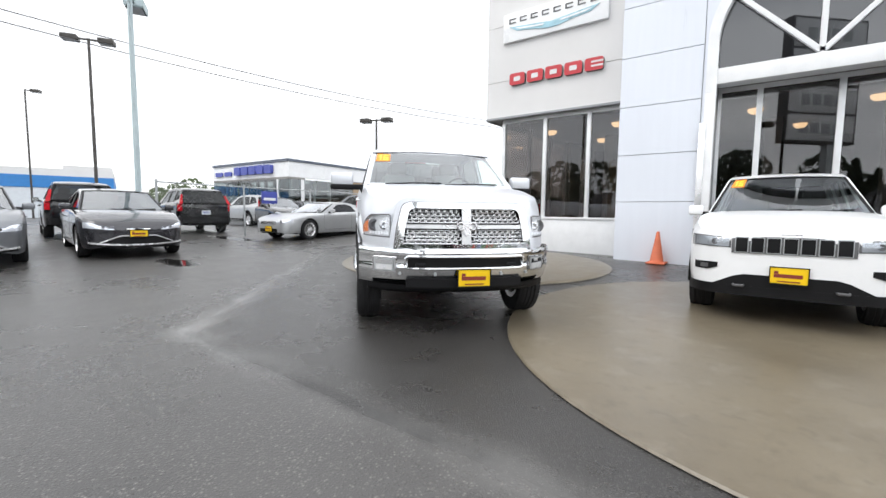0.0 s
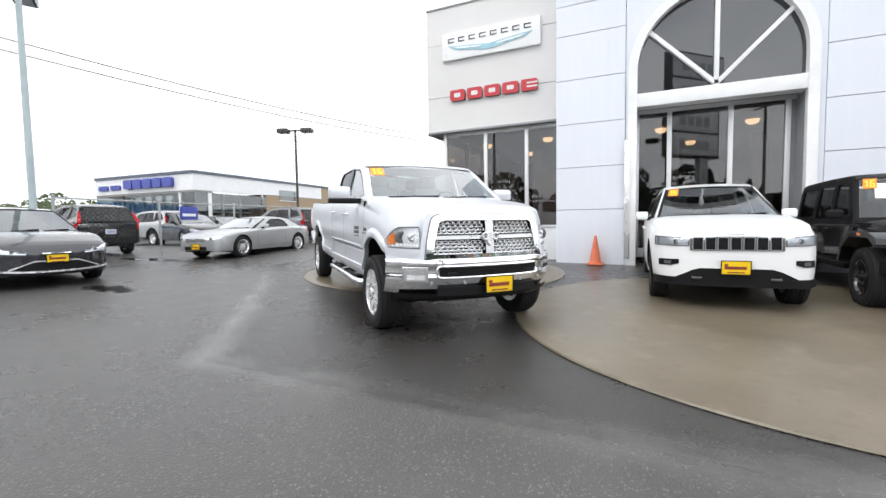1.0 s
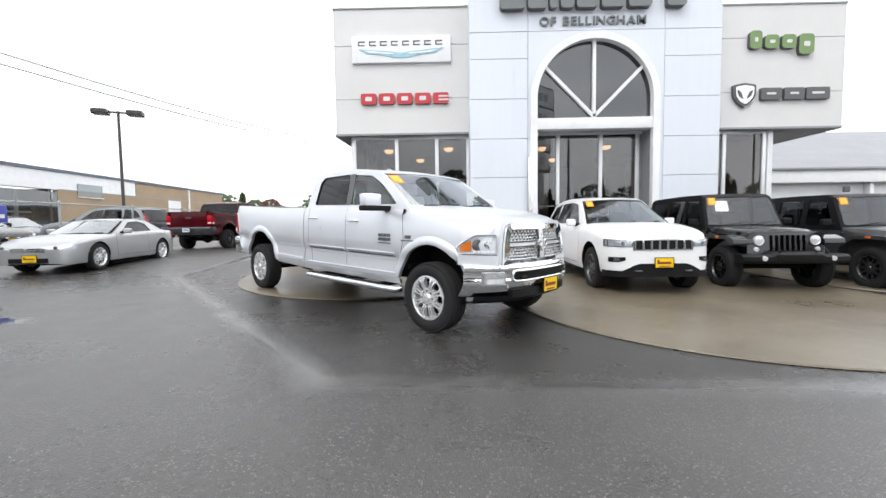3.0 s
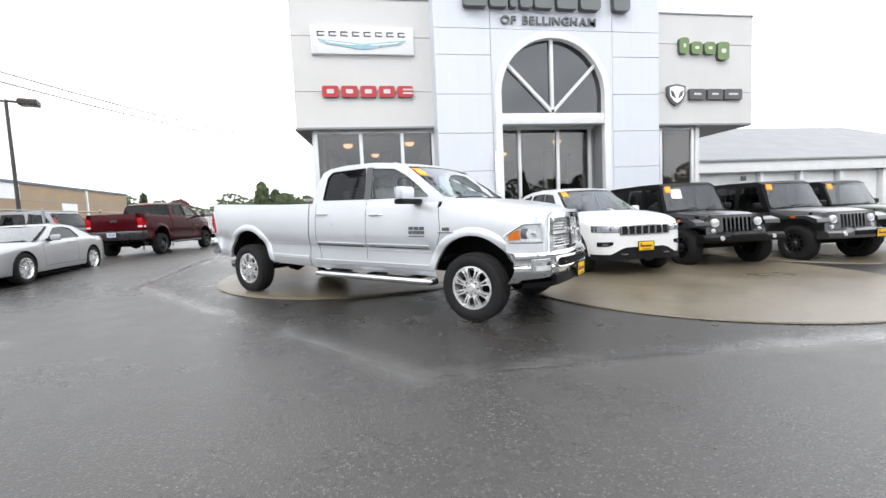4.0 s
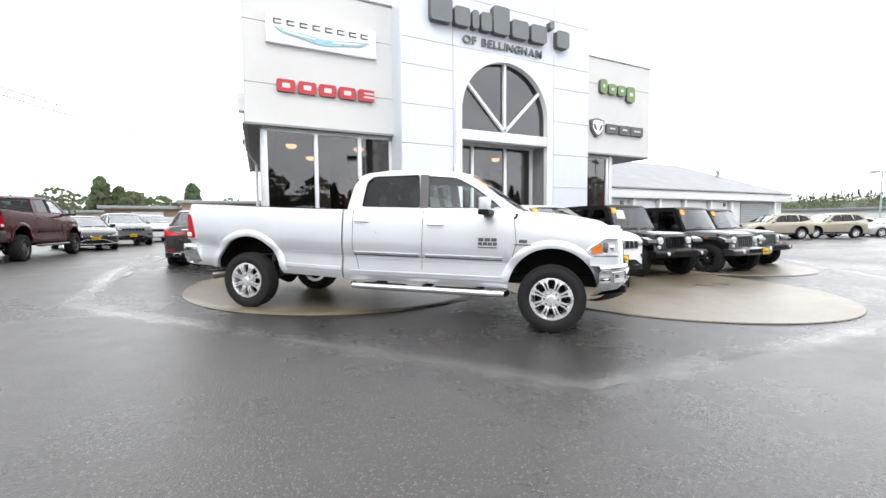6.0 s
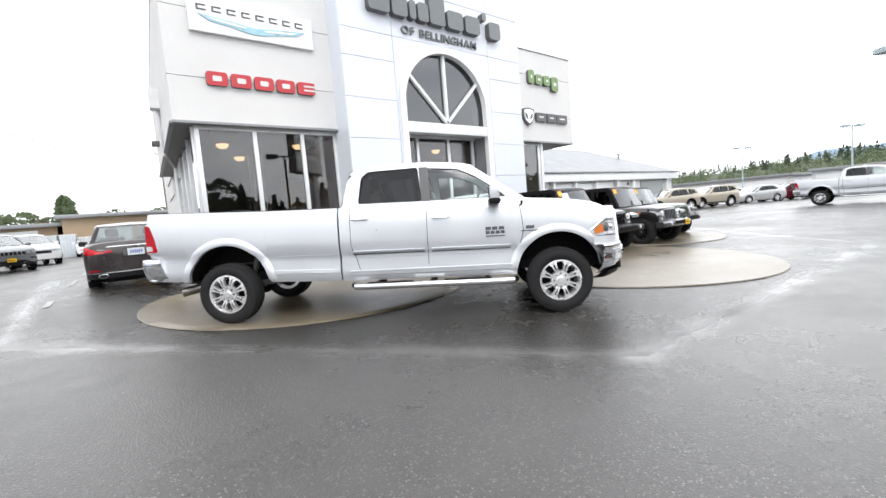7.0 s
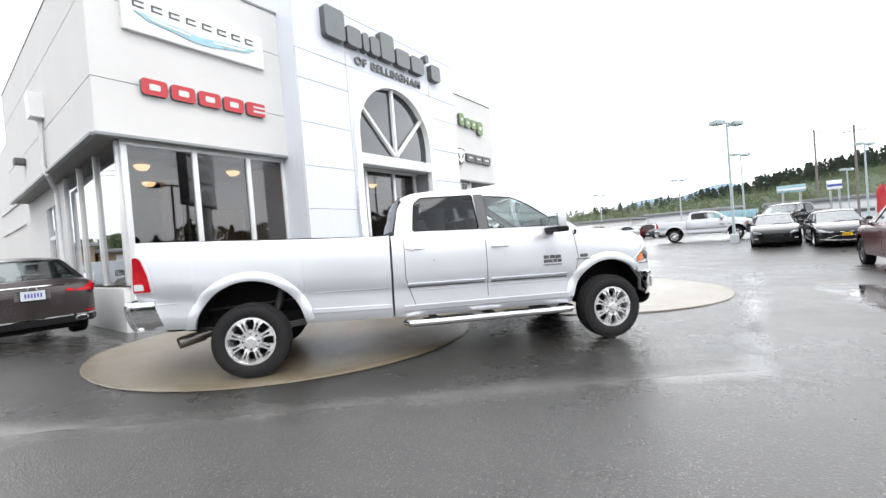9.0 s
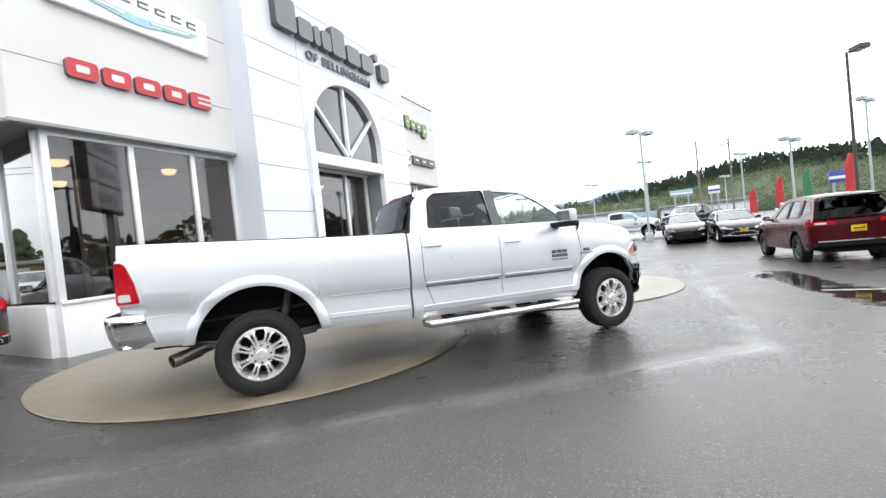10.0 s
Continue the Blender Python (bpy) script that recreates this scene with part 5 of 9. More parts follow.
def headlamps(root, shell, y0, y1, lo, hi, rake=0.0, amber=False, projector=True, bowl=M_LAMPBOWL):
    rake = 0.0
    for side in (-1, 1):
        bm = bmesh.new()
        end_patch(bm, shell, side * y0, side * y1, lo, hi, 0.004, 0.04, 1, 10, 3, rake)
        h = part("headlight", bm, bowl, root)
        bm = bmesh.new()
        end_patch(bm, shell, side * y0, side * y1, lo, hi, 0.012, -0.008, 1, 10, 3, rake)
        ln = part("lens", bm, M_LENS, h)
        ln.visible_shadow = False
        lof = lo if callable(lo) else (lambda y: lo)
        hif = hi if callable(hi) else (lambda y: hi)
        if projector:
            y = y0 + (y1 - y0) * 0.38
            z = (lof(side * y) + hif(side * y)) / 2
            r = (hif(side * y) - lof(side * y)) * 0.34
            bm = bmesh.new()
            lathe(bm, [(0.0, 0.0), (r * 0.6, 0.0), (r * 0.62, 0.006), (r, 0.008), (r, -0.01)], 20, "y", Matrix.Translation((shell.nose(y) - rake * (z - 0.6) + 0.006, side * y, z)) @ Matrix.Rotation(radians(-90), 4, "Z"))
            part("projector", bm, M_SIGNEDGE, h)
        if amber:
            ya = y0 + (y1 - y0) * 0.84
            bm = bmesh.new()
            end_patch(bm, shell, side * ya, side * (y1 - 0.008), (lambda y: lof(y) + 0.2 * (hif(y) - lof(y))), (lambda y: hif(y) - 0.15 * (hif(y) - lof(y))), 0.0085, 0.0, 1, 4, 2, rake)
            part("turn_signal", bm, M_AMBER, h)


def common(root, s, body_mat, glass_side, glass_front, body=True):
    shell = Shell(s)
    if body:
        bm = shell.mesh(s["plan"][0][0], s["plan"][-1][0])
        c = s["cab"]
        xs = [p[0] for p in c["outline"]]
        deck_hole(bm, shell, min(xs) + 0.25, max(xs) - 0.12, c["half"] - 0.10)
        part("body", bm, body_mat, root, sharp=38)
    wells(shell, root)
    put_wheels(root, s)
    yat = cabin(root, shell, s, body_mat, glass_side, glass_front, s.get("roof_mat"))
    return shell, yat


def wheel_spec(style, r, w, rim, m):
    return (style, r, w, rim, m)


def sedan_spec(wheel):
    return dict(
        plan=[(-3.91, 0.60), (-3.88, 0.70), (-3.76, 0.83), (-3.45, 0.905), (-2.8, 0.93), (-1.2, 0.935), (0.0, 0.925), (0.5, 0.885), (0.76, 0.80), (0.89, 0.68), (0.955, 0.52), (0.99, 0.30)],
        belt=[(-3.91, 0.84), (-3.6, 0.97), (-2.7, 1.0), (-1.2, 0.965), (-0.3, 0.93), (0.3, 0.85), (0.7, 0.745), (0.89, 0.665), (0.99, 0.565)],
        top=[(-3.91, 0.90), (-3.75, 1.06), (-3.3, 1.08), (-2.6, 1.06), (-0.55, 1.0), (0.2, 0.93), (0.7, 0.81), (0.89, 0.725), (0.99, 0.61)],
        under=[(-3.91, 0.40), (-3.6, 0.27), (-3.2, 0.23), (-0.5, 0.21), (0.5, 0.22), (0.8, 0.2), (0.99, 0.27)],
        arches=[(0.0, 0.34, 0.375), (-2.74, 0.34, 0.375)], floor=0.2, flare_low=0.25,
        wheelbase=2.74, track=1.60, wheel=wheel,
        cab=dict(base=0.95, half=0.815, lean=0.33, taper=0.0, taper_x=0, seats=(-1.55, -2.45), seat_z=0.62, crown=0.03,
                 outline=[(-0.45, 0.90), (-0.52, 0.97), (-1.30, 1.41), (-1.55, 1.455), (-2.0, 1.475), (-2.5, 1.45), (-2.8, 1.39), (-3.50, 1.06), (-3.55, 0.93)],
                 roof=[(-1.26, 1.415), (-1.5, 1.455), (-2.0, 1.478), (-2.5, 1.455), (-2.84, 1.395)],
                 windows=[[(-0.88, 1.0), (-1.46, 1.36), (-1.93, 1.40), (-1.93, 1.01)], [(-2.02, 1.01), (-2.02, 1.40), (-2.52, 1.375), (-3.0, 1.14), (-2.9, 1.03)]],
                 screen=(-0.40, 0.97, -1.32, 1.43), back=(-3.55, 1.06, -2.78, 1.42), dark_pillars=((-2.03, -1.92, 1.0, 1.405),)))


def suv_spec(wheel):
    return dict(
        plan=[(-3.93, 0.72), (-3.88, 0.83), (-3.7, 0.92), (-3.2, 0.955), (-1.4, 0.965), (0.0, 0.96), (0.4, 0.935), (0.64, 0.875), (0.78, 0.77), (0.86, 0.60), (0.89, 0.36)],
        belt=[(-3.93, 1.04), (-3.6, 1.14), (-2.5, 1.14), (-1.0, 1.11), (-0.3, 1.08), (0.3, 1.01), (0.6, 0.945), (0.78, 0.90), (0.89, 0.87)],
        top=[(-3.93, 1.10), (-3.7, 1.18), (-2.5, 1.2), (-0.45, 1.19), (0.2, 1.13), (0.6, 1.05), (0.78, 0.985), (0.86, 0.945), (0.89, 0.92)],
        under=[(-3.93, 0.48), (-3.6, 0.36), (-0.4, 0.32), (0.5, 0.36), (0.8, 0.31), (0.89, 0.34)],
        arches=[(0.0, 0.42, 0.44), (-2.915, 0.42, 0.44)], floor=0.3, flare_low=0.36,
        wheelbase=2.915, track=1.62, wheel=wheel,
        cab=dict(base=1.1, half=0.865, lean=0.34, taper=0.0, taper_x=0, seats=(-1.5, -2.45), seat_z=0.82, crown=0.03,
                 outline=[(-0.5, 1.04), (-0.56, 1.14), (-1.38, 1.63), (-1.6, 1.68), (-2.3, 1.725), (-3.05, 1.70), (-3.52, 1.63), (-3.86, 1.16), (-3.86, 1.06)],
                 roof=[(-1.36, 1.635), (-1.6, 1.69), (-2.3, 1.73), (-3.0, 1.712), (-3.45, 1.66), (-3.62, 1.60)],
                 windows=[[(-0.98, 1.17), (-1.52, 1.58), (-1.95, 1.63), (-1.98, 1.17)], [(-2.08, 1.17), (-2.06, 1.635), (-2.72, 1.63), (-2.86, 1.20)], [(-2.97, 1.22), (-2.84, 1.625), (-3.35, 1.575), (-3.62, 1.30)]],
                 screen=(-0.48, 1.15, -1.42, 1.65), back=(-3.89, 1.14, -3.56, 1.64), dark_pillars=((-2.09, -1.97, 1.165, 1.635), (-2.98, -2.86, 1.19, 1.63))))


def car_front(root, shell, s, m_body, kind):
    """Grille, lamps and bumper openings of cars that show their nose."""
    if kind == "sedan":
        headlamps(root, shell, 0.40, 0.85, lambda y: 0.585 + 0.07 * (abs(y) - 0.4), lambda y: 0.645 + 0.20 * (abs(y) - 0.4), 0.25)
        bm = bmesh.new()
        end_patch(bm, shell, -0.39, 0.39, lambda y: 0.56, lambda y: 0.625, 0.004, 0.04, 1, 12, 3)
        g = part("grille", bm, M_BLACK, root)
        bm = bmesh.new()
        end_patch(bm, shell, -0.20, 0.20, 0.592, 0.608, 0.014, 0.0, 1, 8, 1)
        part("grille_bar", bm, M_CHROME, g)
        bm = bmesh.new()
        hi = lambda y: 0.455 - 0.42 * max(0.0, abs(y) - 0.30)
        end_patch(bm, shell, -0.60, 0.60, lambda y: 0.295, hi, 0.004, 0.04, 1, 16, 3)
        i = part("lower_intake", bm, M_BLACK, root)
        bm = bmesh.new()
        end_patch(bm, shell, -0.62, 0.62, hi, lambda y: hi(y) + 0.022, 0.014, 0.01, 1, 24, 1)
        end_patch(bm, shell, -0.80, 0.80, lambda y: 0.262 + 0.07 * y * y, lambda y: 0.292 + 0.075 * y * y, 0.016, 0.01, 1, 20, 1)
        part("chrome_strip", bm, M_ALLOY, i)
        bm = bmesh.new()
        end_patch(bm, shell, -0.78, 0.78, lambda y: 0.225 + 0.07 * y * y, lambda y: 0.262 + 0.07 * y * y, 0.006, 0.03, 1, 16, 1)
        part("chin", bm, M_BLACK, root)
        plate(root, shell.nose(0) + 0.03, 0.0, 0.505, 1, w=0.30, h=0.13)
    elif kind == "muscle":
        headlamps(root, shell, 0.50, 0.80, lambda y: 0.60 + 0.05 * (abs(y) - 0.5), lambda y: 0.665 + 0.12 * (abs(y) - 0.5), 0.2, bowl=M_STEEL)
        bm = bmesh.new()
        end_patch(bm, shell, -0.48, 0.48, 0.545, 0.64, 0.006, 0.05, 1, 12, 2)
        g = part("grille", bm, M_DARK, root)
        bm = bmesh.new()
        end_patch(bm, shell, -0.46, 0.46, 0.588, 0.598, 0.012, 0.0, 1, 12, 1)
        part("grille_bar", bm, M_BLACKALLOY, g)
        bm = bmesh.new()
        end_patch(bm, shell, -0.62, 0.62, lambda y: 0.29, lambda y: 0.44 - 0.3 * max(0.0, abs(y) - 0.35), 0.006, 0.05, 1, 14, 2)
        part("lower_intake", bm, M_DARK, root)
        bm = bmesh.new()
        end_patch(bm, shell, -0.80, 0.80, lambda y: 0.215 + 0.07 * y * y, lambda y: 0.25 + 0.07 * y * y, 0.03, 0.03, 1, 16, 1)
        part("splitter", bm, M_BLACK, root)
        for side in (-1, 1):
            bm = bmesh.new()
            end_patch(bm, shell, side * 0.64, side * 0.78, 0.36, 0.40, 0.008, 0.0, 1, 4, 1)
            part("fog_light", bm, M_LAMPBOWL, root)
    elif kind == "coupe":
        headlamps(root, shell, 0.40, 0.82, lambda y: 0.53 + 0.03 * abs(y), lambda y: 0.63 + 0.05 * abs(y), 0.3, amber=False)
        bm = bmesh.new()
        end_patch(bm, shell, -0.36, 0.36, 0.50, 0.60, 0.006, 0.04, 1, 10, 3)
        part("grille", bm, M_CHROMEBADGE, root)
        bm = bmesh.new()
        end_patch(bm, shell, -0.42, 0.42, 0.26, 0.37, 0.006, 0.04, 1, 10, 3)
        part("lower_intake", bm, M_BLACK, root)
        plate(root, shell.nose(0) + 0.03, 0.05, 0.36, 1)
    elif kind == "gc":
        headlamps(root, shell, 0.525, 0.88, lambda y: 0.80 + 0.03 * (abs(y) - 0.5), lambda y: 0.885 + 0.06 * (abs(y) - 0.5), 0.12, bowl=M_STEEL)
        bm = bmesh.new()
        end_patch(bm, shell, -0.50, 0.50, 0.74, 0.912, 0.010, 0.04, 1, 12, 2)
        g = part("grille", bm, M_SIGNEDGE, root)
        for k in range(7):
            y = (k - 3) * 0.137
            bm = bmesh.new()
            end_patch(bm, shell, y - 0.060, y + 0.060, 0.745, 0.907, 0.016, 0.0, 1, 2, 2)
            sl = part("grille_slot", bm, M_STEEL, g)
            bm = bmesh.new()
            end_patch(bm, shell, y - 0.052, y + 0.052, 0.755, 0.897, 0.019, 0.0, 1, 2, 2)
            part("slot_mesh", bm, M_BLACK, sl)
        bm = bmesh.new()
        end_patch(bm, shell, -0.66, 0.66, lambda y: 0.315, lambda y: 0.525 - max(0.0, abs(y) - 0.42) * 0.5, 0.008, 0.05, 1, 14, 3)
        part("lower_intake", bm, M_BLACK, root)
        bm = bmesh.new()
        end_patch(bm, shell, -0.90, 0.90, lambda y: 0.305, lambda y: 0.405, 0.010, 0.05, 1, 18, 2)
        part("lower_valance", bm, M_BLACK, root)
        for side in (-1, 1):
            bm = bmesh.new()
            end_patch(bm, shell, side * 0.62, side * 0.85, lambda y: 0.548 + 0.30 * max(0.0, 0.72 - abs(y)), lambda y: 0.628, 0.006, 0.03, 1, 8, 2)
            fg = part("fog_recess", bm, M_BLACK, root)
            bm = bmesh.new()
            end_patch(bm, shell, side * 0.71, side * 0.79, lambda y: 0.565, lambda y: 0.608, 0.010, 0.0, 1, 3, 2)
            part("fog_light", bm, M_SIGNEDGE, fg)
            bm = bmesh.new()
            end_patch(bm, shell, side * 0.505, side * 0.895, lambda y: 0.79 + 0.03 * (abs(y) - 0.5), lambda y: 0.897 + 0.06 * (abs(y) - 0.5), 0.002, 0.03, 1, 12, 2)
            part("lamp_surround", bm, M_SIGNEDGE, root)
            bm = bmesh.new()
            tube(bm, [(shell.nose(0.4) - 0.03, side * 0.37, 0.41), (shell.nose(0.4) + 0.05, side * 0.38, 0.41), (shell.nose(0.4) + 0.05, side * 0.46, 0.41), (shell.nose(0.4) - 0.03, side * 0.47, 0.41)], 0.013, 8)
            part("tow_hook", bm, M_SIGNEDGE, root)
        bm = box(shell.nose(0) - 0.03, shell.nose(0) - 0.01, -0.09, 0.09, 0.925, 0.945, 0.004)
        part("nose_badge", bm, M_CHROMEBADGE, root)
        plate(root, shell.nose(0) + 0.035, 0.0, 0.54, 1)


def car_back(root, shell, s, kind):
    x = shell.tail(0)
    if kind == "sonata":
        for side in (-1, 1):
            bm = bmesh.new()
            end_patch(bm, shell, side * 0.42, side * 0.885, lambda y: 0.835 - 0.08 * max(0.0, abs(y) - 0.5), lambda y: 0.945 + 0.10 * max(0.0, abs(y) - 0.5), 0.012, 0.03, -1, 10, 3)
            part("tail_light", bm, M_TAIL, root)
            bm = bmesh.new()
            end_patch(bm, shell, side * 0.66, side * 0.84, 0.46, 0.485, 0.012, 0.02, -1, 6, 1)
            part("reflector", bm, M_TAIL, root)
            bm = bmesh.new()
            lathe(bm, [(0.055, 0.10), (0.06, -0.02), (0.05, -0.022), (0.045, 0.08)], 16, "y", Matrix.Translation((x - 0.005, side * 0.60, 0.36)) @ Matrix.Rotation(radians(-90), 4, "Z") @ Matrix.Diagonal((1.5, 1, 0.7, 1)))
            part("exhaust_tip", bm, M_CHROME, root)
        bm = bmesh.new()
        end_patch(bm, shell, -0.88, 0.88, lambda y: 0.30, lambda y: 0.40, 0.010, 0.03, -1, 16, 2)
        part("lower_valance", bm, M_BLACK, root)
        bm = bmesh.new()
        end_patch(bm, shell, -0.60, 0.60, lambda y: 0.955, lambda y: 0.97, 0.016, 0.0, -1, 10, 1)
        part("chrome_strip", bm, M_CHROME, root)
        bm = bmesh.new()
        end_patch(bm, shell, -0.86, 0.86, lambda y: 0.41, lambda y: 0.43, 0.014, 0.0, -1, 16, 1)
        part("bumper_strip", bm, M_CHROME, root)
        bm = bmesh.new()
        lathe(bm, [(0.05, -0.012), (0.062, -0.012), (0.062, 0.0)], 20, "y", Matrix.Translation((x - 0.004, 0, 0.925)) @ Matrix.Rotation(radians(90), 4, "Z") @ Matrix.Diagonal((1, 1, 0.6, 1)))
        part("badge", bm, M_CHROME, root)
        bm = bmesh.new()
        end_patch(bm, shell, -0.22, 0.22, 0.75, 0.89, 0.004, 0.01, -1, 4, 2)
        part("plate_recess", bm, M_SIGNEDGE, root)
        plate(root, x - 0.02, 0.0, 0.82, -1, False)
    elif kind == "gc":
        for side in (-1, 1):
            bm = bmesh.new()
            end_patch(bm, shell, side * 0.42, side * 0.93, lambda y: 0.98, lambda y: 1.06 + 0.03 * abs(y), 0.014, 0.03, -1, 10, 3)
            t = part("tail_light", bm, M_TAIL, root)
            bm = bmesh.new()
            end_patch(bm, shell, side * 0.62, side * 0.84, 1.005, 1.045, 0.020, 0.0, -1, 5, 1)
            part("lamp_bar", bm, M_LAMPBOWL, t)
        bm = bmesh.new()
        end_patch(bm, shell, -0.93, 0.93, lambda y: 0.46, lambda y: 0.56, 0.012, 0.03, -1, 18, 2)
        part("lower_valance", bm, M_BLACK, root)
        bm = bmesh.new()
        end_patch(bm, shell, -0.80, 0.80, lambda y: 0.575, lambda y: 0.60, 0.018, 0.0, -1, 14, 1)
        part("chrome_strip", bm, M_CHROME, root)
        bm = box(-3.93, -3.62, -0.62, 0.62, 1.62, 1.66, 0.015)
        part("roof_spoiler", bm, M_BLACK, root)
        plate(root, x - 0.02, 0.0, 0.86, -1)
    elif kind == "wagon":
        for side in (-1, 1):
            bm = bmesh.new()
            end_patch(bm, shell, side * 0.78, side * 0.90, lambda y: 0.86, lambda y: 1.10, 0.012, 0.03, -1, 6, 4)
            part("tail_light", bm, M_TAIL, root)
            bm = bmesh.new()
            poly_prism(bm, rounded([(0.77, 1.10), (0.88, 1.10), (0.77, 1.46), (0.71, 1.46)], 0.03), lambda u, v, w: (-3.93 + (v - 1.10) * 0.66 - w, side * u, v), 0.02)
            part("pillar_light", bm, M_TAIL, root)
        bm = bmesh.new()
        end_patch(bm, shell, -0.88, 0.88, lambda y: 0.42, lambda y: 0.62, 0.012, 0.03, -1, 16, 2)
        part("bumper_cladding", bm, M_BLACK, root)
        plate(root, x - 0.02, 0.0, 0.80, -1, False)
    else:
        for side in (-1, 1):
            bm = bmesh.new()
            end_patch(bm, shell, side * 0.52, side * 0.86, lambda y: 0.78, lambda y: 0.92, 0.012, 0.03, -1, 8, 3)
            part("tail_light", bm, M_TAIL, root)
        plate(root, x - 0.02, 0.0, 0.62, -1, False)


def car(name, m, s, body, label, front="", rear="plain", sticker=False, group="", tint=M_TINTGLASS, clad=False, chrome_line=True, back_glass=M_DARKGLASS):
    root = thing(name, m, label, "car", group)
    shell, yat = common(root, s, body, [tint, tint, tint, back_glass], M_SCREENGLASS)
    zb = s["cab"]["base"]
    suv = zb > 1.05
    if suv:
        lines = [[(-0.72, 1.08), (-0.62, 0.8), (-0.66, 0.42)], [(-2.02, 1.12), (-2.02, 0.42)], [(-2.95, 1.12), (-2.85, 0.95), (-2.52, 0.62), (-2.42, 0.42)], [(-0.72, 0.42), (-2.42, 0.42)]]
        hs = ((-1.80, 0.98), (-2.72, 1.0))
    else:
        lines = [[(-0.70, 0.92), (-0.62, 0.7), (-0.66, 0.33)], [(-1.98, 0.96), (-1.98, 0.33)], [(-2.95, 0.98), (-2.85, 0.84), (-2.38, 0.5), (-2.32, 0.33)], [(-0.66, 0.33), (-2.32, 0.33)]]
        hs = ((-1.75, 0.83), (-2.70, 0.86))
    seams(root, shell, lines)
    for side in (-1, 1):
        for x, z in hs:
            handle(root, shell, side, x, z, body)
        mirror(root, s["cab"]["screen"][0] - 0.45, side * (yat(-0.8, zb) + 0.0), zb + 0.03, side, body)
        if clad:
            for arch in s["arches"]:
                part("arch_cladding", flare(shell, side, arch, 0.06, 0.012), M_BLACK, root)
            part("sill_cladding", strip_on_side(shell, side, -2.4, -0.5, 0.40, 0.40, 0.12, 0.012), M_BLACK, root)
    if front:
        car_front(root, shell, s, body, front)
    else:
        headlamps(root, shell, s["plan"][-1][1], s["plan"][-3][1] + 0.04, s["belt"][-1][1] - 0.12, s["belt"][-1][1] - 0.02, 0.1)
        bm = bmesh.new()
        end_patch(bm, shell, -0.42, 0.42, s["belt"][-1][1] - 0.22, s["belt"][-1][1] - 0.06, 0.006, 0.03, 1, 8, 2)
        part("grille", bm, M_BLACK, root)
    car_back(root, shell, s, rear)
    for sy in (-0.35, 0.25):
        at = s["cab"]["at_windscreen"]
        bm = bmesh.new()
        tube(bm, [at(sy, 0.05, 0.02), at(sy + 0.25, 0.08, 0.025), at(sy + 0.55, 0.11, 0.02)], 0.008, 6)
        part("wiper", bm, M_BLACK, root)
    if sticker:
        year_sticker(root, s["cab"]["at_windscreen"], -0.90, 0.74)
    return root, shell, yat


def heading(x, y, deg, s_front=0.0, dz=0.0):
    """A pose on the ground; x, y is where the front axle stands."""
    return pose(x, y, ground_z(x, y) + dz, 0, 0, deg)


# ---- pickups ----
TRUCK_SECTION = [(0.0, 0.945), (0.05, 0.968), (0.11, 0.984), (0.16, 0.984), (0.30, 0.966), (0.37, 0.972), (0.41, 0.996), (0.55, 1.0), (0.75, 0.992), (0.92, 0.975), (1.0, 0.95)]


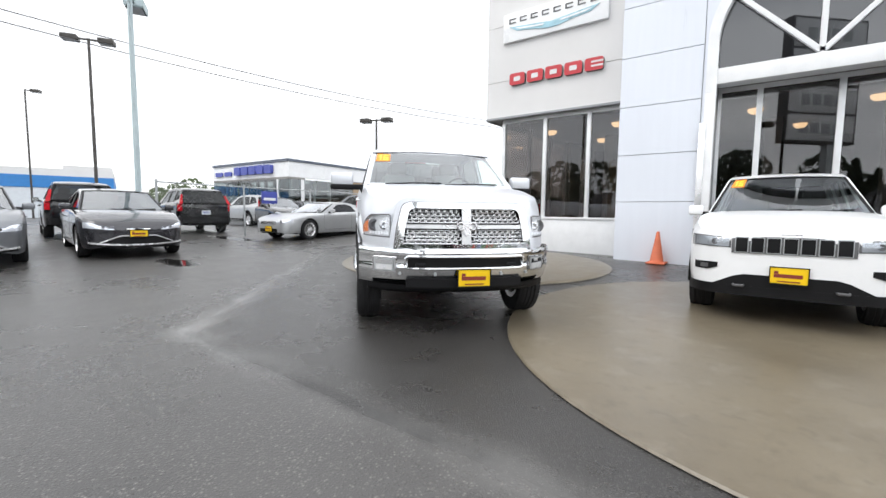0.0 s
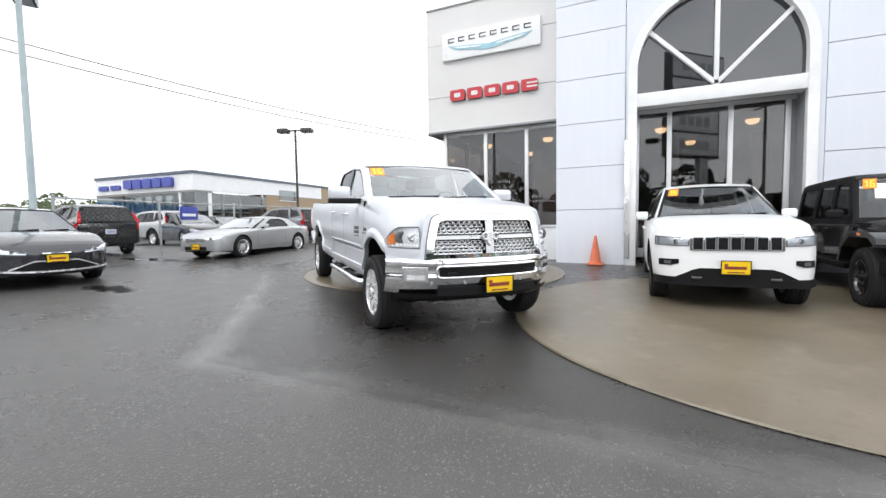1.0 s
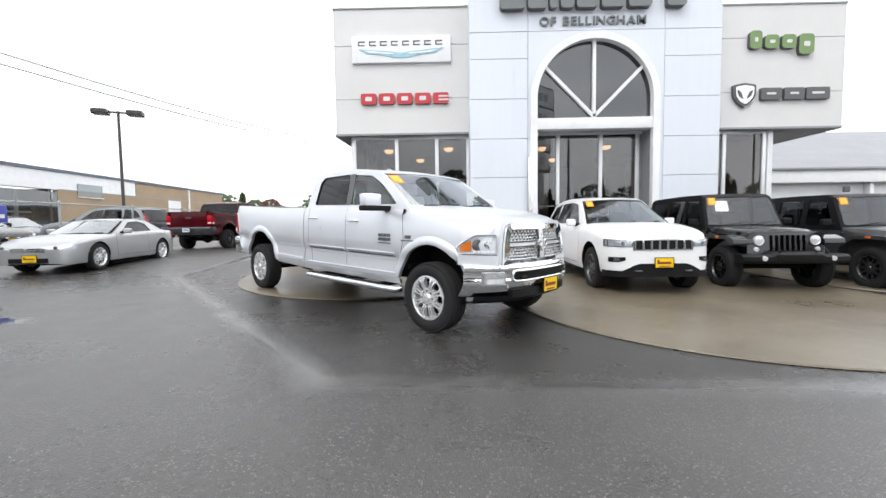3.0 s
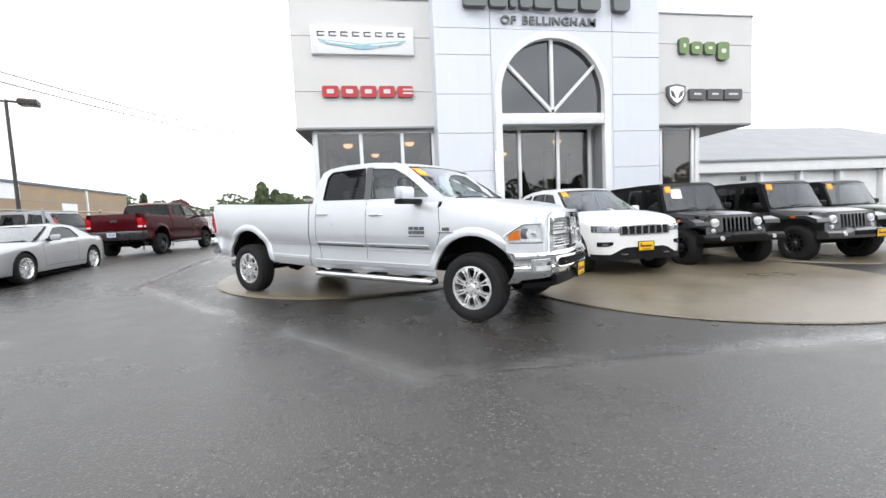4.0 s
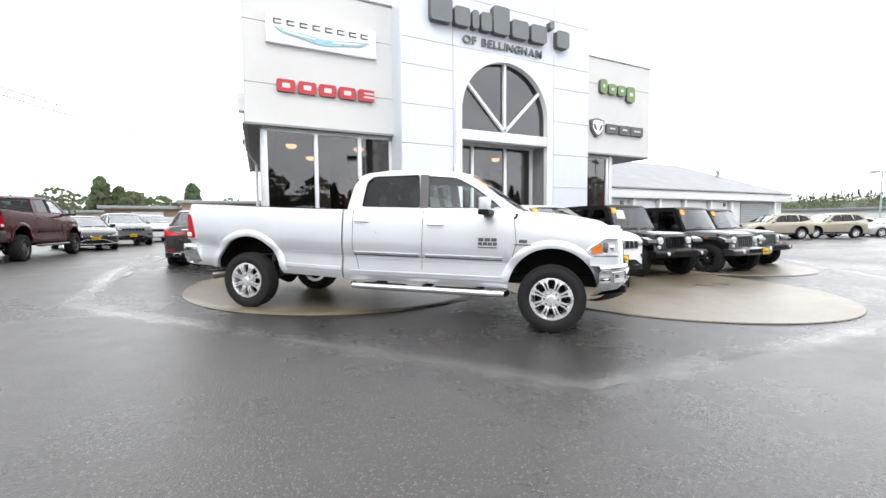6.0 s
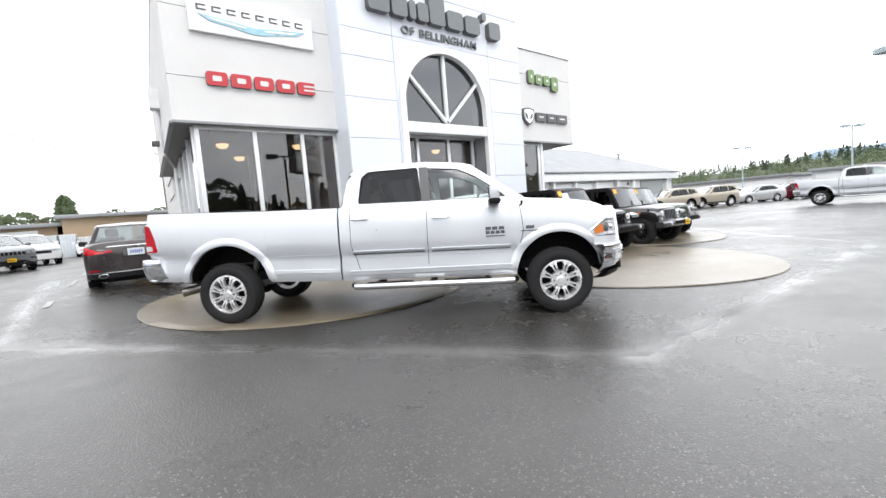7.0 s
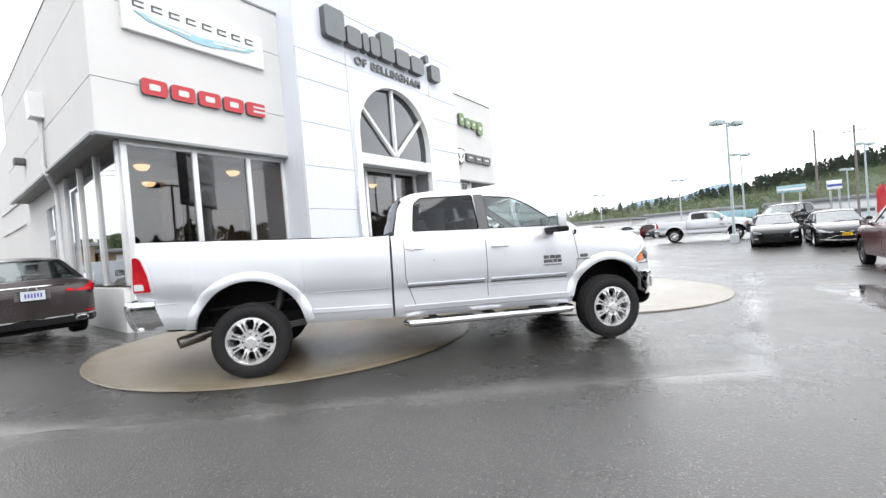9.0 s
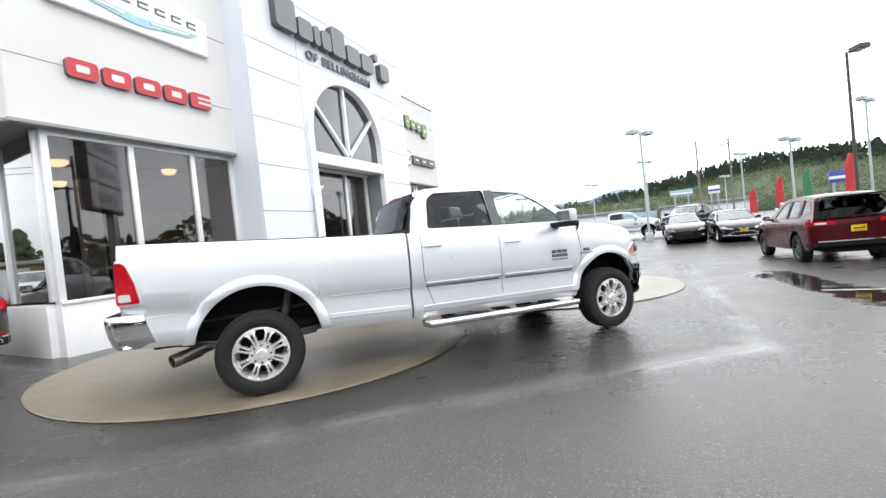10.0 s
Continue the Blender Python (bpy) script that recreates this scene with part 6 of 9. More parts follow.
def pickup(m, body, wb=4.30, hero=False, label="", sticker=False, rear_drop=0.0, wheel=None, chrome=M_CHROME, group="", face="mesh"):
    root = thing("pickup_truck", m, label, "pickup truck", group)
    bx = -wb - 1.09                       # tail
    cabx = -2.785
    wh = wheel or wheel_spec("truck", 0.405, 0.255, 0.250, M_ALLOY)
    s = dict(
        plan=[(bx, 0.925), (bx + 0.03, 0.95), (bx + 0.2, 0.968), (cabx, 0.972), (-0.4, 0.972), (0.22, 0.960), (0.40, 0.94), (0.53, 0.89), (0.645, 0.77), (0.70, 0.60)],
        belt=[(bx, 1.50), (cabx - 0.01, 1.435), (cabx + 0.01, 1.445), (-0.5, 1.405), (-0.2, 1.365), (0.3, 1.285), (0.6, 1.215), (0.70, 1.175)],
        top=[(bx, 1.50), (cabx, 1.445), (-0.5, 1.472), (-0.35, 1.46), (0.1, 1.425), (0.5, 1.36), (0.62, 1.315), (0.70, 1.245)],
        under=[(bx, 0.60), (-wb, 0.55), (cabx, 0.50), (-0.5, 0.49), (0.4, 0.62), (0.70, 0.70)],
        arches=[(0.0, 0.48, 0.53), (-wb + 0.01, 0.48, 0.57)], floor=0.52, flare_low=0.57, bed_floor=1.10, section=TRUCK_SECTION,
        wheelbase=wb, track=1.74, wheel=wh,
        cab=dict(base=1.44, half=0.915, lean=0.24, taper=0.0, taper_x=0, seats=(-1.30, -1.95), seat_z=1.10, crown=0.03, back_margin=0.06, seat_mat=M_SEAT, black_frames=False,
                 outline=[(-0.33, 1.36), (-0.40, 1.45), (-1.01, 1.872), (-1.21, 1.925), (-1.62, 1.967), (-2.31, 1.962), (-2.56, 1.91), (-2.665, 1.785), (-2.73, 1.465), (-2.73, 1.38)],
                 roof=[(-1.018, 1.884), (-1.055, 1.907), (-1.16, 1.933), (-1.62, 1.980), (-2.17, 1.980), (-2.49, 1.946), (-2.625, 1.89)],
                 windows=[[(-1.575, 1.478), (-1.62, 1.90), (-1.23, 1.868), (-1.0, 1.758), (-0.76, 1.592), (-0.62, 1.478)], [(-2.52, 1.488), (-2.48, 1.825), (-2.39, 1.90), (-1.735, 1.915), (-1.69, 1.478)]],
                 screen=(-0.40, 1.445, -1.07, 1.902), back=(-2.745, 1.48, -2.625, 1.908), dark_pillars=((-1.693, -1.573, 1.475, 1.915),)))
    shell = Shell(s)
    # cab body and bed are two shells with a gap between
    bm = shell.mesh(cabx + 0.012, 0.70)
    deck_hole(bm, shell, cabx + 0.15, -0.42, 0.82)
    part("body", bm, body, root, sharp=38)
    bm = shell.mesh(bx, cabx - 0.012, bed=True)
    bed = part("bed", bm, body, root, sharp=38)
    fall = math.atan2(0.065, cabx - bx)
    for sy in (-1, 1):
        cap = box(0.0, cabx - bx - 0.05, -0.025, 0.025, -0.002, 0.018, 0.004, Matrix.Translation((bx + 0.03, sy * 0.875, 1.50)) @ Matrix.Rotation(fall, 4, "Y"))
        part("bed_rail_cap", cap, M_BLACK, bed)
    part("bulkhead", box(cabx - 0.07, cabx - 0.03, -0.84, 0.84, 1.10, 1.435), body, bed)
    gate = part("tailgate", box(bx - 0.015, bx + 0.05, -0.74, 0.74, 0.92, 1.51, 0.02), body, root)
    part("gate_handle", box(bx - 0.035, bx - 0.01, -0.12, 0.12, 1.22, 1.30, 0.012), chrome, gate)
    wells(shell, root)
    style, rr, w, rim_r, mr = wh
    tyre, rim, nuts, disc = wheel_meshes(style, rr, w, rim_r, mr)
    for x, dz in ((0.0, 0.0), (-wb, -rear_drop)):
        for side in (-1, 1):
            mm = Matrix.Translation((x, side * 0.878, rr - 0.006 + dz))
            if side > 0:
                mm = mm @ Matrix.Rotation(math.pi, 4, "Z")
            hub = again("wheel", None, root, mm)
            hub.empty_display_size = 0.05
            for nm, d in (("tyre", tyre), ("rim", rim), ("brake_disc", disc)):
                again(nm, d, hub)
            for k in range(8):
                again("wheel_nut", nuts, hub, Matrix.Rotation(2 * math.pi * k / 8, 4, "Y"))
    yat = cabin(root, shell, s, body, [M_CARGLASS, M_TINTGLASS, M_DARKGLASS], M_SCREENGLASS)
    # axles, frame, springs and exhaust below
    bm = bmesh.new()
    tube(bm, [(0, -0.72, rr), (0, 0.72, rr)], 0.06, 10)
    tube(bm, [(-wb, -0.72, rr - rear_drop), (-wb, 0.72, rr - rear_drop)], 0.075, 10)
    lathe(bm, [(0.0, -0.17), (0.12, -0.13), (0.17, 0.0), (0.12, 0.13), (0.0, 0.17)], 16, "y", Matrix.Translation((-wb, 0, rr - rear_drop)))
    for sy in (-1, 1):
        add_box(bm, bx + 0.2, 0.6, sy * 0.45 - 0.045, sy * 0.45 + 0.045, 0.55, 0.70, 0.01)
    add_box(bm, -3.5, -3.0, -0.75, -0.35, 0.50, 0.62, 0.03)
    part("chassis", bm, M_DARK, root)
    for sy in (-1, 1):
        bm = bmesh.new()
        for j, half in enumerate((0.80, 0.72, 0.55, 0.36)):
            tube(bm, [(-wb + half * c / 4, sy * 0.66, 0.50 - 0.022 * j + 0.11 * (half * c / 4) ** 2) for c in range(-4, 5)], 0.016, 6)
        part("leaf_spring", bm, M_UNDER, root)
        bm = bmesh.new()
        tube(bm, [(-wb + 0.16, sy * 0.70, 0.42), (-wb + 0.24, sy * 0.66, 0.70)], 0.034, 10)
        tube(bm, [(-wb + 0.24, sy * 0.66, 0.70), (-wb + 0.31, sy * 0.62, 0.98)], 0.044, 10)
        part("shock_absorber", bm, M_UNDER, root)
        bm = bmesh.new()
        tube(bm, [(-wb + 0.60, sy * 0.50, 0.62), (-wb + 0.60, sy * 0.90, 0.70), (-wb + 0.45, sy * 0.93, 0.86)], 0.014, 6)
        tube(bm, [(-wb - 0.55, sy * 0.55, 0.72), (-wb + 0.50, sy * 0.58, 0.78)], 0.016, 6)
        part("brake_line", bm, M_UNDER, root)
    bm = bmesh.new()
    tube(bm, [(-wb + 0.1, -0.45, 0.60), (-wb - 0.25, -0.50, 0.55), (-wb - 0.45, -0.60, 0.49), (-wb - 0.60, -0.70, 0.455)], 0.05, 14, False)
    lathe(bm, [(0.048, 0.0), (0.062, 0.0), (0.062, -0.26), (0.052, -0.26), (0.050, -0.02)], 20, "y", Matrix.Translation((-wb - 0.55, -0.665, 0.465)) @ Matrix.Rotation(radians(-56), 4, "Z") @ Matrix.Rotation(radians(10), 4, "X"))
    part("exhaust_tip", bm, M_PIPE, root)
    seams(root, shell, [[(-0.47, 1.40), (-0.43, 1.05), (-0.52, 0.72), (-0.55, 0.56)], [(-1.635, 1.44), (-1.64, 0.57)], [(-2.63, 1.44), (-2.63, 0.95), (-2.55, 0.70), (-2.51, 0.57)], [(-0.55, 0.57), (-2.51, 0.57)]])
    for side in (-1, 1):
        for arch in s["arches"]:
            part("wheel_flare", flare(shell, side, arch, 0.095, 0.022), body, root)
        part("side_moulding", strip_on_side(shell, side, -2.61, -1.68, 0.87, 0.865, 0.044, 0.016), body, root)
        part("side_moulding", strip_on_side(shell, side, -1.59, -0.60, 0.865, 0.86, 0.044, 0.016), body, root)
        part("moulding_lip", strip_on_side(shell, side, -2.61, -1.68, 0.842, 0.837, 0.013, 0.013), M_DARKALLOY, root)
        part("moulding_lip", strip_on_side(shell, side, -1.59, -0.60, 0.837, 0.832, 0.013, 0.013), M_DARKALLOY, root)
        part("body_crease", strip_on_side(shell, side, -2.57, -0.58, 0.80, 0.79, 0.018, 0.005), body, root)
        part("body_crease", strip_on_side(shell, side, bx + 0.15, -wb - 0.68, 0.86, 0.86, 0.018, 0.005), body, root)
        part("body_crease", strip_on_side(shell, side, -wb + 0.70, cabx - 0.03, 0.86, 0.85, 0.018, 0.005), body, root)
        part("rocker", strip_on_side(shell, side, -2.66, -0.58, 0.60, 0.60, 0.09, 0.016), body, root)
        part("bed_rocker", strip_on_side(shell, side, -wb + 0.66, cabx - 0.03, 0.66, 0.64, 0.07, 0.012), body, root)
        for x, z in ((-1.46, 1.262), (-2.50, 1.29)):
            handle(root, shell, side, x, z, chrome)
        # folding mirror with a bright cap on a black housing
        x, y, z = -0.79, side * (yat(-0.7, 1.47) + 0.0), 1.425
        bm = box(x - 0.055, x + 0.06, y + side * 0.13, y + side * 0.40, z + 0.01, z + 0.175, 0.045, seg=3)
        cap = part("door_mirror", bm, body, root, "bright mirror cap")
        bm = box(x - 0.06, x + 0.075, y - side * 0.04, y + side * 0.405, z - 0.035, z + 0.03, 0.025, seg=3)
        part("mirror_base", bm, M_BLACK, cap)
        bm = box(x - 0.064, x - 0.057, y + side * 0.15, y + side * 0.385, z + 0.035, z + 0.16)
        part("mirror_glass", bm, M_CHROME, cap)
        # black foot of the antenna beside the windscreen
        if side < 0:
            bm = bmesh.new()
            tube(bm, [(-0.47, -(shell.side(-0.45, 1.36) + 0.002), 1.345), (-0.44, -(shell.side(-0.45, 1.36) + 0.004), 1.37), (-0.435, -(shell.side(-0.45, 1.36) - 0.002), 1.41)], [0.006, 0.014, 0.016], 8)
            part("antenna_foot", bm, M_BLACK, root)
        # running board
        bm = bmesh.new()
        pts = [(-2.64, side * 0.90, 0.43), (-2.60, side * 0.985, 0.425), (-2.4, side * 1.0, 0.425), (-0.72, side * 1.0, 0.425), (-0.58, side * 0.985, 0.425), (-0.54, side * 0.90, 0.43)]
        tube(bm, pts, 0.042, 12)
        rb = part("running_board", bm, chrome, root)
        for a, b in ((-2.45, -1.85), (-1.45, -0.85)):
            part("step_pad", box(a, b, side * 0.93, side * 1.005, 0.462, 0.474, 0.004), M_BLACK, rb)
        for a in (-2.3, -1.6, -0.9):
            part("board_bracket", box(a - 0.03, a + 0.03, side * 0.60, side * 0.98, 0.42, 0.48, 0.006), M_BLACK, rb)
        # badges on the front door and fender, plain bars
        for k in range(3):
            a = -0.90 + k * 0.082
            bm = bmesh.new()
            add_box(bm, a, a + 0.066, side * (shell.side(-0.8, 1.07) - 0.004), side * (shell.side(-0.8, 1.07) + 0.010), 1.068, 1.108, 0.002)
            part("door_badge_bar", bm, M_SIGNEDGE, root)
        for k in range(4):
            a = -0.90 + k * 0.062
            bm = bmesh.new()
            add_box(bm, a, a + 0.050, side * (shell.side(-0.8, 1.03) - 0.004), side * (shell.side(-0.8, 1.03) + 0.010), 1.018, 1.056, 0.002)
            part("door_badge_bar", bm, M_SIGNEDGE, root)
        bm = bmesh.new()
        add_box(bm, -0.90, -0.66, side * (shell.side(-0.8, 0.99) - 0.004), side * (shell.side(-0.8, 0.99) + 0.010), 0.985, 0.997)
        part("door_badge", bm, M_SIGNEDGE, root)
        bm = bmesh.new()
        add_box(bm, -0.40, -0.30, side * (shell.side(-0.35, 1.07) - 0.004), side * (shell.side(-0.35, 1.07) + 0.010), 1.06, 1.10, 0.004)
        add_box(bm, -0.46, -0.24, side * (shell.side(-0.35, 1.03) - 0.004), side * (shell.side(-0.35, 1.03) + 0.010), 1.03, 1.042)
        part("fender_badge", bm, M_SIGNEDGE, root)
        # tail lamp wraps the corner
        bm = bmesh.new()
        poly_prism(bm, rounded([(bx - 0.012, 1.000), (bx + 0.165, 1.000), (bx + 0.135, 1.170), (bx + 0.075, 1.330), (bx + 0.04, 1.360), (bx - 0.012, 1.360)], 0.02), lambda u, v, w: (u, side * (shell.side(u + 0.02, v) - 0.005 + w), v), 0.026)
        tl = part("tail_light", bm, M_TAIL, root)
        bm = bmesh.new()
        ring = [(bx - 0.012, 0.982), (bx + 0.185, 0.982), (bx + 0.152, 1.175), (bx + 0.088, 1.340), (bx + 0.05, 1.380), (bx - 0.012, 1.380)]
        poly_prism(bm, rounded(ring, 0.025), lambda u, v, w: (u, side * (shell.side(u + 0.02, v) - 0.004 + w), v), 0.016, [rounded([(bx - 0.006, 1.005), (bx + 0.16, 1.005), (bx + 0.13, 1.170), (bx + 0.07, 1.325), (bx + 0.038, 1.355), (bx - 0.006, 1.355)], 0.02)])
        part("lamp_surround", bm, P_SILVER if hero else body, tl)
        bm = bmesh.new()
        poly_prism(bm, rounded([(bx + 0.01, 1.020), (bx + 0.105, 1.020), (bx + 0.095, 1.085), (bx + 0.01, 1.085)], 0.012), lambda u, v, w: (u, side * (shell.side(u + 0.02, v) + 0.018 + w), v), 0.008)
        part("reverse_lens", bm, M_LAMPBOWL, tl)
        part("tail_lens", box(bx - 0.014, bx + 0.03, side * 0.76, side * 0.935, 1.000, 1.360, 0.01), M_TAIL, tl)
        part("reverse_light", box(bx - 0.018, bx + 0.03, side * 0.78, side * 0.93, 1.030, 1.090, 0.006), M_LAMPBOWL, tl)
    # rear bumper: one bright shell that wraps both corners
    bm = bmesh.new()
    run = []
    for k in range(9):
        run.append((bx + 0.26 - 0.036 * k, -0.985 + 0.006 * (k / 8) ** 2, 0.0))
    for k in range(1, 7):
        an = math.pi / 2 * k / 6
        run.append((bx - 0.028 - 0.10 * math.sin(an), -0.879 - 0.10 * math.cos(an), 1.0))
    for k in range(1, 8):
        run.append((bx - 0.128 - 0.02 * math.sin(math.pi / 2 * k / 8), -0.879 + 0.879 * k / 8, 1.0))
    run += [(bx - 0.148, 0.0, 1.0)] + [(x, -y, f) for x, y, f in run[::-1]]
    rows = []
    for x, y, f in run:
        # the end towards the wheel is cut on the slant
        row = []
        for z, tuck in ((0.905, 0.05), (0.90, 0.012), (0.875, 0.0), (0.80, 0.004), (0.72, 0.02), (0.65, 0.045), (0.605, 0.075), (0.595, 0.12)):
            if f > 0:
                row.append((x + tuck * 0.9, y * (1 - tuck * 0.35), z))
            else:
                row.append((bx - 0.028 + (x - bx + 0.028) * (0.72 + 0.28 * (0.905 - z) / 0.31), y * (1 - tuck * 0.9), z))
        rows.append(row)
    vs = grid_faces(bm, rows)
    for rw in (vs[0], vs[-1]):
        bm.faces.new(rw)
    rbp = part("rear_bumper", bm, chrome, root, "chrome rear bumper", sharp=40)
    part("step_pad", box(bx - 0.10, bx + 0.0, -0.80, 0.80, 0.896, 0.906, 0.004), M_BLACK, rbp)
    plate(root, bx - 0.20, 0.0, 0.79, -1, False)
    # front: bumper
    bm = bmesh.new()

    def bump_x(y):
        return 0.95 - 0.40 * (abs(y) / 0.98) ** 3.2
    rows = []
    for k in range(33):
        y = -0.985 + 1.97 * k / 32
        x = bump_x(y)
        rows.append([(x - 0.16, y, 0.82), (x - 0.04, y, 0.82), (x - 0.012, y, 0.81), (x, y, 0.785), (x - 0.002, y, 0.75), (x - 0.014, y, 0.735), (x - 0.018, y, 0.66), (x - 0.008, y, 0.645), (x - 0.020, y, 0.60), (x - 0.048, y, 0.54), (x - 0.085, y, 0.485), (x - 0.115, y, 0.465), (x - 0.15, y, 0.46)])
    vs = grid_faces(bm, rows)
    fb = part("front_bumper", bm, chrome, root, "chrome front bumper", sharp=40)

    def on_bumper(y0, y1, z0, z1, off, mat_, name, parent, n=10, depth=0.02):
        q = bmesh.new()
        ro, ri = [], []
        for k in range(n + 1):
            y = y0 + (y1 - y0) * k / n
            x = bump_x(y) + off
            ro.append([(x, y, z0), (x, y, z1)])
            ri.append([(x - depth, y, z0), (x - depth, y, z1)])
        grid_faces(q, ro)
        grid_faces(q, [[c[0] for c in ro], [c[0] for c in ri]])
        grid_faces(q, [[c[1] for c in ro], [c[1] for c in ri]])
        grid_faces(q, [ro[0], ri[0]])
        grid_faces(q, [ro[-1], ri[-1]])
        return part(name, q, mat_, parent)
    on_bumper(-0.55, 0.55, 0.652, 0.738, -0.004, M_DARK, "bumper_slot", fb, 20)
    # bright rolled rim round the slot
    q = bmesh.new()
    loop = rounded([(-0.575, 0.640), (0.575, 0.640), (0.575, 0.750), (-0.575, 0.750)], 0.05, 6)
    pts = []
    for (u0, v0), (u1, v1) in zip(loop, loop[1:] + loop[:1]):
        n = max(1, int(abs(u1 - u0) / 0.06))
        pts += [(bump_x(u0 + (u1 - u0) * k / n) - 0.002, u0 + (u1 - u0) * k / n, v0 + (v1 - v0) * k / n) for k in range(n)]
    tube(q, pts + pts[:1], 0.014, 8, False)
    part("slot_rim", q, chrome, fb)
    on_bumper(-0.56, 0.56, 0.462, 0.545, -0.016, M_BLACK, "lower_intake", fb, 20, 0.06)
    for y in (-0.62, -0.30, 0.34, 0.62):
        q = bmesh.new()
        lathe(q, [(0.0, -0.004), (0.014, -0.004), (0.016, 0.004)], 14, "y", Matrix.Translation((bump_x(y) - 0.016, y, 0.585)) @ Matrix.Rotation(radians(90), 4, "Z"))
        part("parking_sensor", q, M_STEEL, fb)
    for side in (-1, 1):
        f = on_bumper(side * 0.655, side * 0.86, 0.600, 0.735, 0.004, M_CHROMEBADGE, "fog_light", fb, 8)
        on_bumper(side * 0.668, side * 0.848, 0.610, 0.725, 0.007, M_STEEL, "fog_bezel", f, 8, 0.003)
        on_bumper(side * 0.680, side * 0.835, 0.672, 0.712, 0.010, chrome, "fog_brow", f, 8, 0.003)
        for a in (0.688, 0.764):
            on_bumper(side * a, side * (a + 0.066), 0.620, 0.668, 0.012, M_LAMPBOWL, "fog_lens", f, 4, 0.005)
        q = bmesh.new()
        tube(q, [(bump_x(0.4) - 0.08, side * 0.40, 0.655), (bump_x(0.4) + 0.0, side * 0.40, 0.68), (bump_x(0.4) + 0.0, side * 0.47, 0.68), (bump_x(0.4) - 0.08, side * 0.47, 0.655)], 0.016, 8)
        part("tow_hook", q, M_BLACK, fb)
    bm = bmesh.new()
    rows = []
    for k in range(25):
        y = -0.90 + 1.80 * k / 24
        x = bump_x(y) - 0.04
        rows.append([(x, y, 0.48), (x - 0.02, y, 0.43), (x - 0.09, y, 0.395), (x - 0.25, y, 0.395)])
    grid_faces(bm, rows)
    part("air_dam", bm, M_BLACK, root)
    if hero:
        plate(root, bump_x(0.0) + 0.02, 0.06, 0.555, 1)
    # grille: bright surround, cross bars, honeycomb
    def gx(z):
        return 0.885 - 0.10 * (z - 0.80)

    def front_place(u, v, w):
        return (gx(v) - 0.085 * (u / 0.66) ** 2 + w, u, v)
    outer = [(-0.67, 0.815), (0.67, 0.815), (0.645, 1.0), (0.60, 1.19), (0.575, 1.225), (0.52, 1.245), (-0.52, 1.245), (-0.575, 1.225), (-0.60, 1.19), (-0.645, 1.0)]
    inner = [(-0.59, 0.862), (0.59, 0.862), (0.572, 1.0), (0.535, 1.155), (0.515, 1.18), (0.475, 1.192), (-0.475, 1.192), (-0.515, 1.18), (-0.535, 1.155), (-0.572, 1.0)]

    def dense(pts, n=5):
        out = []
        for a, b in zip(pts, pts[1:] + pts[:1]):
            out += [(a[0] + (b[0] - a[0]) * k / n, a[1] + (b[1] - a[1]) * k / n) for k in range(n)]
        return out
    bm = bmesh.new()
    poly_prism(bm, dense(outer), lambda u, v, w: front_place(u, v, w - 0.12), 0.145, [dense(inner)])
    gr = part("grille", bm, chrome, root, "chrome grille surround", sharp=45)
    bm = bmesh.new()
    gap = [(u * 1.075, 1.0 + (v - 1.0) * (1.16 if v > 1.0 else 1.0)) for u, v in outer]
    poly_prism(bm, dense(gap), lambda u, v, w: front_place(u, v, w - 0.16), 0.160, [dense([(u * 1.004, 1.0 + (v - 1.0) * 1.004) for u, v in outer])])
    part("nose_panel", bm, body, root, sharp=35)
    bm = bmesh.new()
    poly_prism(bm, dense([(u * 1.009, 1.0 + (v - 1.0) * (1.02 if v > 1.0 else 1.0)) for u, v in outer]), lambda u, v, w: front_place(u, v, w - 0.02), 0.0225, [dense([(u * 0.995, 1.0 + (v - 1.0) * 0.99) for u, v in outer])])
    part("grille_gap", bm, M_SIGNEDGE, gr)
    bm = bmesh.new()
    for a, b, c2, d in ((-0.58, 0.58, 1.005, 1.04), (-0.045, 0.045, 0.85, 1.20)):
        n = 10
        rows = []
        for k in range(n + 1):
            u = a + (b - a) * k / n
            rows.append([front_place(u, c2, -0.05), front_place(u, c2, 0.014), front_place(u, d, 0.014), front_place(u, d, -0.05)])
        grid_faces(bm, rows)
    part("cross_bar", bm, M_GRILLE, gr)
    bm = bmesh.new()
    poly_prism(bm, rounded([(-0.05, 1.06), (0.0, 1.075), (0.05, 1.06), (0.035, 0.975), (0.0, 0.925), (-0.035, 0.975)], 0.02), lambda u, v, w: front_place(u, v, 0.012 + w), 0.022)
    for sy in (-1, 1):
        tube(bm, [front_place(sy * (0.058 + 0.030 * math.cos(radians(c))), 1.030 + 0.032 * math.sin(radians(c)), 0.028) for c in range(-150, 151, 30)], 0.013, 8)
    part("emblem", bm, M_CHROMEBADGE, gr)
    bm = bmesh.new()
    rows = [[front_place(-0.64 + 1.28 * k / 12, z, -0.055) for k in range(13)] for z in (0.85, 0.92, 1.0, 1.08, 1.20)]
    grid_faces(bm, rows)
    part("grille_back", bm, M_BLACKALLOY, gr)
    bm = bmesh.new()
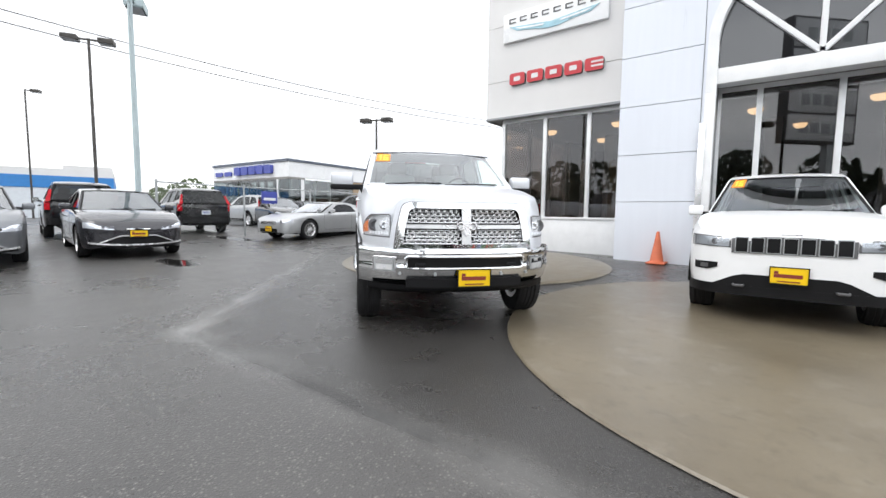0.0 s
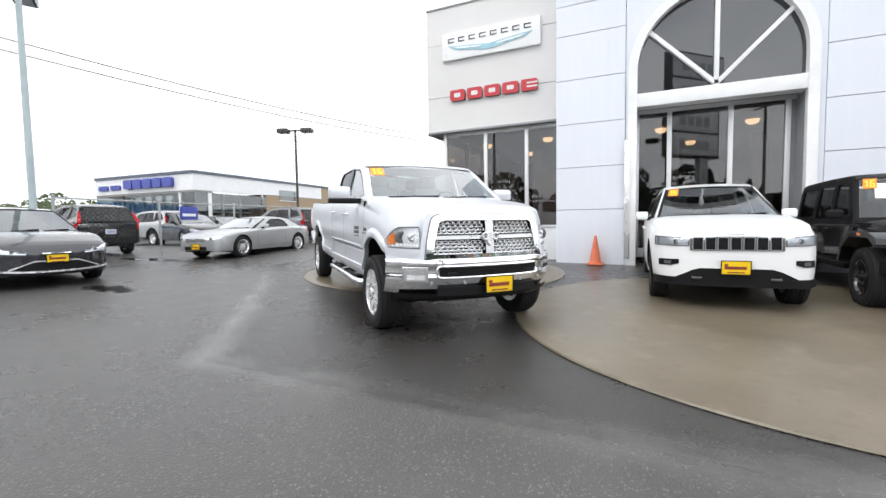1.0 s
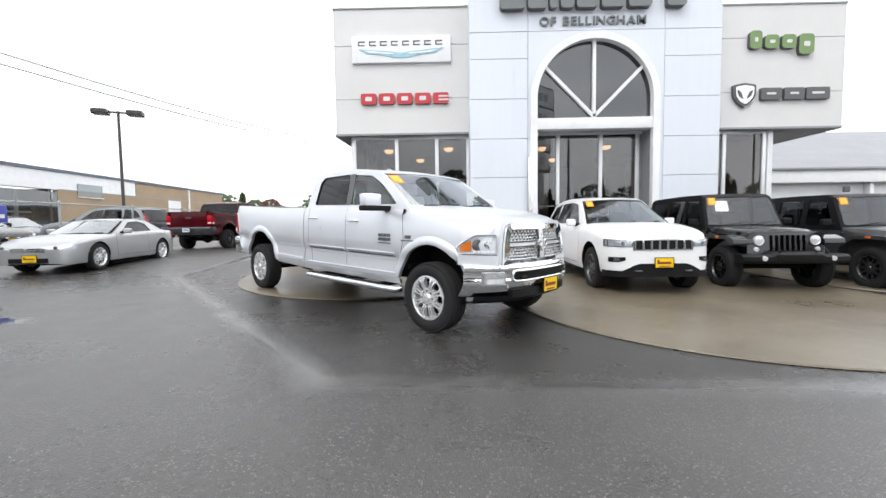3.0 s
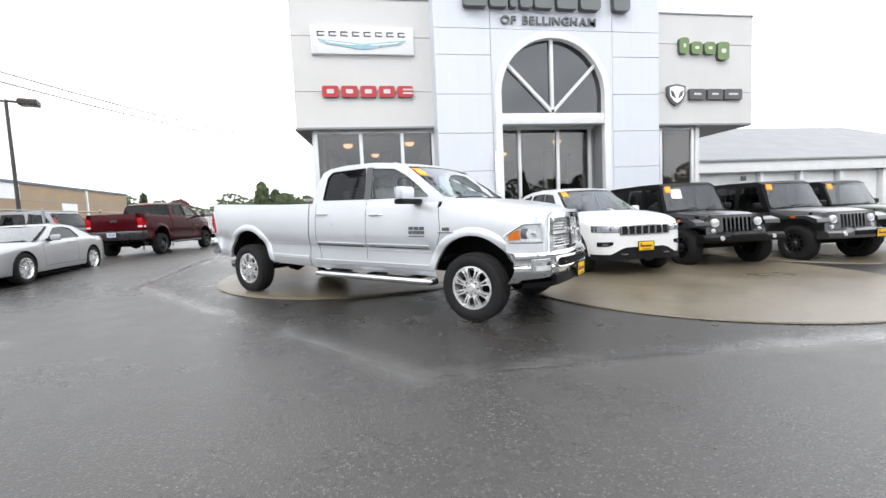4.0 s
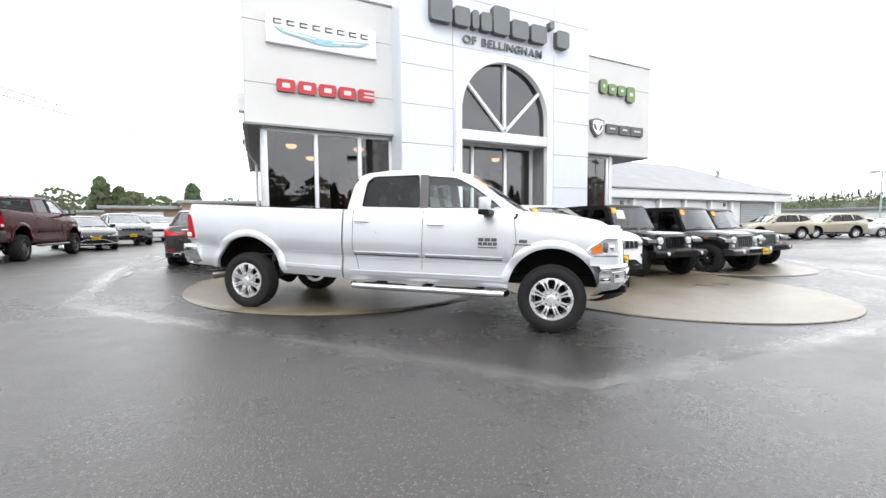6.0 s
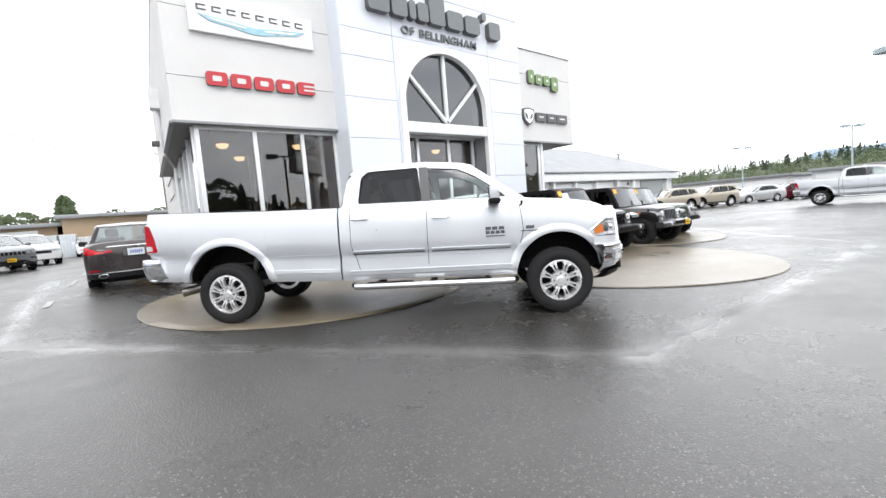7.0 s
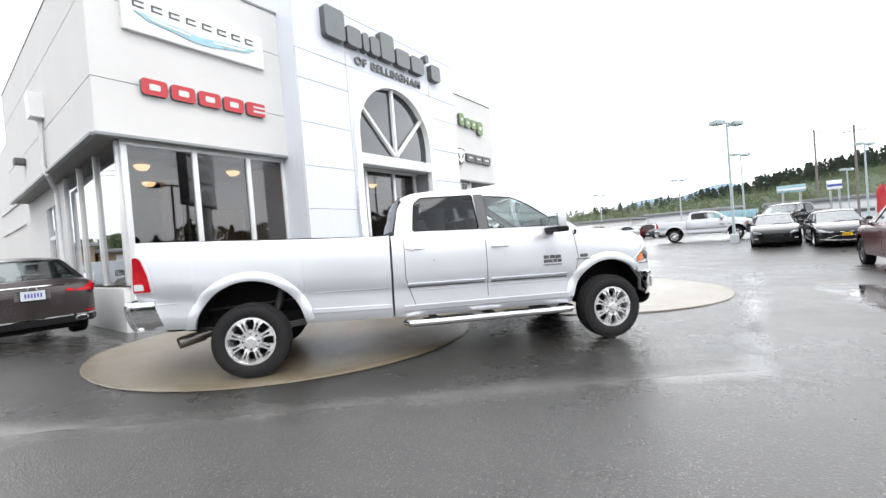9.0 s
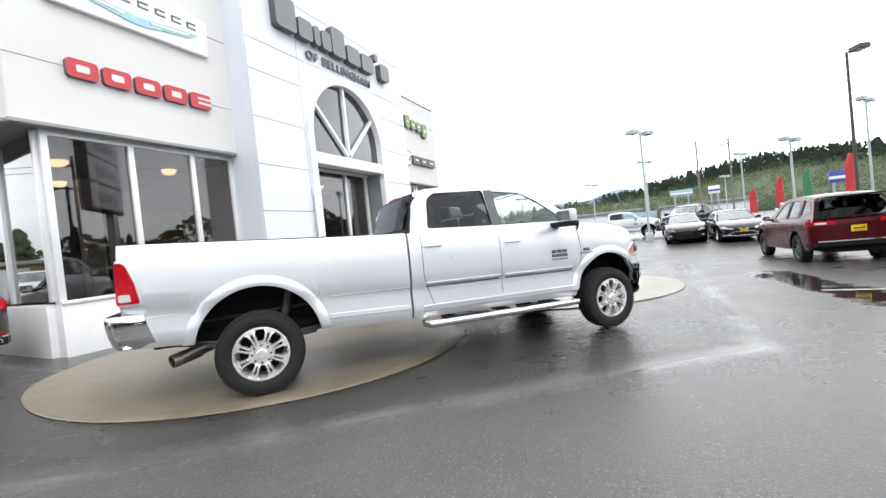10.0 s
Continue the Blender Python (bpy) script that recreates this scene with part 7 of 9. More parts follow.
    # oval openings drawn as small bright frames in rows
    for row in range(10):
        z = 0.862 + row * 0.0325
        if 0.985 < z + 0.012 < 1.045:
            continue
        half = lerp_table([(0.86, 0.595), (1.0, 0.57), (1.15, 0.515)], z)
        k = 0
        y = -half + (0.028 if row % 2 else 0.0)
        while y < half - 0.02:
            if abs(y + 0.024) > 0.06:
                o = [(y + 0.003, z), (y + 0.053, z), (y + 0.056, z + 0.015), (y + 0.053, z + 0.029), (y + 0.003, z + 0.029), (y, z + 0.015)]
                i = [(y + 0.013, z + 0.0065), (y + 0.043, z + 0.0065), (y + 0.049, z + 0.0145), (y + 0.043, z + 0.0235), (y + 0.013, z + 0.0235), (y + 0.007, z + 0.0145)]
                vo = [bm.verts.new(front_place(u, v, -0.012)) for u, v in o]
                vi = [bm.verts.new(front_place(u, v, -0.016)) for u, v in i]
                vb = [bm.verts.new(front_place(u, v, -0.026)) for u, v in i]
                for a in range(6):
                    b = (a + 1) % 6
                    bm.faces.new((vo[a], vo[b], vi[b], vi[a]))
                    bm.faces.new((vi[a], vi[b], vb[b], vb[a]))
            y += 0.058
    tagged(part("grille_mesh", bm, M_GRILLE, gr, sharp=25), "", "", "", "stuff")
    # headlamps: bowl, lens, projector, amber marker
    for side in (-1, 1):
        
        def lampx(y, z):
            return shell.nose(min(y, 0.945)) + 0.035 + 0.22 * max(0.0, (0.90 - y)) - 0.10 * (z - 0.9)

        def zlo(y):
            return 0.922 + 0.03 * (y - 0.60)

        def zhi(y):
            return 1.125 - 0.02 * (y - 0.60) - 1.2 * max(0.0, y - 0.875) - 10.0 * max(0.0, y - 0.92) ** 1.5

        def sheet(off, y0=0.705, y1=0.945, a=0.0, b=1.0, n=12, nz=4):
            rows = []
            for k in range(n + 1):
                y = y0 + (y1 - y0) * k / n
                rows.append([(lampx(y, zlo(y) + (zhi(y) - zlo(y)) * (a + (b - a) * j / nz)) + off, side * y, zlo(y) + (zhi(y) - zlo(y)) * (a + (b - a) * j / nz)) for j in range(nz + 1)])
            return rows
        bm = bmesh.new()
        o, i = sheet(0.014), sheet(-0.02)
        grid_faces(bm, i)
        for a, b in (([c[0] for c in o], [c[0] for c in i]), ([c[-1] for c in o], [c[-1] for c in i]), (o[0], i[0]), (o[-1], i[-1])):
            grid_faces(bm, [a, b])
        h = part("headlight", bm, M_LAMPBOWL, root, "clear headlight with an amber marker")
        bm = bmesh.new()
        grid_faces(bm, sheet(0.016))
        ln = part("lens", bm, M_LENS, h, recalc=False)
        ln.visible_shadow = False
        for yy, rad in ((0.835, 0.060), (0.752, 0.044)):
            zc = (zlo(yy) + zhi(yy)) / 2
            bm = bmesh.new()
            lathe(bm, [(0.0, 0.012), (rad * 0.6, 0.0), (rad * 0.66, -0.004), (rad, 0.0), (rad * 1.02, 0.05)], 24, "y", Matrix.Translation((lampx(yy, zc) - 0.012, side * yy, zc)) @ Matrix.Rotation(radians(90), 4, "Z"))
            pj = part("projector", bm, M_SIGNEDGE if yy > 0.8 else M_CHROMEBADGE, h)
            bm = bmesh.new()
            lathe(bm, [(0.0, 0.016), (rad * 0.3, 0.012), (rad * 0.42, 0.004)], 18, "y", Matrix.Translation((lampx(yy, zc) - 0.012, side * yy, zc)) @ Matrix.Rotation(radians(90), 4, "Z"))
            part("projector_lens", bm, M_DARK, pj)
        bm = bmesh.new()
        grid_faces(bm, sheet(0.006, 0.893, 0.938, 0.18, 0.85, 6, 3))
        part("amber_marker", bm, M_AMBER, h)
        bm = bmesh.new()
        f0 = sheet(0.018)
        grid_faces(bm, [[Vector(c[0]) + Vector((0.0, 0, -0.012)), Vector(c[0])] for c in f0])
        grid_faces(bm, [[Vector(c[-1]), Vector(c[-1]) + Vector((-0.004, 0, 0.010))] for c in f0])
        grid_faces(bm, [f0[0], [Vector(c) + Vector((-0.002, -side * 0.010, 0)) for c in f0[0]]])
        part("lamp_bezel", bm, M_SIGNEDGE, h)
        # stepped light bar along the foot of the lamp
        for k in range(7):
            bm = bmesh.new()
            grid_faces(bm, sheet(0.004, 0.715 + k * 0.025, 0.734 + k * 0.025, 0.06, 0.20, 2, 2))
            part("light_bar", bm, M_SIGNWHITE, h)
        # fender tip below the lamp
        bm = bmesh.new()
        rows = []
        for k in range(9):
            y = 0.63 + 0.32 * k / 8
            rows.append([(lampx(y, 0.81) + 0.010, side * y, 0.81), (lampx(y, 0.865) + 0.016, side * y, 0.865), (lampx(y, zlo(y)) + 0.012, side * y, zlo(y)), (lampx(y, zlo(y)) - 0.05, side * y, zlo(y))])
        grid_faces(bm, rows)
        part("fender_tip", bm, body, root)
    # wipers, fin, third brake lamp
    at = s["cab"]["at_windscreen"]
    for u in (-0.75, 0.05):
        bm = bmesh.new()
        tube(bm, [at(u, 0.03, 0.02), at(u + 0.35, 0.06, 0.03), at(u + 0.75, 0.075, 0.02)], 0.009, 6)
        part("wiper", bm, M_BLACK, root)
    bm = bmesh.new()
    poly_prism(bm, [(-1.90, 1.998), (-1.70, 1.998), (-1.82, 2.06), (-1.87, 2.065)], lambda u, v, w: (u, -0.02 + w, v), 0.04)
    part("roof_fin", bm, body, root)
    part("brake_light", box(-2.645, -2.60, -0.18, 0.18, 1.90, 1.93, 0.006), M_TAIL, root)
    if sticker:
        year_sticker(root, at, -0.93, 0.69)
    return root


# ---- off-roaders with flat fenders and a hardtop ----
def offroader(m, body, top, label, bumper=M_BLACK, rim=M_BLACKALLOY, paper=False, tag=False):
    root = thing("off_road_car", m, label, "car", "flat-fendered off-roaders")
    wh = wheel_spec("jeep", 0.40, 0.26, 0.228, rim)
    s = dict(
        plan=[(-3.56, 0.70), (-3.53, 0.76), (-3.3, 0.785), (-0.9, 0.785), (-0.55, 0.765), (0.30, 0.645), (0.42, 0.63)],
        belt=[(-3.56, 1.12), (-0.62, 1.12), (-0.5, 1.08), (0.42, 1.0)],
        top=[(-3.56, 1.13), (-0.62, 1.14), (-0.45, 1.16), (0.2, 1.12), (0.42, 1.06)],
        under=[(-3.56, 0.52), (-0.6, 0.46), (0.42, 0.60)],
        arches=[(-2.95, 0.42, 0.50)], floor=0.46, flare_low=0.5,
        wheelbase=2.95, track=1.57, wheel=wh, roof_mat=top,
        cab=dict(base=1.12, half=0.77, lean=0.10, taper=0.0, taper_x=0, seats=(-1.45, -2.35), seat_z=0.88, crown=0.015, black_frames=False,
                 outline=[(-0.70, 1.08), (-0.74, 1.14), (-1.03, 1.73), (-1.14, 1.80), (-3.44, 1.80), (-3.53, 1.72), (-3.56, 1.08)],
                 roof=[(-1.00, 1.745), (-1.14, 1.815), (-2.0, 1.83), (-3.35, 1.82), (-3.55, 1.76)],
                 windows=[[(-0.93, 1.17), (-1.13, 1.70), (-1.60, 1.72), (-1.62, 1.17)], [(-1.72, 1.17), (-1.72, 1.72), (-2.38, 1.72), (-2.45, 1.17)], [(-2.56, 1.2), (-2.54, 1.70), (-3.38, 1.70), (-3.42, 1.2)]],
                 screen=(-0.72, 1.15, -1.03, 1.76), back=(-3.58, 1.14, -3.55, 1.74)))
    shell = Shell(s)
    bm = shell.mesh(-3.56, 0.42)
    deck_hole(bm, shell, -3.35, -0.72, 0.68)
    part("body", bm, body, root, sharp=30)
    wells(shell, root)
    put_wheels(root, s)
    yat = cabin(root, shell, s, top, [M_TINTGLASS], M_CARGLASS, top)
    seams(root, shell, [[(-0.72, 1.1), (-0.72, 0.62), (-0.80, 0.52)], [(-1.66, 1.1), (-1.66, 0.52)], [(-2.46, 1.1), (-2.46, 0.95)]], 0.012)
    for side in (-1, 1):
        bm = bmesh.new()
        prof = [(0.52, 0.84), (0.50, 0.93), (0.30, 0.995), (-0.32, 0.995), (-0.60, 0.82), (-0.74, 0.56), (-0.66, 0.56), (-0.54, 0.78), (-0.29, 0.925), (0.28, 0.925), (0.44, 0.84)]
        poly_prism(bm, rounded(prof, 0.02), lambda u, v, w: (u, side * (0.60 + w), v), 0.34)
        ff = part("front_fender", bm, body, root)
        part("side_marker", box(-0.05, 0.06, side * 0.938, side * 0.948, 0.945, 0.985, 0.004), M_AMBER, ff)
        bm = bmesh.new()
        prof = [(-2.40, 0.56), (-2.46, 0.80), (-2.66, 0.985), (-3.22, 0.985), (-3.46, 0.82), (-3.52, 0.60), (-3.45, 0.60), (-3.40, 0.78), (-3.19, 0.925), (-2.70, 0.925), (-2.53, 0.76), (-2.47, 0.56)]
        poly_prism(bm, rounded(prof, 0.02), lambda u, v, w: (u, side * (0.74 + w), v), 0.20)
        part("rear_fender", bm, body, root)
        part("inner_fender", box(-0.55, 0.40, side * 0.40, side * 0.62, 0.55, 0.93, 0.02), M_DARK, root)
        mirror(root, -0.90, side * yat(-0.9, 1.2), 1.17, side, M_BLACK)
        for x in (-1.50, -2.30):
            handle(root, shell, side, x, 1.02, M_BLACK)
        part("rock_rail", box(-2.40, -0.78, side * 0.76, side * 0.84, 0.44, 0.52, 0.02), M_BLACK, root)
        for z in (1.0, 0.7):
            part("door_hinge", box(-0.74, -0.66, side * 0.775, side * 0.80, z, z + 0.05, 0.008), body, root)
    # upright grille with seven slots and round lamps
    bm = bmesh.new()
    holes = []
    for k in range(7):
        y = (k - 3) * 0.092
        holes.append(rounded([(y - 0.028, 0.72), (y + 0.028, 0.72), (y + 0.028, 1.0), (y - 0.028, 1.0)], 0.024, 3))
    poly_prism(bm, rounded([(-0.66, 0.60), (0.66, 0.60), (0.655, 0.98), (0.60, 1.06), (-0.60, 1.06), (-0.655, 0.98)], 0.05), lambda u, v, w: (0.46 - 0.10 * (v - 0.6) + w - 0.12 * (u / 0.66) ** 4 * 0.4, u, v), 0.045, holes)
    g = part("grille", bm, body, root)
    part("grille_back", box(0.40, 0.42, -0.34, 0.34, 0.68, 1.03), M_DARK, g)
    for side in (-1, 1):
        bm = bmesh.new()
        lathe(bm, [(0.0, 0.012), (0.06, 0.010), (0.078, 0.004), (0.086, 0.012), (0.088, -0.03)], 28, "y", Matrix.Translation((0.465, side * 0.475, 0.905)) @ Matrix.Rotation(radians(-90), 4, "Z"))
        h = part("headlight", bm, M_LAMPBOWL, root)
        bm = bmesh.new()
        lathe(bm, [(0.0, 0.03), (0.045, 0.027), (0.078, 0.012)], 24, "y", Matrix.Translation((0.468, side * 0.475, 0.905)) @ Matrix.Rotation(radians(-90), 4, "Z"))
        ln = part("lens", bm, M_LENS, h)
        ln.visible_shadow = False
        bm = bmesh.new()
        lathe(bm, [(0.0, 0.02), (0.04, 0.014), (0.045, -0.02)], 18, "y", Matrix.Translation((0.470, side * 0.515, 0.745)) @ Matrix.Rotation(radians(-90), 4, "Z"))
        part("turn_signal", bm, M_LAMPBOWL, root)
    # bumper
    bm = bmesh.new()
    rows = []
    for k in range(25):
        y = -0.88 + 1.76 * k / 24
        x = 0.80 - 0.10 * (abs(y) / 0.88) ** 3
        t = 0.71 if abs(y) < 0.40 else 0.67
        rows.append([(0.46, y, t), (x - 0.05, y, t), (x, y, t - 0.04), (x, y, 0.56), (x - 0.04, y, 0.515), (0.46, y, 0.50)])
    vs = grid_faces(bm, rows)
    bm.faces.new(vs[0])
    bm.faces.new(vs[-1])
    fb = part("front_bumper", bm, bumper, root, sharp=40)
    if tag:
        plate(root, 0.835, 0.28, 0.60, 1)
    part("bumper_inset", box(0.795, 0.806, -0.36, 0.36, 0.58, 0.66, 0.004), M_DARK, fb)
    for side in (-1, 1):
        bm = bmesh.new()
        lathe(bm, [(0.0, 0.012), (0.04, 0.010), (0.046, -0.02)], 18, "y", Matrix.Translation((0.775, side * 0.56, 0.605)) @ Matrix.Rotation(radians(-90), 4, "Z"))
        part("fog_light", bm, M_LAMPBOWL, fb)
        bm = bmesh.new()
        tube(bm, [(0.70, side * 0.30, 0.70), (0.78, side * 0.30, 0.735), (0.70, side * 0.30, 0.75)], 0.012, 8)
        part("tow_hook", bm, M_BLACK, fb)
    bm = bmesh.new()
    tube(bm, [(0.0, -0.7, 0.40), (0.0, 0.7, 0.40)], 0.05, 10)
    part("axle", bm, M_DARK, root)
    bm = bmesh.new()
    tube(bm, [(-2.95, -0.7, 0.40), (-2.95, 0.7, 0.40)], 0.06, 10)
    part("axle", bm, M_DARK, root)
    # hood latches, wipers, sticker
    for side in (-1, 1):
        part("hood_latch", box(0.12, 0.17, side * 0.64, side * 0.675, 0.98, 1.06, 0.008), M_BLACK, root)
    at = s["cab"]["at_windscreen"]
    for u in (-0.60, 0.10):
        bm = bmesh.new()
        tube(bm, [at(u, 0.02, 0.03), at(u + 0.3, 0.10, 0.03), at(u + 0.62, 0.14, 0.02)], 0.009, 6)
        part("wiper", bm, M_BLACK, root)
    year_sticker(root, at, -0.90, 0.74)
    if paper:
        bm = bmesh.new()
        grid_faces(bm, [[at(-0.72 + 0.36 * i / 3, 0.50 + 0.36 * j / 2, 0.009) for i in range(4)] for j in range(3)])
        part("price_sheet", bm, M_PAPER, root, "white paper price sheet", recalc=False)
    # spare wheel
    tyre, rimm, nuts, disc = wheel_meshes(*wh)
    hub = again("spare_wheel", None, root, Matrix.Translation((-3.72, 0.0, 1.0)) @ Matrix.Rotation(radians(-90), 4, "Z"))
    hub.empty_display_size = 0.05
    again("tyre", tyre, hub)
    again("rim", rimm, hub)
    for side in (-1, 1):
        part("tail_light", box(-3.60, -3.55, side * 0.66, side * 0.80, 0.85, 1.02, 0.01), M_TAIL, root)
    return root


P_SILVER = paint("bright_silver_paint", (0.69, 0.71, 0.75), 0.45, 0.30, 0.04, coat=0.3)
P_WHITE = paint("bright_white_paint", (0.82, 0.83, 0.84), 0.0, 0.3)
P_BLACK = paint("black_paint", (0.006, 0.006, 0.007), 0.0, 0.2, coat=0.9)
P_GREY = paint("granite_grey_paint", (0.10, 0.10, 0.105), 0.6, 0.3)
P_DGREY = paint("dark_grey_metallic_paint", (0.040, 0.040, 0.046), 0.6, 0.25, coat=1.0)
P_LSILVER = paint("light_silver_paint", (0.48, 0.49, 0.50), 0.6, 0.32)
P_MSILVER = paint("mid_silver_paint", (0.19, 0.20, 0.215), 0.6, 0.3)
P_GREEN = paint("grey_green_paint", (0.065, 0.08, 0.06), 0.2, 0.35)
P_RED = paint("deep_cherry_red_paint", (0.060, 0.002, 0.006), 0.0, 0.25, coat=0.3, spec=0.1)
P_BROWN = paint("brown_grey_metallic_paint", (0.055, 0.046, 0.046), 0.6, 0.3)
P_TAN = paint("champagne_tan_paint", (0.40, 0.36, 0.29), 0.5, 0.35)

FIVE = wheel_spec("ten", 0.335, 0.225, 0.225, M_ALLOY)
SUVW = wheel_spec("five", 0.385, 0.255, 0.24, M_DARKALLOY)
SUVA = wheel_spec("five", 0.37, 0.25, 0.225, M_ALLOY)

# the silver truck: nose-down stance on the slope
TRUCK_DIR = -42.0
TRUCK_X, TRUCK_Y = -2.505, 4.74
pickup(pose(TRUCK_X, TRUCK_Y, ground_z(-2.6, 4.7) + 0.012, 0, 1.4, TRUCK_DIR), P_SILVER, wb=4.335, hero=True, sticker=True,
       label="bright silver crew-cab long-bed pickup truck with chrome grille on wet asphalt")

gcw, gcs, _ = car("sport_utility_car", heading(0.64, 7.16, -90.0) @ Matrix.Diagonal((1, 0.98, 1.03, 1)), suv_spec(SUVW), P_WHITE, "bright white sport utility car with black lower bumper on concrete", "gc", "gc", sticker=True)
offroader(heading(3.12, 7.30, -93), P_BLACK, M_BLACK, "black four-door off-roader with a black hardtop", paper=True)
offroader(heading(5.75, 7.15, -90), P_GREY, M_BLACK, "dark grey four-door off-roader with a black hardtop", P_GREY, M_DARKALLOY, tag=True)
offroader(heading(8.45, 7.9, -88.5), P_GREEN, M_BLACK, "grey-green off-roader with a black hardtop", M_BLACK, M_DARKALLOY)

car("sedan", heading(-10.85, 4.28, -8), sedan_spec(FIVE), P_DGREY, "dark grey sedan with a yellow dealer plate", "sedan", "plain")
car("sedan", heading(-10.9, 1.72, -8), sedan_spec(FIVE), P_MSILVER, "mid silver sedan parked beside the dark one", "sedan", "plain")
car("sport_utility_car", heading(-20.3, 9.1, 171), suv_spec(SUVA), P_BLACK, "black sport utility car seen from behind its tall tail lamps", "", "wagon")
car("sport_utility_car", heading(-19.9, 5.4, 171), suv_spec(SUVA), P_BLACK, "black sport utility car with tall red tail lamps", "", "wagon")
car("estate_car", heading(-24.5, 14.05, 178), suv_spec(SUVA), P_LSILVER, "silver estate car with black bumper cladding", "", "wagon", clad=True)


def coupe_spec(wheel):
    s = sedan_spec(wheel)
    s.update(
        plan=[(-3.58, 0.60), (-3.55, 0.70), (-3.44, 0.82), (-3.1, 0.90), (-2.6, 0.918), (-1.2, 0.90), (0.0, 0.91), (0.45, 0.87), (0.75, 0.77), (0.88, 0.62), (0.94, 0.40)],
        belt=[(-3.58, 0.80), (-3.3, 0.90), (-2.4, 0.92), (-1.2, 0.87), (-0.3, 0.83), (0.3, 0.76), (0.7, 0.68), (0.94, 0.58)],
        top=[(-3.58, 0.86), (-3.4, 0.95), (-2.9, 0.96), (-2.2, 0.95), (-0.6, 0.90), (0.2, 0.84), (0.7, 0.74), (0.94, 0.62)],
        arches=[(0.0, 0.34, 0.37), (-2.685, 0.34, 0.37)], wheelbase=2.685)
    s["cab"] = dict(base=0.86, half=0.80, lean=0.36, taper=0.0, taper_x=0, seats=(-1.6,), seat_z=0.52, crown=0.03,
                    outline=[(-0.55, 0.82), (-0.62, 0.88), (-1.30, 1.22), (-1.5, 1.255), (-1.9, 1.27), (-2.3, 1.22), (-2.95, 0.95), (-3.0, 0.84)],
                    roof=[(-1.26, 1.215), (-1.5, 1.255), (-1.9, 1.273), (-2.2, 1.24), (-2.36, 1.20)],
                    windows=[[(-1.0, 0.92), (-1.45, 1.19), (-1.9, 1.215), (-2.15, 1.16), (-2.35, 0.94)]],
                    screen=(-0.52, 0.88, -1.30, 1.235), back=(-2.98, 0.95, -2.32, 1.215))
    return s


car("coupe", heading(-12.48, 9.5, -84.3), coupe_spec(FIVE), P_LSILVER, "silver two-seat coupe with a yellow dealer plate", "coupe", "plain", tint=M_TINTGLASS)
car("sedan", heading(-18.5, 13.4, -13), sedan_spec(FIVE), P_BLACK, "black sedan behind a chain-link fence", "sedan", "plain", group="lot cars")
car("sedan", heading(-21.0, 17.3, -13), sedan_spec(FIVE), P_DGREY, "dark grey sedan behind a chain-link fence", "sedan", "plain", group="lot cars")
car("sport_utility_car", heading(-19.1, 17.3, 178), suv_spec(SUVA), P_MSILVER, "grey sport utility car behind the chain-link fence", "", "wagon")

BLKW = wheel_spec("five", 0.395, 0.265, 0.245, M_BLACKALLOY)
pickup(pose(-12.85, 20.45, ground_z(-12.8, 18.5), 0, 0.0, 86), P_RED, wb=3.57, wheel=BLKW, label="deep cherry red crew-cab pickup truck with black wheels", chrome=M_DARKALLOY)
car("sedan", heading(-12.1, 23.2, -66), sedan_spec(FIVE), P_BLACK, "black sedan facing the lot", "sedan", "plain", group="lot cars")
car("sport_utility_car", heading(-11.5, 27.6, -70), suv_spec(SUVA), P_MSILVER, "grey sport utility car further down the lot", "gc", "plain")
car("sport_utility_car", heading(-11.0, 32.6, -74), suv_spec(SUVA), P_WHITE, "white sport utility car at the end of the lot", "", "plain")
car("sedan", heading(-9.1, 42.6, -85), sedan_spec(FIVE), P_WHITE, "white sedan by the tan building", "", "plain", group="lot cars")
car("sedan", heading(-7.2, 15.95, 90.5), sedan_spec(FIVE), P_BROWN, "brown-grey sedan beside the glazed corner with red tail lamps", "", "sonata", back_glass=M_REARGLASS)

car("sport_utility_car", heading(8.5, -1.0, 3) @ Matrix.Diagonal((1, 1, 1.05, 1)), suv_spec(SUVW), P_RED, "deep red sport utility car with a yellow dealer plate", "", "gc")
car("muscle_coupe", heading(16.0, 1.62, 179), sedan_spec(wheel_spec("five", 0.35, 0.25, 0.24, M_BLACKALLOY)), P_BLACK, "black muscle coupe with a black grille", "muscle", "plain")
car("sedan", heading(14.9, -0.50, 181), sedan_spec(FIVE), P_BLACK, "black full-size sedan with chrome grille", "sedan", "plain")
pickup(pose(23.3, 1.4, ground_z(23, 1), 0, 0.3, 151), P_BLACK, wb=3.57, wheel=BLKW, label="black pickup truck behind the parked cars", chrome=M_DARKALLOY)
pickup(pose(25.5, 3.3, ground_z(25.3, 4.5), 0, 0.3, -87), P_SILVER, wb=3.57, label="silver crew-cab pickup truck behind a lamp post")
car("sport_utility_car", heading(25.4, 17.0, 156), suv_spec(SUVA), P_TAN, "champagne tan sport utility car by the garage", "", "plain", clad=True)
car("sport_utility_car", heading(29.65, 15.7, 157), suv_spec(SUVA), P_TAN, "tan sport utility car with grey cladding", "", "plain", clad=True)
car("sedan", heading(36.5, 14.5, 150), sedan_spec(FIVE), P_LSILVER, "silver sedan in the far row", "", "plain", group="far row")
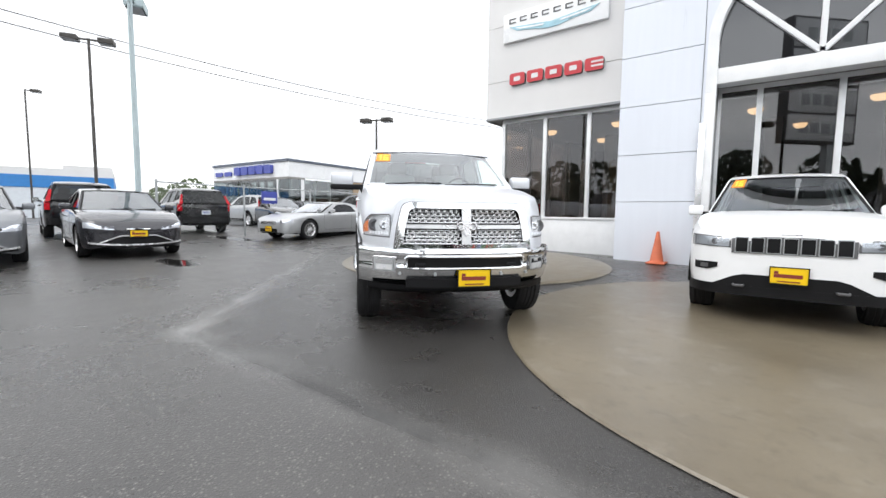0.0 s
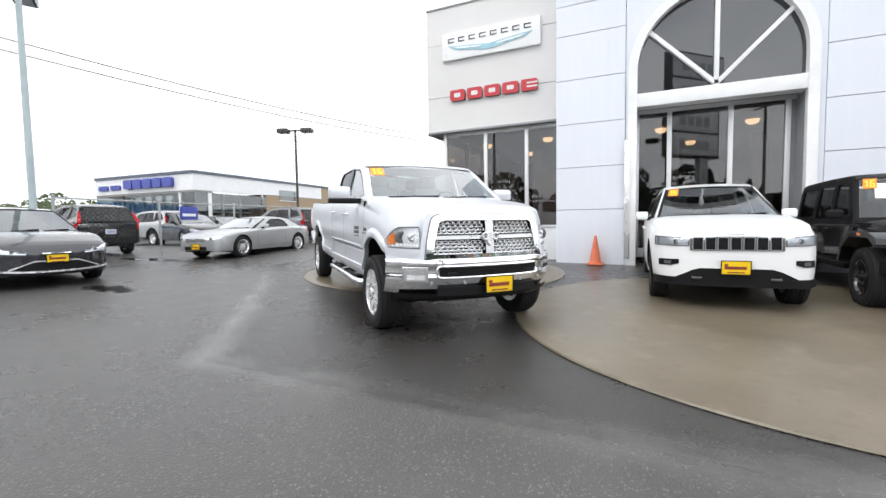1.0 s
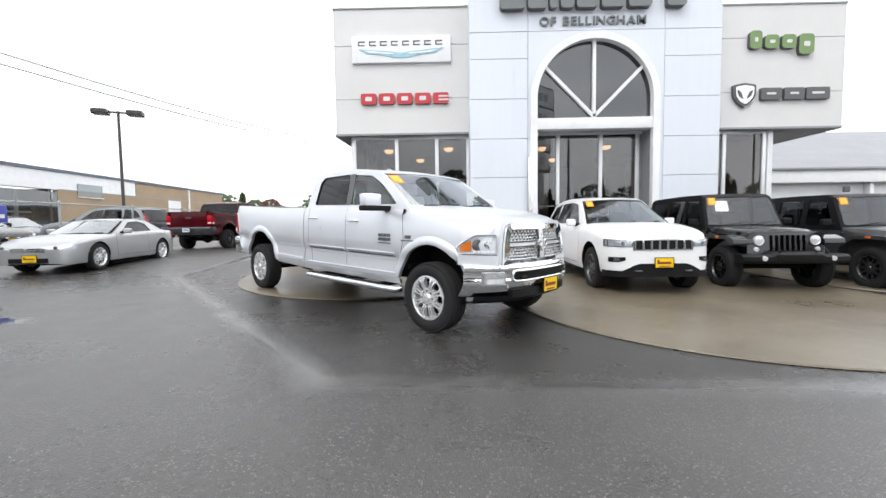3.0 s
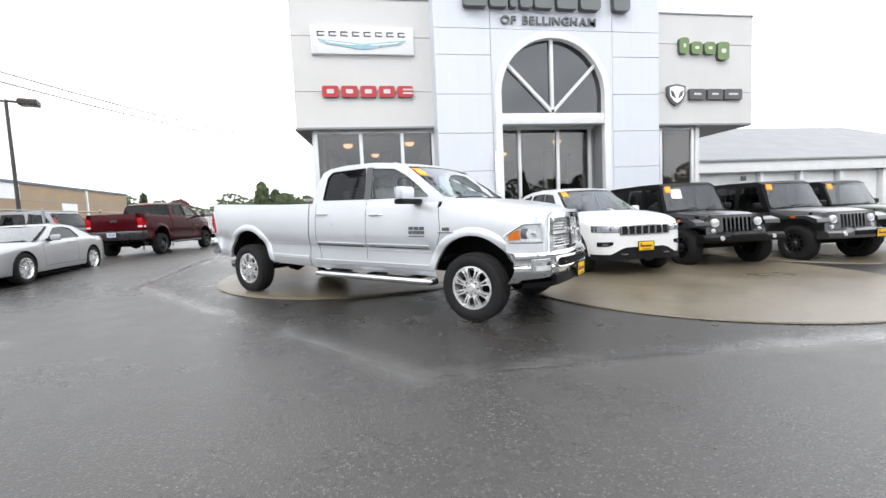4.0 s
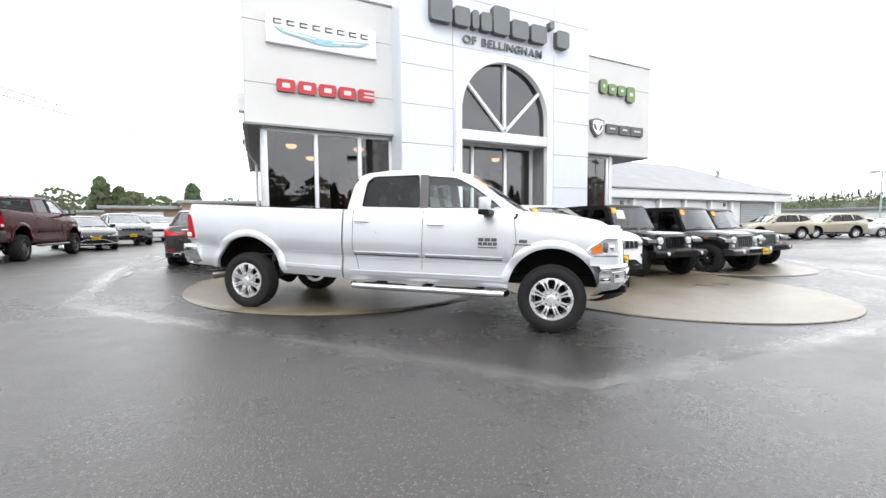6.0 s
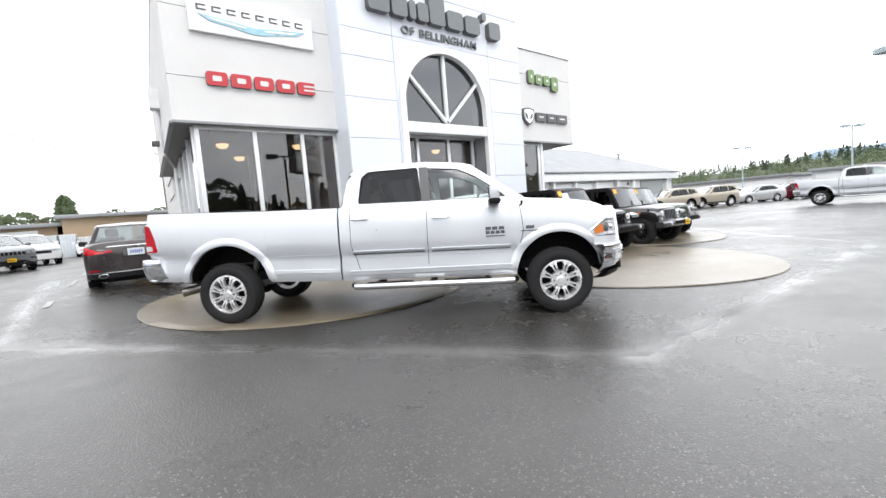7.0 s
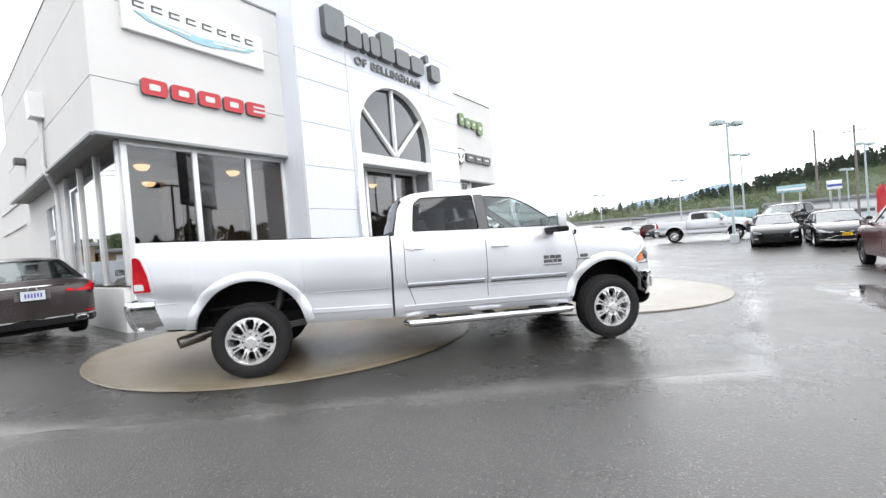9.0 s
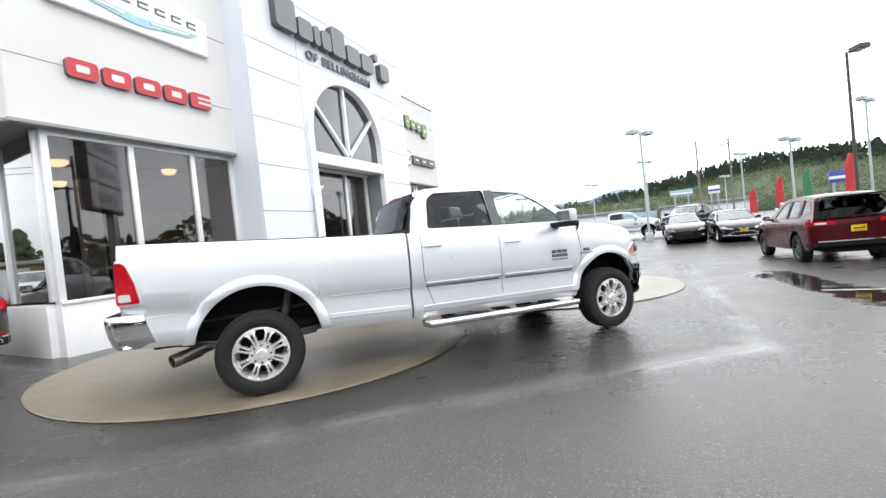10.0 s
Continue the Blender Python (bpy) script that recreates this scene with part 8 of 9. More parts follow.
for x, y, pm, lab in ((37.6, 17.4, P_WHITE, "white sedan in the far row"), (41.0, 11.4, P_DGREY, "dark grey sedan in the far row"), (42.6, 9.8, P_WHITE, "white sedan in the far row"), (35.4, 19.4, P_LSILVER, "silver sedan in the far row")):
    car("sedan", heading(x, y, 150), sedan_spec(FIVE), pm, lab, "", "plain", group="far row")
car("sedan", heading(39.5, 13.0, 150), sedan_spec(FIVE), P_RED, "dark red sedan in the far row", "", "plain", group="far row")

# ---- the far row of parked cars: a few kinds, repeated ----
def far_cars():
    kinds = []
    for mat_, lab in ((P_WHITE, "white sedan in a far row"), (P_DGREY, "dark grey sedan in a far row"), (P_LSILVER, "light silver sedan in a far row")):
        kinds.append(car("sedan", heading(44.0 + 2.9 * len(kinds), 17.0 - 1.0 * len(kinds), 160), sedan_spec(FIVE), mat_, lab, "", "plain", group="far row of cars")[0])
    for k in range(12):
        x, y = 52.7 + 2.9 * k, 14.0 - 1.0 * k
        copy_thing(kinds[(k * 2 + k // 3) % 3], heading(x, y, 160 + 3 * math.sin(k)))
    for k in range(8):
        x, y = 30.0 + 3.1 * k, -6.5 - 1.6 * k
        copy_thing(kinds[(k + k // 2) % 3], heading(x, y, 170 + 2 * math.sin(k)))
    for k in range(6):
        copy_thing(kinds[(k + 1) % 3], heading(-30.0 - 3.2 * k, 24.0 + 1.5 * k, -30))


far_cars()


# ---- lamp posts ----
def lamp_post(x, y, h, mat_, heads, turn=0.0, label="", base=False, r=0.08, box_head=True, group="lot lamp posts"):
    root = thing("lamp_post", pose(x, y, ground_z(x, y), 0, 0, turn), label, "lamp post", group)
    bm = bmesh.new()
    tube(bm, [(0, 0, 0), (0, 0, h * 0.5), (0, 0, h)], [r, r * 0.9, r * 0.75], 12)
    part("pole", bm, mat_, root)
    part("base_plate", box(-r * 1.9, r * 1.9, -r * 1.9, r * 1.9, 0.0, 0.03, 0.006), mat_, root)
    if base:
        bm = bmesh.new()
        lathe(bm, [(0.0, 0.0), (0.22, 0.0), (0.22, 0.46), (0.19, 0.50), (0.0, 0.50)], 20, "z")
        part("concrete_footing", bm, M_PLATEWHITE, root)
    for sx in heads:
        part("arm", box(min(0, sx * 0.55), max(0, sx * 0.55), -0.04, 0.04, h - 0.10, h - 0.02, 0.01), mat_, root)
        bm = bmesh.new()
        a, b = sx * 0.40, sx * 1.05
        rows = []
        for z, k in ((h - 0.20, 0.92), (h - 0.16, 1.0), (h + 0.02, 1.0), (h + 0.06, 0.85)):
            cx = (a + b) / 2
            w = abs(b - a) / 2 * k
            rows.append([(cx - w, -0.24 * k, z), (cx + w, -0.24 * k, z), (cx + w, 0.24 * k, z), (cx - w, 0.24 * k, z)])
        vs = grid_faces(bm, rows, True)
        bm.faces.new(vs[-1])
        hd = part("lamp_head", bm, mat_, root)
        part("lamp_glass", box((a + b) / 2 - 0.26, (a + b) / 2 + 0.26, -0.18, 0.18, h - 0.205, h - 0.19), M_PLATEWHITE, hd)
    return root


lamp_post(19.9, 3.27, 6.75, M_POLEBLUE, (-1, 1), 145, "pale twin-headed lamp post on a concrete footing", True)
lamp_post(40.0, 2.9, 7.35, M_POLEBLUE, (-1, 1), 145, "pale twin-headed lamp post in the next row")
lamp_post(48.0, 9.0, 6.5, M_POLEBLUE, (-1, 1), 145, "pale twin-headed lamp post further off")
lamp_post(65.0, -7.7, 6.8, M_POLEBLUE, (-1, 1), 145, "pale twin-headed lamp post further off")
lamp_post(55.0, 20.0, 6.6, M_POLEBLUE, (-1, 1), 145, "pale twin-headed lamp post further off")
lamp_post(25.65, -5.45, 5.6, M_POLEBLUE, (-1, 1), 145, "pale twin-headed lamp post further off")
lamp_post(42.0, -5.7, 6.9, M_POLEBLUE, (-1, 1), 145, "pale twin-headed lamp post by the street")
lamp_post(29.3, -10.6, 7.9, M_POLEBLUE, (-1, 1), 145, "pale twin-headed lamp post by the street")
lamp_post(19.1, -6.3, 8.6, M_POLEDARK, (1,), 200, "dark single-headed lamp post by the street")
lamp_post(-19.15, 20.2, 6.6, M_POLEDARK, (-1, 1), 20, "dark twin-headed lamp post beside the next showroom")
lamp_post(-26.5, 7.85, 9.2, M_POLEDARK, (-1, 1), 60, "dark twin-headed lamp post")
lamp_post(-50.6, 9.6, 11.0, M_POLEDARK, (1,), 60, "dark lamp post far off")
lamp_post(-13.9, 5.50, 6.9, M_POLEBLUE, (-1, 1), -30, "tall pale blue twin-headed lamp post")


lamp_post(1.2, -3.2, 5.85, M_POLEDARK, (-1, 1), 10, "dark twin-headed lamp post at the street edge of the lot")


def pylon_sign():
    """The tall street sign that mirrors in the shop windows."""
    root = thing("pylon_sign", pose(2.3, -2.6, ground_z(2.3, -2.6), 0, 0, -44), "tall pylon sign with four pale brand panels on a steel post", "sign")
    part("cabinet", box(-1.8, 1.8, -0.22, 0.22, 4.6, 9.6, 0.04), M_SIGNEDGE, root)
    for k in range(4):
        p = part("panel", box(-1.7, 1.7, -0.245, 0.245, 4.72 + k * 1.22, 5.84 + k * 1.22, 0.03), M_SIGNWHITE, root)
        for j in range(4):
            for s in (-1, 1):
                part("mark", box(-1.1 + j * 0.56, -0.68 + j * 0.56, s * 0.252 - 0.006, s * 0.252 + 0.006, 5.02 + k * 1.22, 5.48 + k * 1.22), M_STEEL, p)
    part("post", box(0.5, 1.1, -0.16, 0.16, 0.0, 4.6, 0.02), M_STEEL, root)


pylon_sign()


def utility_pole(x, y, h, label="weathered wooden utility pole with a cross arm", turn=60):
    root = thing("utility_pole", pose(x, y, ground_z(x, y), 0, 0, turn), label, "utility pole", "utility poles")
    bm = bmesh.new()
    tube(bm, [(0, 0, 0), (0, 0, h)], [0.012 * h, 0.009 * h], 10)
    part("pole", bm, M_POLEWOOD, root)
    part("cross_arm", box(-1.2, 1.2, -0.06, 0.06, h - 0.9, h - 0.78), M_WOOD, root)
    for a in (-1.1, -0.5, 0.5, 1.1):
        bm = bmesh.new()
        lathe(bm, [(0.0, 0.0), (0.05, 0.0), (0.06, 0.06), (0.03, 0.14), (0.0, 0.14)], 8, "z", Matrix.Translation((a, 0, h - 0.78)))
        part("insulator", bm, M_STEEL, root)


for x, y, h in ((69.75, -9.3, 13.0), (110, -9.3, 19.5), (-33.3, -20, 13.6), (-2, 65.5, 12.6), (10, -22, 12), (-14, -20, 12)):
    utility_pole(x, y, h)


def wires():
    for a, b, sag in (((-33.3, -20, 13.0), (-2, 65.5, 12.4), 5.3), ((-33.8, -20, 13.7), (-2.5, 65.5, 12.6), 5.2), ((-14, -20, 11.2), (10, -22, 11.2), 0.5), ((10, -22, 11.2), (69.75, -9.3, 12.2), 1.0), ((69.75, -9.3, 12.2), (110, -9.3, 18.6), 0.5)):
        bm = bmesh.new()
        pts = []
        for i in range(25):
            t = i / 24
            p = Vector(a).lerp(Vector(b), t)
            p.z -= sag * 4 * t * (1 - t)
            pts.append(p)
        tube(bm, pts, 0.022, 5)
        tagged(part("overhead_wire", bm, M_SIGNEDGE, None), "thin sagging overhead cable", "cable", "overhead cables")


wires()


# ---- traffic cone ----
def cone(x, y):
    root = thing("traffic_cone", pose(x, y, ground_z(x, y) + 0.012), "weathered orange rubber traffic cone by the wall", "traffic cone")
    part("foot", box(-0.19, 0.19, -0.19, 0.19, 0.0, 0.035, 0.012), M_CONE, root)
    bm = bmesh.new()
    lathe(bm, [(0.15, 0.03), (0.135, 0.06), (0.03, 0.68), (0.026, 0.70), (0.018, 0.70), (0.02, 0.66)], 28, "z")
    part("body", bm, M_CONE, root)


cone(-1.33, 10.95)


# ---- chain-link fence ----
def fence():
    root = thing("fence", pose(0, 0, 0), "galvanised chain-link fence with round posts", "fence")
    pts = [(-14.6, 6.2), (-14.8, 9.1), (-14.7, 11.9), (-14.65, 14.8), (-14.65, 17.7), (-14.65, 20.6), (-14.65, 23.5)]
    for x, y in pts:
        bm = bmesh.new()
        tube(bm, [(x, y, ground_z(x, y) - 0.05), (x, y, 2.0)], 0.035, 10)
        lathe(bm, [(0.04, 1.98), (0.045, 2.02), (0.0, 2.06)], 10, "z", Matrix.Translation((x, y, 0)))
        part("post", bm, M_STEEL, root)
    for a, b in zip(pts[:-1], pts[1:]):
        bm = bmesh.new()
        tube(bm, [(*a, 1.96), (*b, 1.96)], 0.022, 8)
        part("top_rail", bm, M_STEEL, root)
        L = math.hypot(b[0] - a[0], b[1] - a[1])
        bm = bmesh.new()
        n = int(L / 0.14)
        u = ((b[0] - a[0]) / L, (b[1] - a[1]) / L)
        for k in range(-12, n):
            for sg in (1, -1):
                s0, s1 = k * 0.14, k * 0.14 + 1.7
                z0, z1 = 0.24, 1.94
                lo, hi = max(s0, 0.0), min(s1, L)
                if hi - lo < 0.05:
                    continue
                za, zb = z0 + (lo - s0), z0 + (hi - s0)
                if sg < 0:
                    za, zb = z0 + z1 - za, z0 + z1 - zb
                d = Vector((u[0], u[1], sg)).normalized()
                p0, p1 = Vector((a[0] + u[0] * lo, a[1] + u[1] * lo, za)), Vector((a[0] + u[0] * hi, a[1] + u[1] * hi, zb))
                nrm = Vector((-u[1], u[0], 0))
                up = d.cross(nrm).normalized() * 0.0013
                vs = [bm.verts.new(q) for q in (p0 - up, p0 + up, p1 + up, p1 - up)]
                bm.faces.new(vs)
        tagged(part("wire_mesh", bm, M_STEEL, root, recalc=False), "", "", "", "")


fence()


# ---- neighbouring showroom with a white fascia and tan block walls ----
def neighbour():
    nb = thing("showroom_next_door", pose(0, 0, 0), "low white showroom with tan block walls behind the fence", "building")
    c0 = Vector((-27.7, 19.6))
    a = Vector((-38.4, 19.3))
    b = Vector((-29.43, 48.5))
    top, band = 4.82, 3.68

    def wall_between(p, q, z0, z1, mat_, name, thick=0.3, t0=0.0, t1=1.0, out=0.0):
        d = (q - p)
        L = d.length
        d.normalize()
        n = Vector((d.y, -d.x))
        bm = box(L * t0, L * t1, -out, thick, z0, z1)
        m = Matrix(((d.x, -n.x, 0, p.x), (d.y, -n.y, 0, p.y), (0, 0, 1, 0), (0, 0, 0, 1)))
        bmesh.ops.transform(bm, matrix=m, verts=bm.verts)
        return part(name, bm, mat_, nb)
    wall_between(a, c0, band, top, M_WHITE, "fascia")
    wall_between(c0, b, band, top, M_WHITE, "fascia", t1=0.486)
    wall_between(c0, b, band, top, M_BRICK, "upper_wall", t0=0.488)
    wall_between(a, c0, top, top + 0.18, M_ROOFEDGE, "roof_edge", out=0.1)
    wall_between(c0, b, top, top + 0.18, M_ROOFEDGE, "roof_edge", out=0.1, t1=0.486)
    wall_between(c0, b, top, top + 0.18, M_ROOFEDGE, "roof_edge", out=0.08, t0=0.488)
    wall_between(c0, b, 0, band, M_BRICK, "block_wall", t0=0.23)
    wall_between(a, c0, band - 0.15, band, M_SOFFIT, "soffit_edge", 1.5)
    for (p, q, t1, n) in ((a, c0, 1.0, 9), (c0, b, 0.23, 4)):
        wall_between(p, q, 0.3, band - 0.15, M_SHOWGLASS, "glazing", 0.02, 0.0, t1, -1.2)
        for k in range(n + 1):
            wall_between(p, q, 0, band - 0.15, M_FRAME, "mullion", 1.4, t1 * k / n * 0.995, t1 * k / n * 0.995 + 0.006, -1.1)
        wall_between(p, q, 2.20, 2.31, M_FRAME, "transom", 1.32, 0.0, t1, -1.12)
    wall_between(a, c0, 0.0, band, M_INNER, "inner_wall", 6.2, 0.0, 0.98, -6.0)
    wall_between(c0, b, 0.3, 3.62, M_WHITE, "side_door", t0=0.637, t1=0.705, out=0.05)
    wall_between(c0, b, 0.2, 4.8, M_WHITE, "downpipe", t0=0.752, t1=0.758, out=0.12)
    wall_between(c0, b, 3.33, 4.22, M_SHOWGLASS, "high_window", t0=0.284, t1=0.361, out=0.04)
    wall_between(c0, b, 3.28, 3.33, M_WHITE, "window_sill", t0=0.282, t1=0.363, out=0.08)
    wall_between(c0, b, 3.68, 3.74, M_GREYMETAL, "string_course", t0=0.23, out=0.02)
    for k in range(1, 6):
        wall_between(c0, b, 0.2, 3.68, M_MORTAR, "wall_joint", t0=0.23 + 0.128 * k, t1=0.2306 + 0.128 * k, out=0.004)
    bm = bmesh.new()
    back = b + (a - c0)
    vs = [bm.verts.new((p.x, p.y, top - 0.1)) for p in (a, c0, b, back)]
    bm.faces.new(vs)
    part("roof", bm, M_ROOFGREY, nb)
    # its sign: plain blue blocks
    d = (c0 - a).normalized()
    n = Vector((d.y, -d.x))
    s = thing("wall_sign", pose(0, 0, 0), "blue raised sign blocks on a white fascia", "sign", "showroom signs")
    L = (c0 - a).length
    for k in range(5):
        q = bmesh.new()
        t0 = L * 0.35 + k * 1.06
        poly_prism(q, rounded([(t0, 3.98), (t0 + 0.90, 3.98), (t0 + 0.90, 4.64), (t0, 4.64)], 0.16), lambda u, v, w: (a.x + d.x * u + n.x * (0.02 + w), a.y + d.y * u + n.y * (0.02 + w), v), 0.25)
        part("block", q, M_VOLBLUE, s)
    for k in range(2):
        q = bmesh.new()
        t0 = L * 0.05 + k * 1.45
        poly_prism(q, rounded([(t0, 3.98), (t0 + 1.1, 3.98), (t0 + 1.1, 4.34), (t0, 4.34)], 0.10), lambda u, v, w: (a.x + d.x * u + n.x * (0.02 + w), a.y + d.y * u + n.y * (0.02 + w), v), 0.1)
        part("block", q, M_VOLBLUE, s)
    ps = thing("fence_sign", pose(-14.70, 10.05, 0.0, 0, 0, 2), "small blue panel sign wired to the chain-link fence", "sign")
    part("panel", box(-0.012, 0.012, -0.33, 0.33, 1.38, 1.84, 0.006), M_VOLBLUE, ps)
    part("frame", box(0.012, 0.018, -0.25, 0.25, 1.50, 1.60), M_SIGNWHITE, ps)
    # blue-banded building further west
    bb = thing("warehouse", pose(-51.4, 15.7, 0, 0, 0, -107), "long pale warehouse with a bright blue band", "building")
    part("wall", box(0, 42, -18, 0, 0, 3.02), M_PLATEWHITE, bb)
    part("band", box(-0.06, 42.06, -18.06, 0.06, 3.02, 4.15), M_BLUE, bb)
    part("parapet", box(3.7, 42, -18, 0, 4.15, 4.82), M_STUCCO, bb)
    part("parapet", box(0, 3.7, -18, 0, 4.15, 5.17), M_STUCCO, bb)
    # sheds and a long roof north of the lot
    for x0, x1, y0, y1, h, mat_, lab in ((-17.0, -11.3, 48, 58, 2.85, M_BRICK, "long tan flat-roofed shed"), (-10.9, 13, 47.0, 60, 3.40, M_BRICK, "tan building with a dark roof edge"), (-38, -18.3, 66, 76, 2.95, M_BEIGE, "pale beige low building far beyond the lot")):
        sh = thing("low_building", pose(0, 0, 0), lab, "building")
        part("wall", box(x0, x1, y0, y1, 0, h), mat_, sh)
        part("roof", box(x0 - 0.4, x1 + 0.4, y0 - 0.5, y1 + 0.4, h, h + 0.3, 0.05), M_GREYMETAL, sh)
        part("door", box(x0 + 2, x0 + 4.5, y0 - 0.06, y0 - 0.01, 0, 2.6), M_WHITE, sh)
    for x0, x1, lab in ((-12.6, -11.15, "white ribbed storage container by the tan building"), (-11.0, -10.05, "narrow white storage container by the tan building")):
        sc = thing("storage_container", pose(0, 0, ground_z(-11, 45.0)), lab, "container", "storage containers")
        part("body", box(x0, x1, 44.6, 46.6, 0.0, 1.72, 0.02), M_PLATEWHITE, sc)
        part("lid", box(x0 - 0.04, x1 + 0.04, 44.56, 46.64, 1.72, 1.79, 0.02), M_WHITE, sc)
        n = int((x1 - x0) / 0.18)
        for k in range(n):
            part("rib", box(x0 + 0.06 + k * 0.18, x0 + 0.13 + k * 0.18, 44.565, 44.60, 0.08, 1.66, 0.008, seg=1), M_PLATEWHITE, sc)


neighbour()


# ---- street side: signs, flags, low shops, hill and trees ----
def street_side():
    def shop(x0, x1, y0, y1, h, wall, roof, lab):
        sh = thing("roadside_shop", pose(0, 0, 0), lab, "building", "roadside shops")
        part("wall", box(x0, x1, y0, y1, 0, h), wall, sh)
        part("roof", box(x0 - 0.5, x1 + 0.5, y0 - 0.5, y1 + 0.5, h, h + 0.5, 0.1), roof, sh)
        part("fascia_band", box(x0 - 0.06, x0 - 0.01, y0 + 0.5, y1 - 0.5, h - 1.4, h - 0.5), M_SIGNWHITE, sh)
        n = max(2, int((y1 - y0) / 4))
        for k in range(n):
            a = y0 + 0.8 + (y1 - y0 - 1.2) * k / n
            part("window", box(x0 - 0.08, x0 - 0.01, a, a + (y1 - y0) / n * 0.7, 0.8, h - 1.7), M_SIGNEDGE, sh)
    shop(92, 110, 24, 48, 3.0, M_STUCCO, M_ROOFGREY, "low pale roadside shop with a grey roof")
    shop(88, 104, 4, 20, 3.2, M_PLATEWHITE, M_GREYMETAL, "white roadside shop with a grey roof")
    shop(84, 98, -14, 0, 3.0, M_PLATEWHITE, M_ROOFGREY, "white showroom across the lot")
    shop(120, 140, 52, 80, 3.6, M_BRICK, M_WOOD, "tan roadside shop with a brown roof")
    bn = thing("banner", pose(66.0, 4.2, 0), "pale blue banner stretched between two steel posts", "banner")
    part("cloth", box(0.0, 0.05, -2.6, 2.6, 1.4, 2.5, 0.02), M_WINGBLUE, bn)
    for y in (-2.65, 2.65):
        part("post", box(-0.02, 0.07, y - 0.05, y + 0.05, -0.5, 2.6), M_STEEL, bn)
    for x, y, w, h, z, mat_, lab in ((78.5, -3.0, 3.6, 1.1, 4.8, M_WINGBLUE, "pale blue and white roadside panel sign on posts"), (82, -8.5, 1.8, 1.4, 4.7, M_SIGNWHITE, "white roadside panel sign"), (57.3, -18.1, 2.3, 1.35, 3.35, M_VOLBLUE, "dark blue roadside panel sign")):
        sg = thing("road_sign", pose(x, y, 0, 0, 0, 8), lab, "sign", "roadside signs")
        part("panel", box(-0.15, 0.15, -w / 2, w / 2, z, z + h, 0.05), mat_, sg)
        part("edge", box(-0.17, 0.17, -w / 2, w / 2, z + h * 0.30, z + h * 0.56), M_SIGNWHITE if mat_ is not M_SIGNWHITE else M_VOLBLUE, sg)
        for k in (-1, 1):
            part("post", box(-0.12, 0.12, k * w * 0.3 - 0.12, k * w * 0.3 + 0.12, 0, z), M_STEEL, sg)
    for x, y, h, mat_, lab in ((49.1, -10.6, 4.4, M_RED, "red feather flag"), (43.7, -11.5, 4.4, M_FLAGGREEN, "green feather flag"), (29.5, -10.0, 4.3, M_RED, "crimson feather flag"), (49.6, -8.25, 3.5, M_RED, "short red feather flag")):
        fl = thing("feather_flag", pose(x, y, ground_z(x, y), 0, 0, 100), lab + " on a thin pole", "flag", "feather flags")
        bm = bmesh.new()
        tube(bm, [(0, 0, 0), (0, 0, h * 0.7), (0.1, 0, h * 0.95), (0.5, 0, h * 1.02)], 0.02, 6)
        part("pole", bm, M_STEEL, fl)
        bm = bmesh.new()
        rows = []
        for k in range(13):
            t = k / 12
            z = h * (0.25 + 0.77 * t)
            w = 0.75 if t < 0.75 else 0.75 - (t - 0.75) * 1.2
            rows.append([(0.02 + w * j / 5, 0.05 * math.sin(5 * t + j), z) for j in range(6)])
        grid_faces(bm, rows)
        ext = bmesh.ops.extrude_face_region(bm, geom=bm.faces[:])
        bmesh.ops.translate(bm, vec=(0, 0.006, 0), verts=[v for v in ext["geom"] if isinstance(v, bmesh.types.BMVert)])
        cl = part("cloth", bm, mat_, fl)
        bm = bmesh.new()
        for k in range(5):
            add_box(bm, 0.18, 0.60, -0.075, -0.062, h * 0.34 + k * h * 0.10, h * 0.40 + k * h * 0.10)
        part("marks", bm, M_SIGNWHITE, cl)


street_side()


def ridge(az, table):
    return soft_table(table, az)


RIDGE = [(-120, 5), (-70, 6), (-50, 17), (-38, 24), (-25, 29), (-18, 33), (-12, 35), (0, 24), (5, 22), (10, 21), (16, 20), (23, 18), (38, 13), (70, 9), (100, 8), (130, 9), (180, 8)]


def hills():
    bm = bmesh.new()
    rows = []
    for f, k in ((300, 0.0), (330, 0.25), (370, 0.62), (410, 0.92), (440, 1.0), (520, 0.8), (620, 0.3)):
        row = []
        for i in range(0, 101):
            az = -120 + 200 * i / 100
            h = ridge(az, RIDGE) * k + 3.0 * noise.noise((i * 0.25, f * 0.01, 0)) * k
            row.append((f * math.cos(radians(az)), f * math.sin(radians(az)), h - 1.0))
        rows.append(row)
    grid_faces(bm, rows)
    tagged(part("backdrop_hill", bm, M_HILL, None, "hazy green scrubby hillside behind the street", 60), "", "hill", "", "structure")
    bm = bmesh.new()
    rows = []
    for f, k in ((1500, 0.0), (1700, 1.0), (1900, 0.2)):
        rows.append([(f * math.cos(radians(az)), f * math.sin(radians(az)), k * (70 + 45 * math.sin(az * 0.16 + 1.0) + 12 * math.sin(az * 0.7)) - 4) for az in [-40 + 70 * i / 60 for i in range(61)]])
    grid_faces(bm, rows)
    tagged(part("backdrop_mountain", bm, M_FARHILL, None, "hazy blue distant hill", 60), "", "hill", "", "structure")


hills()


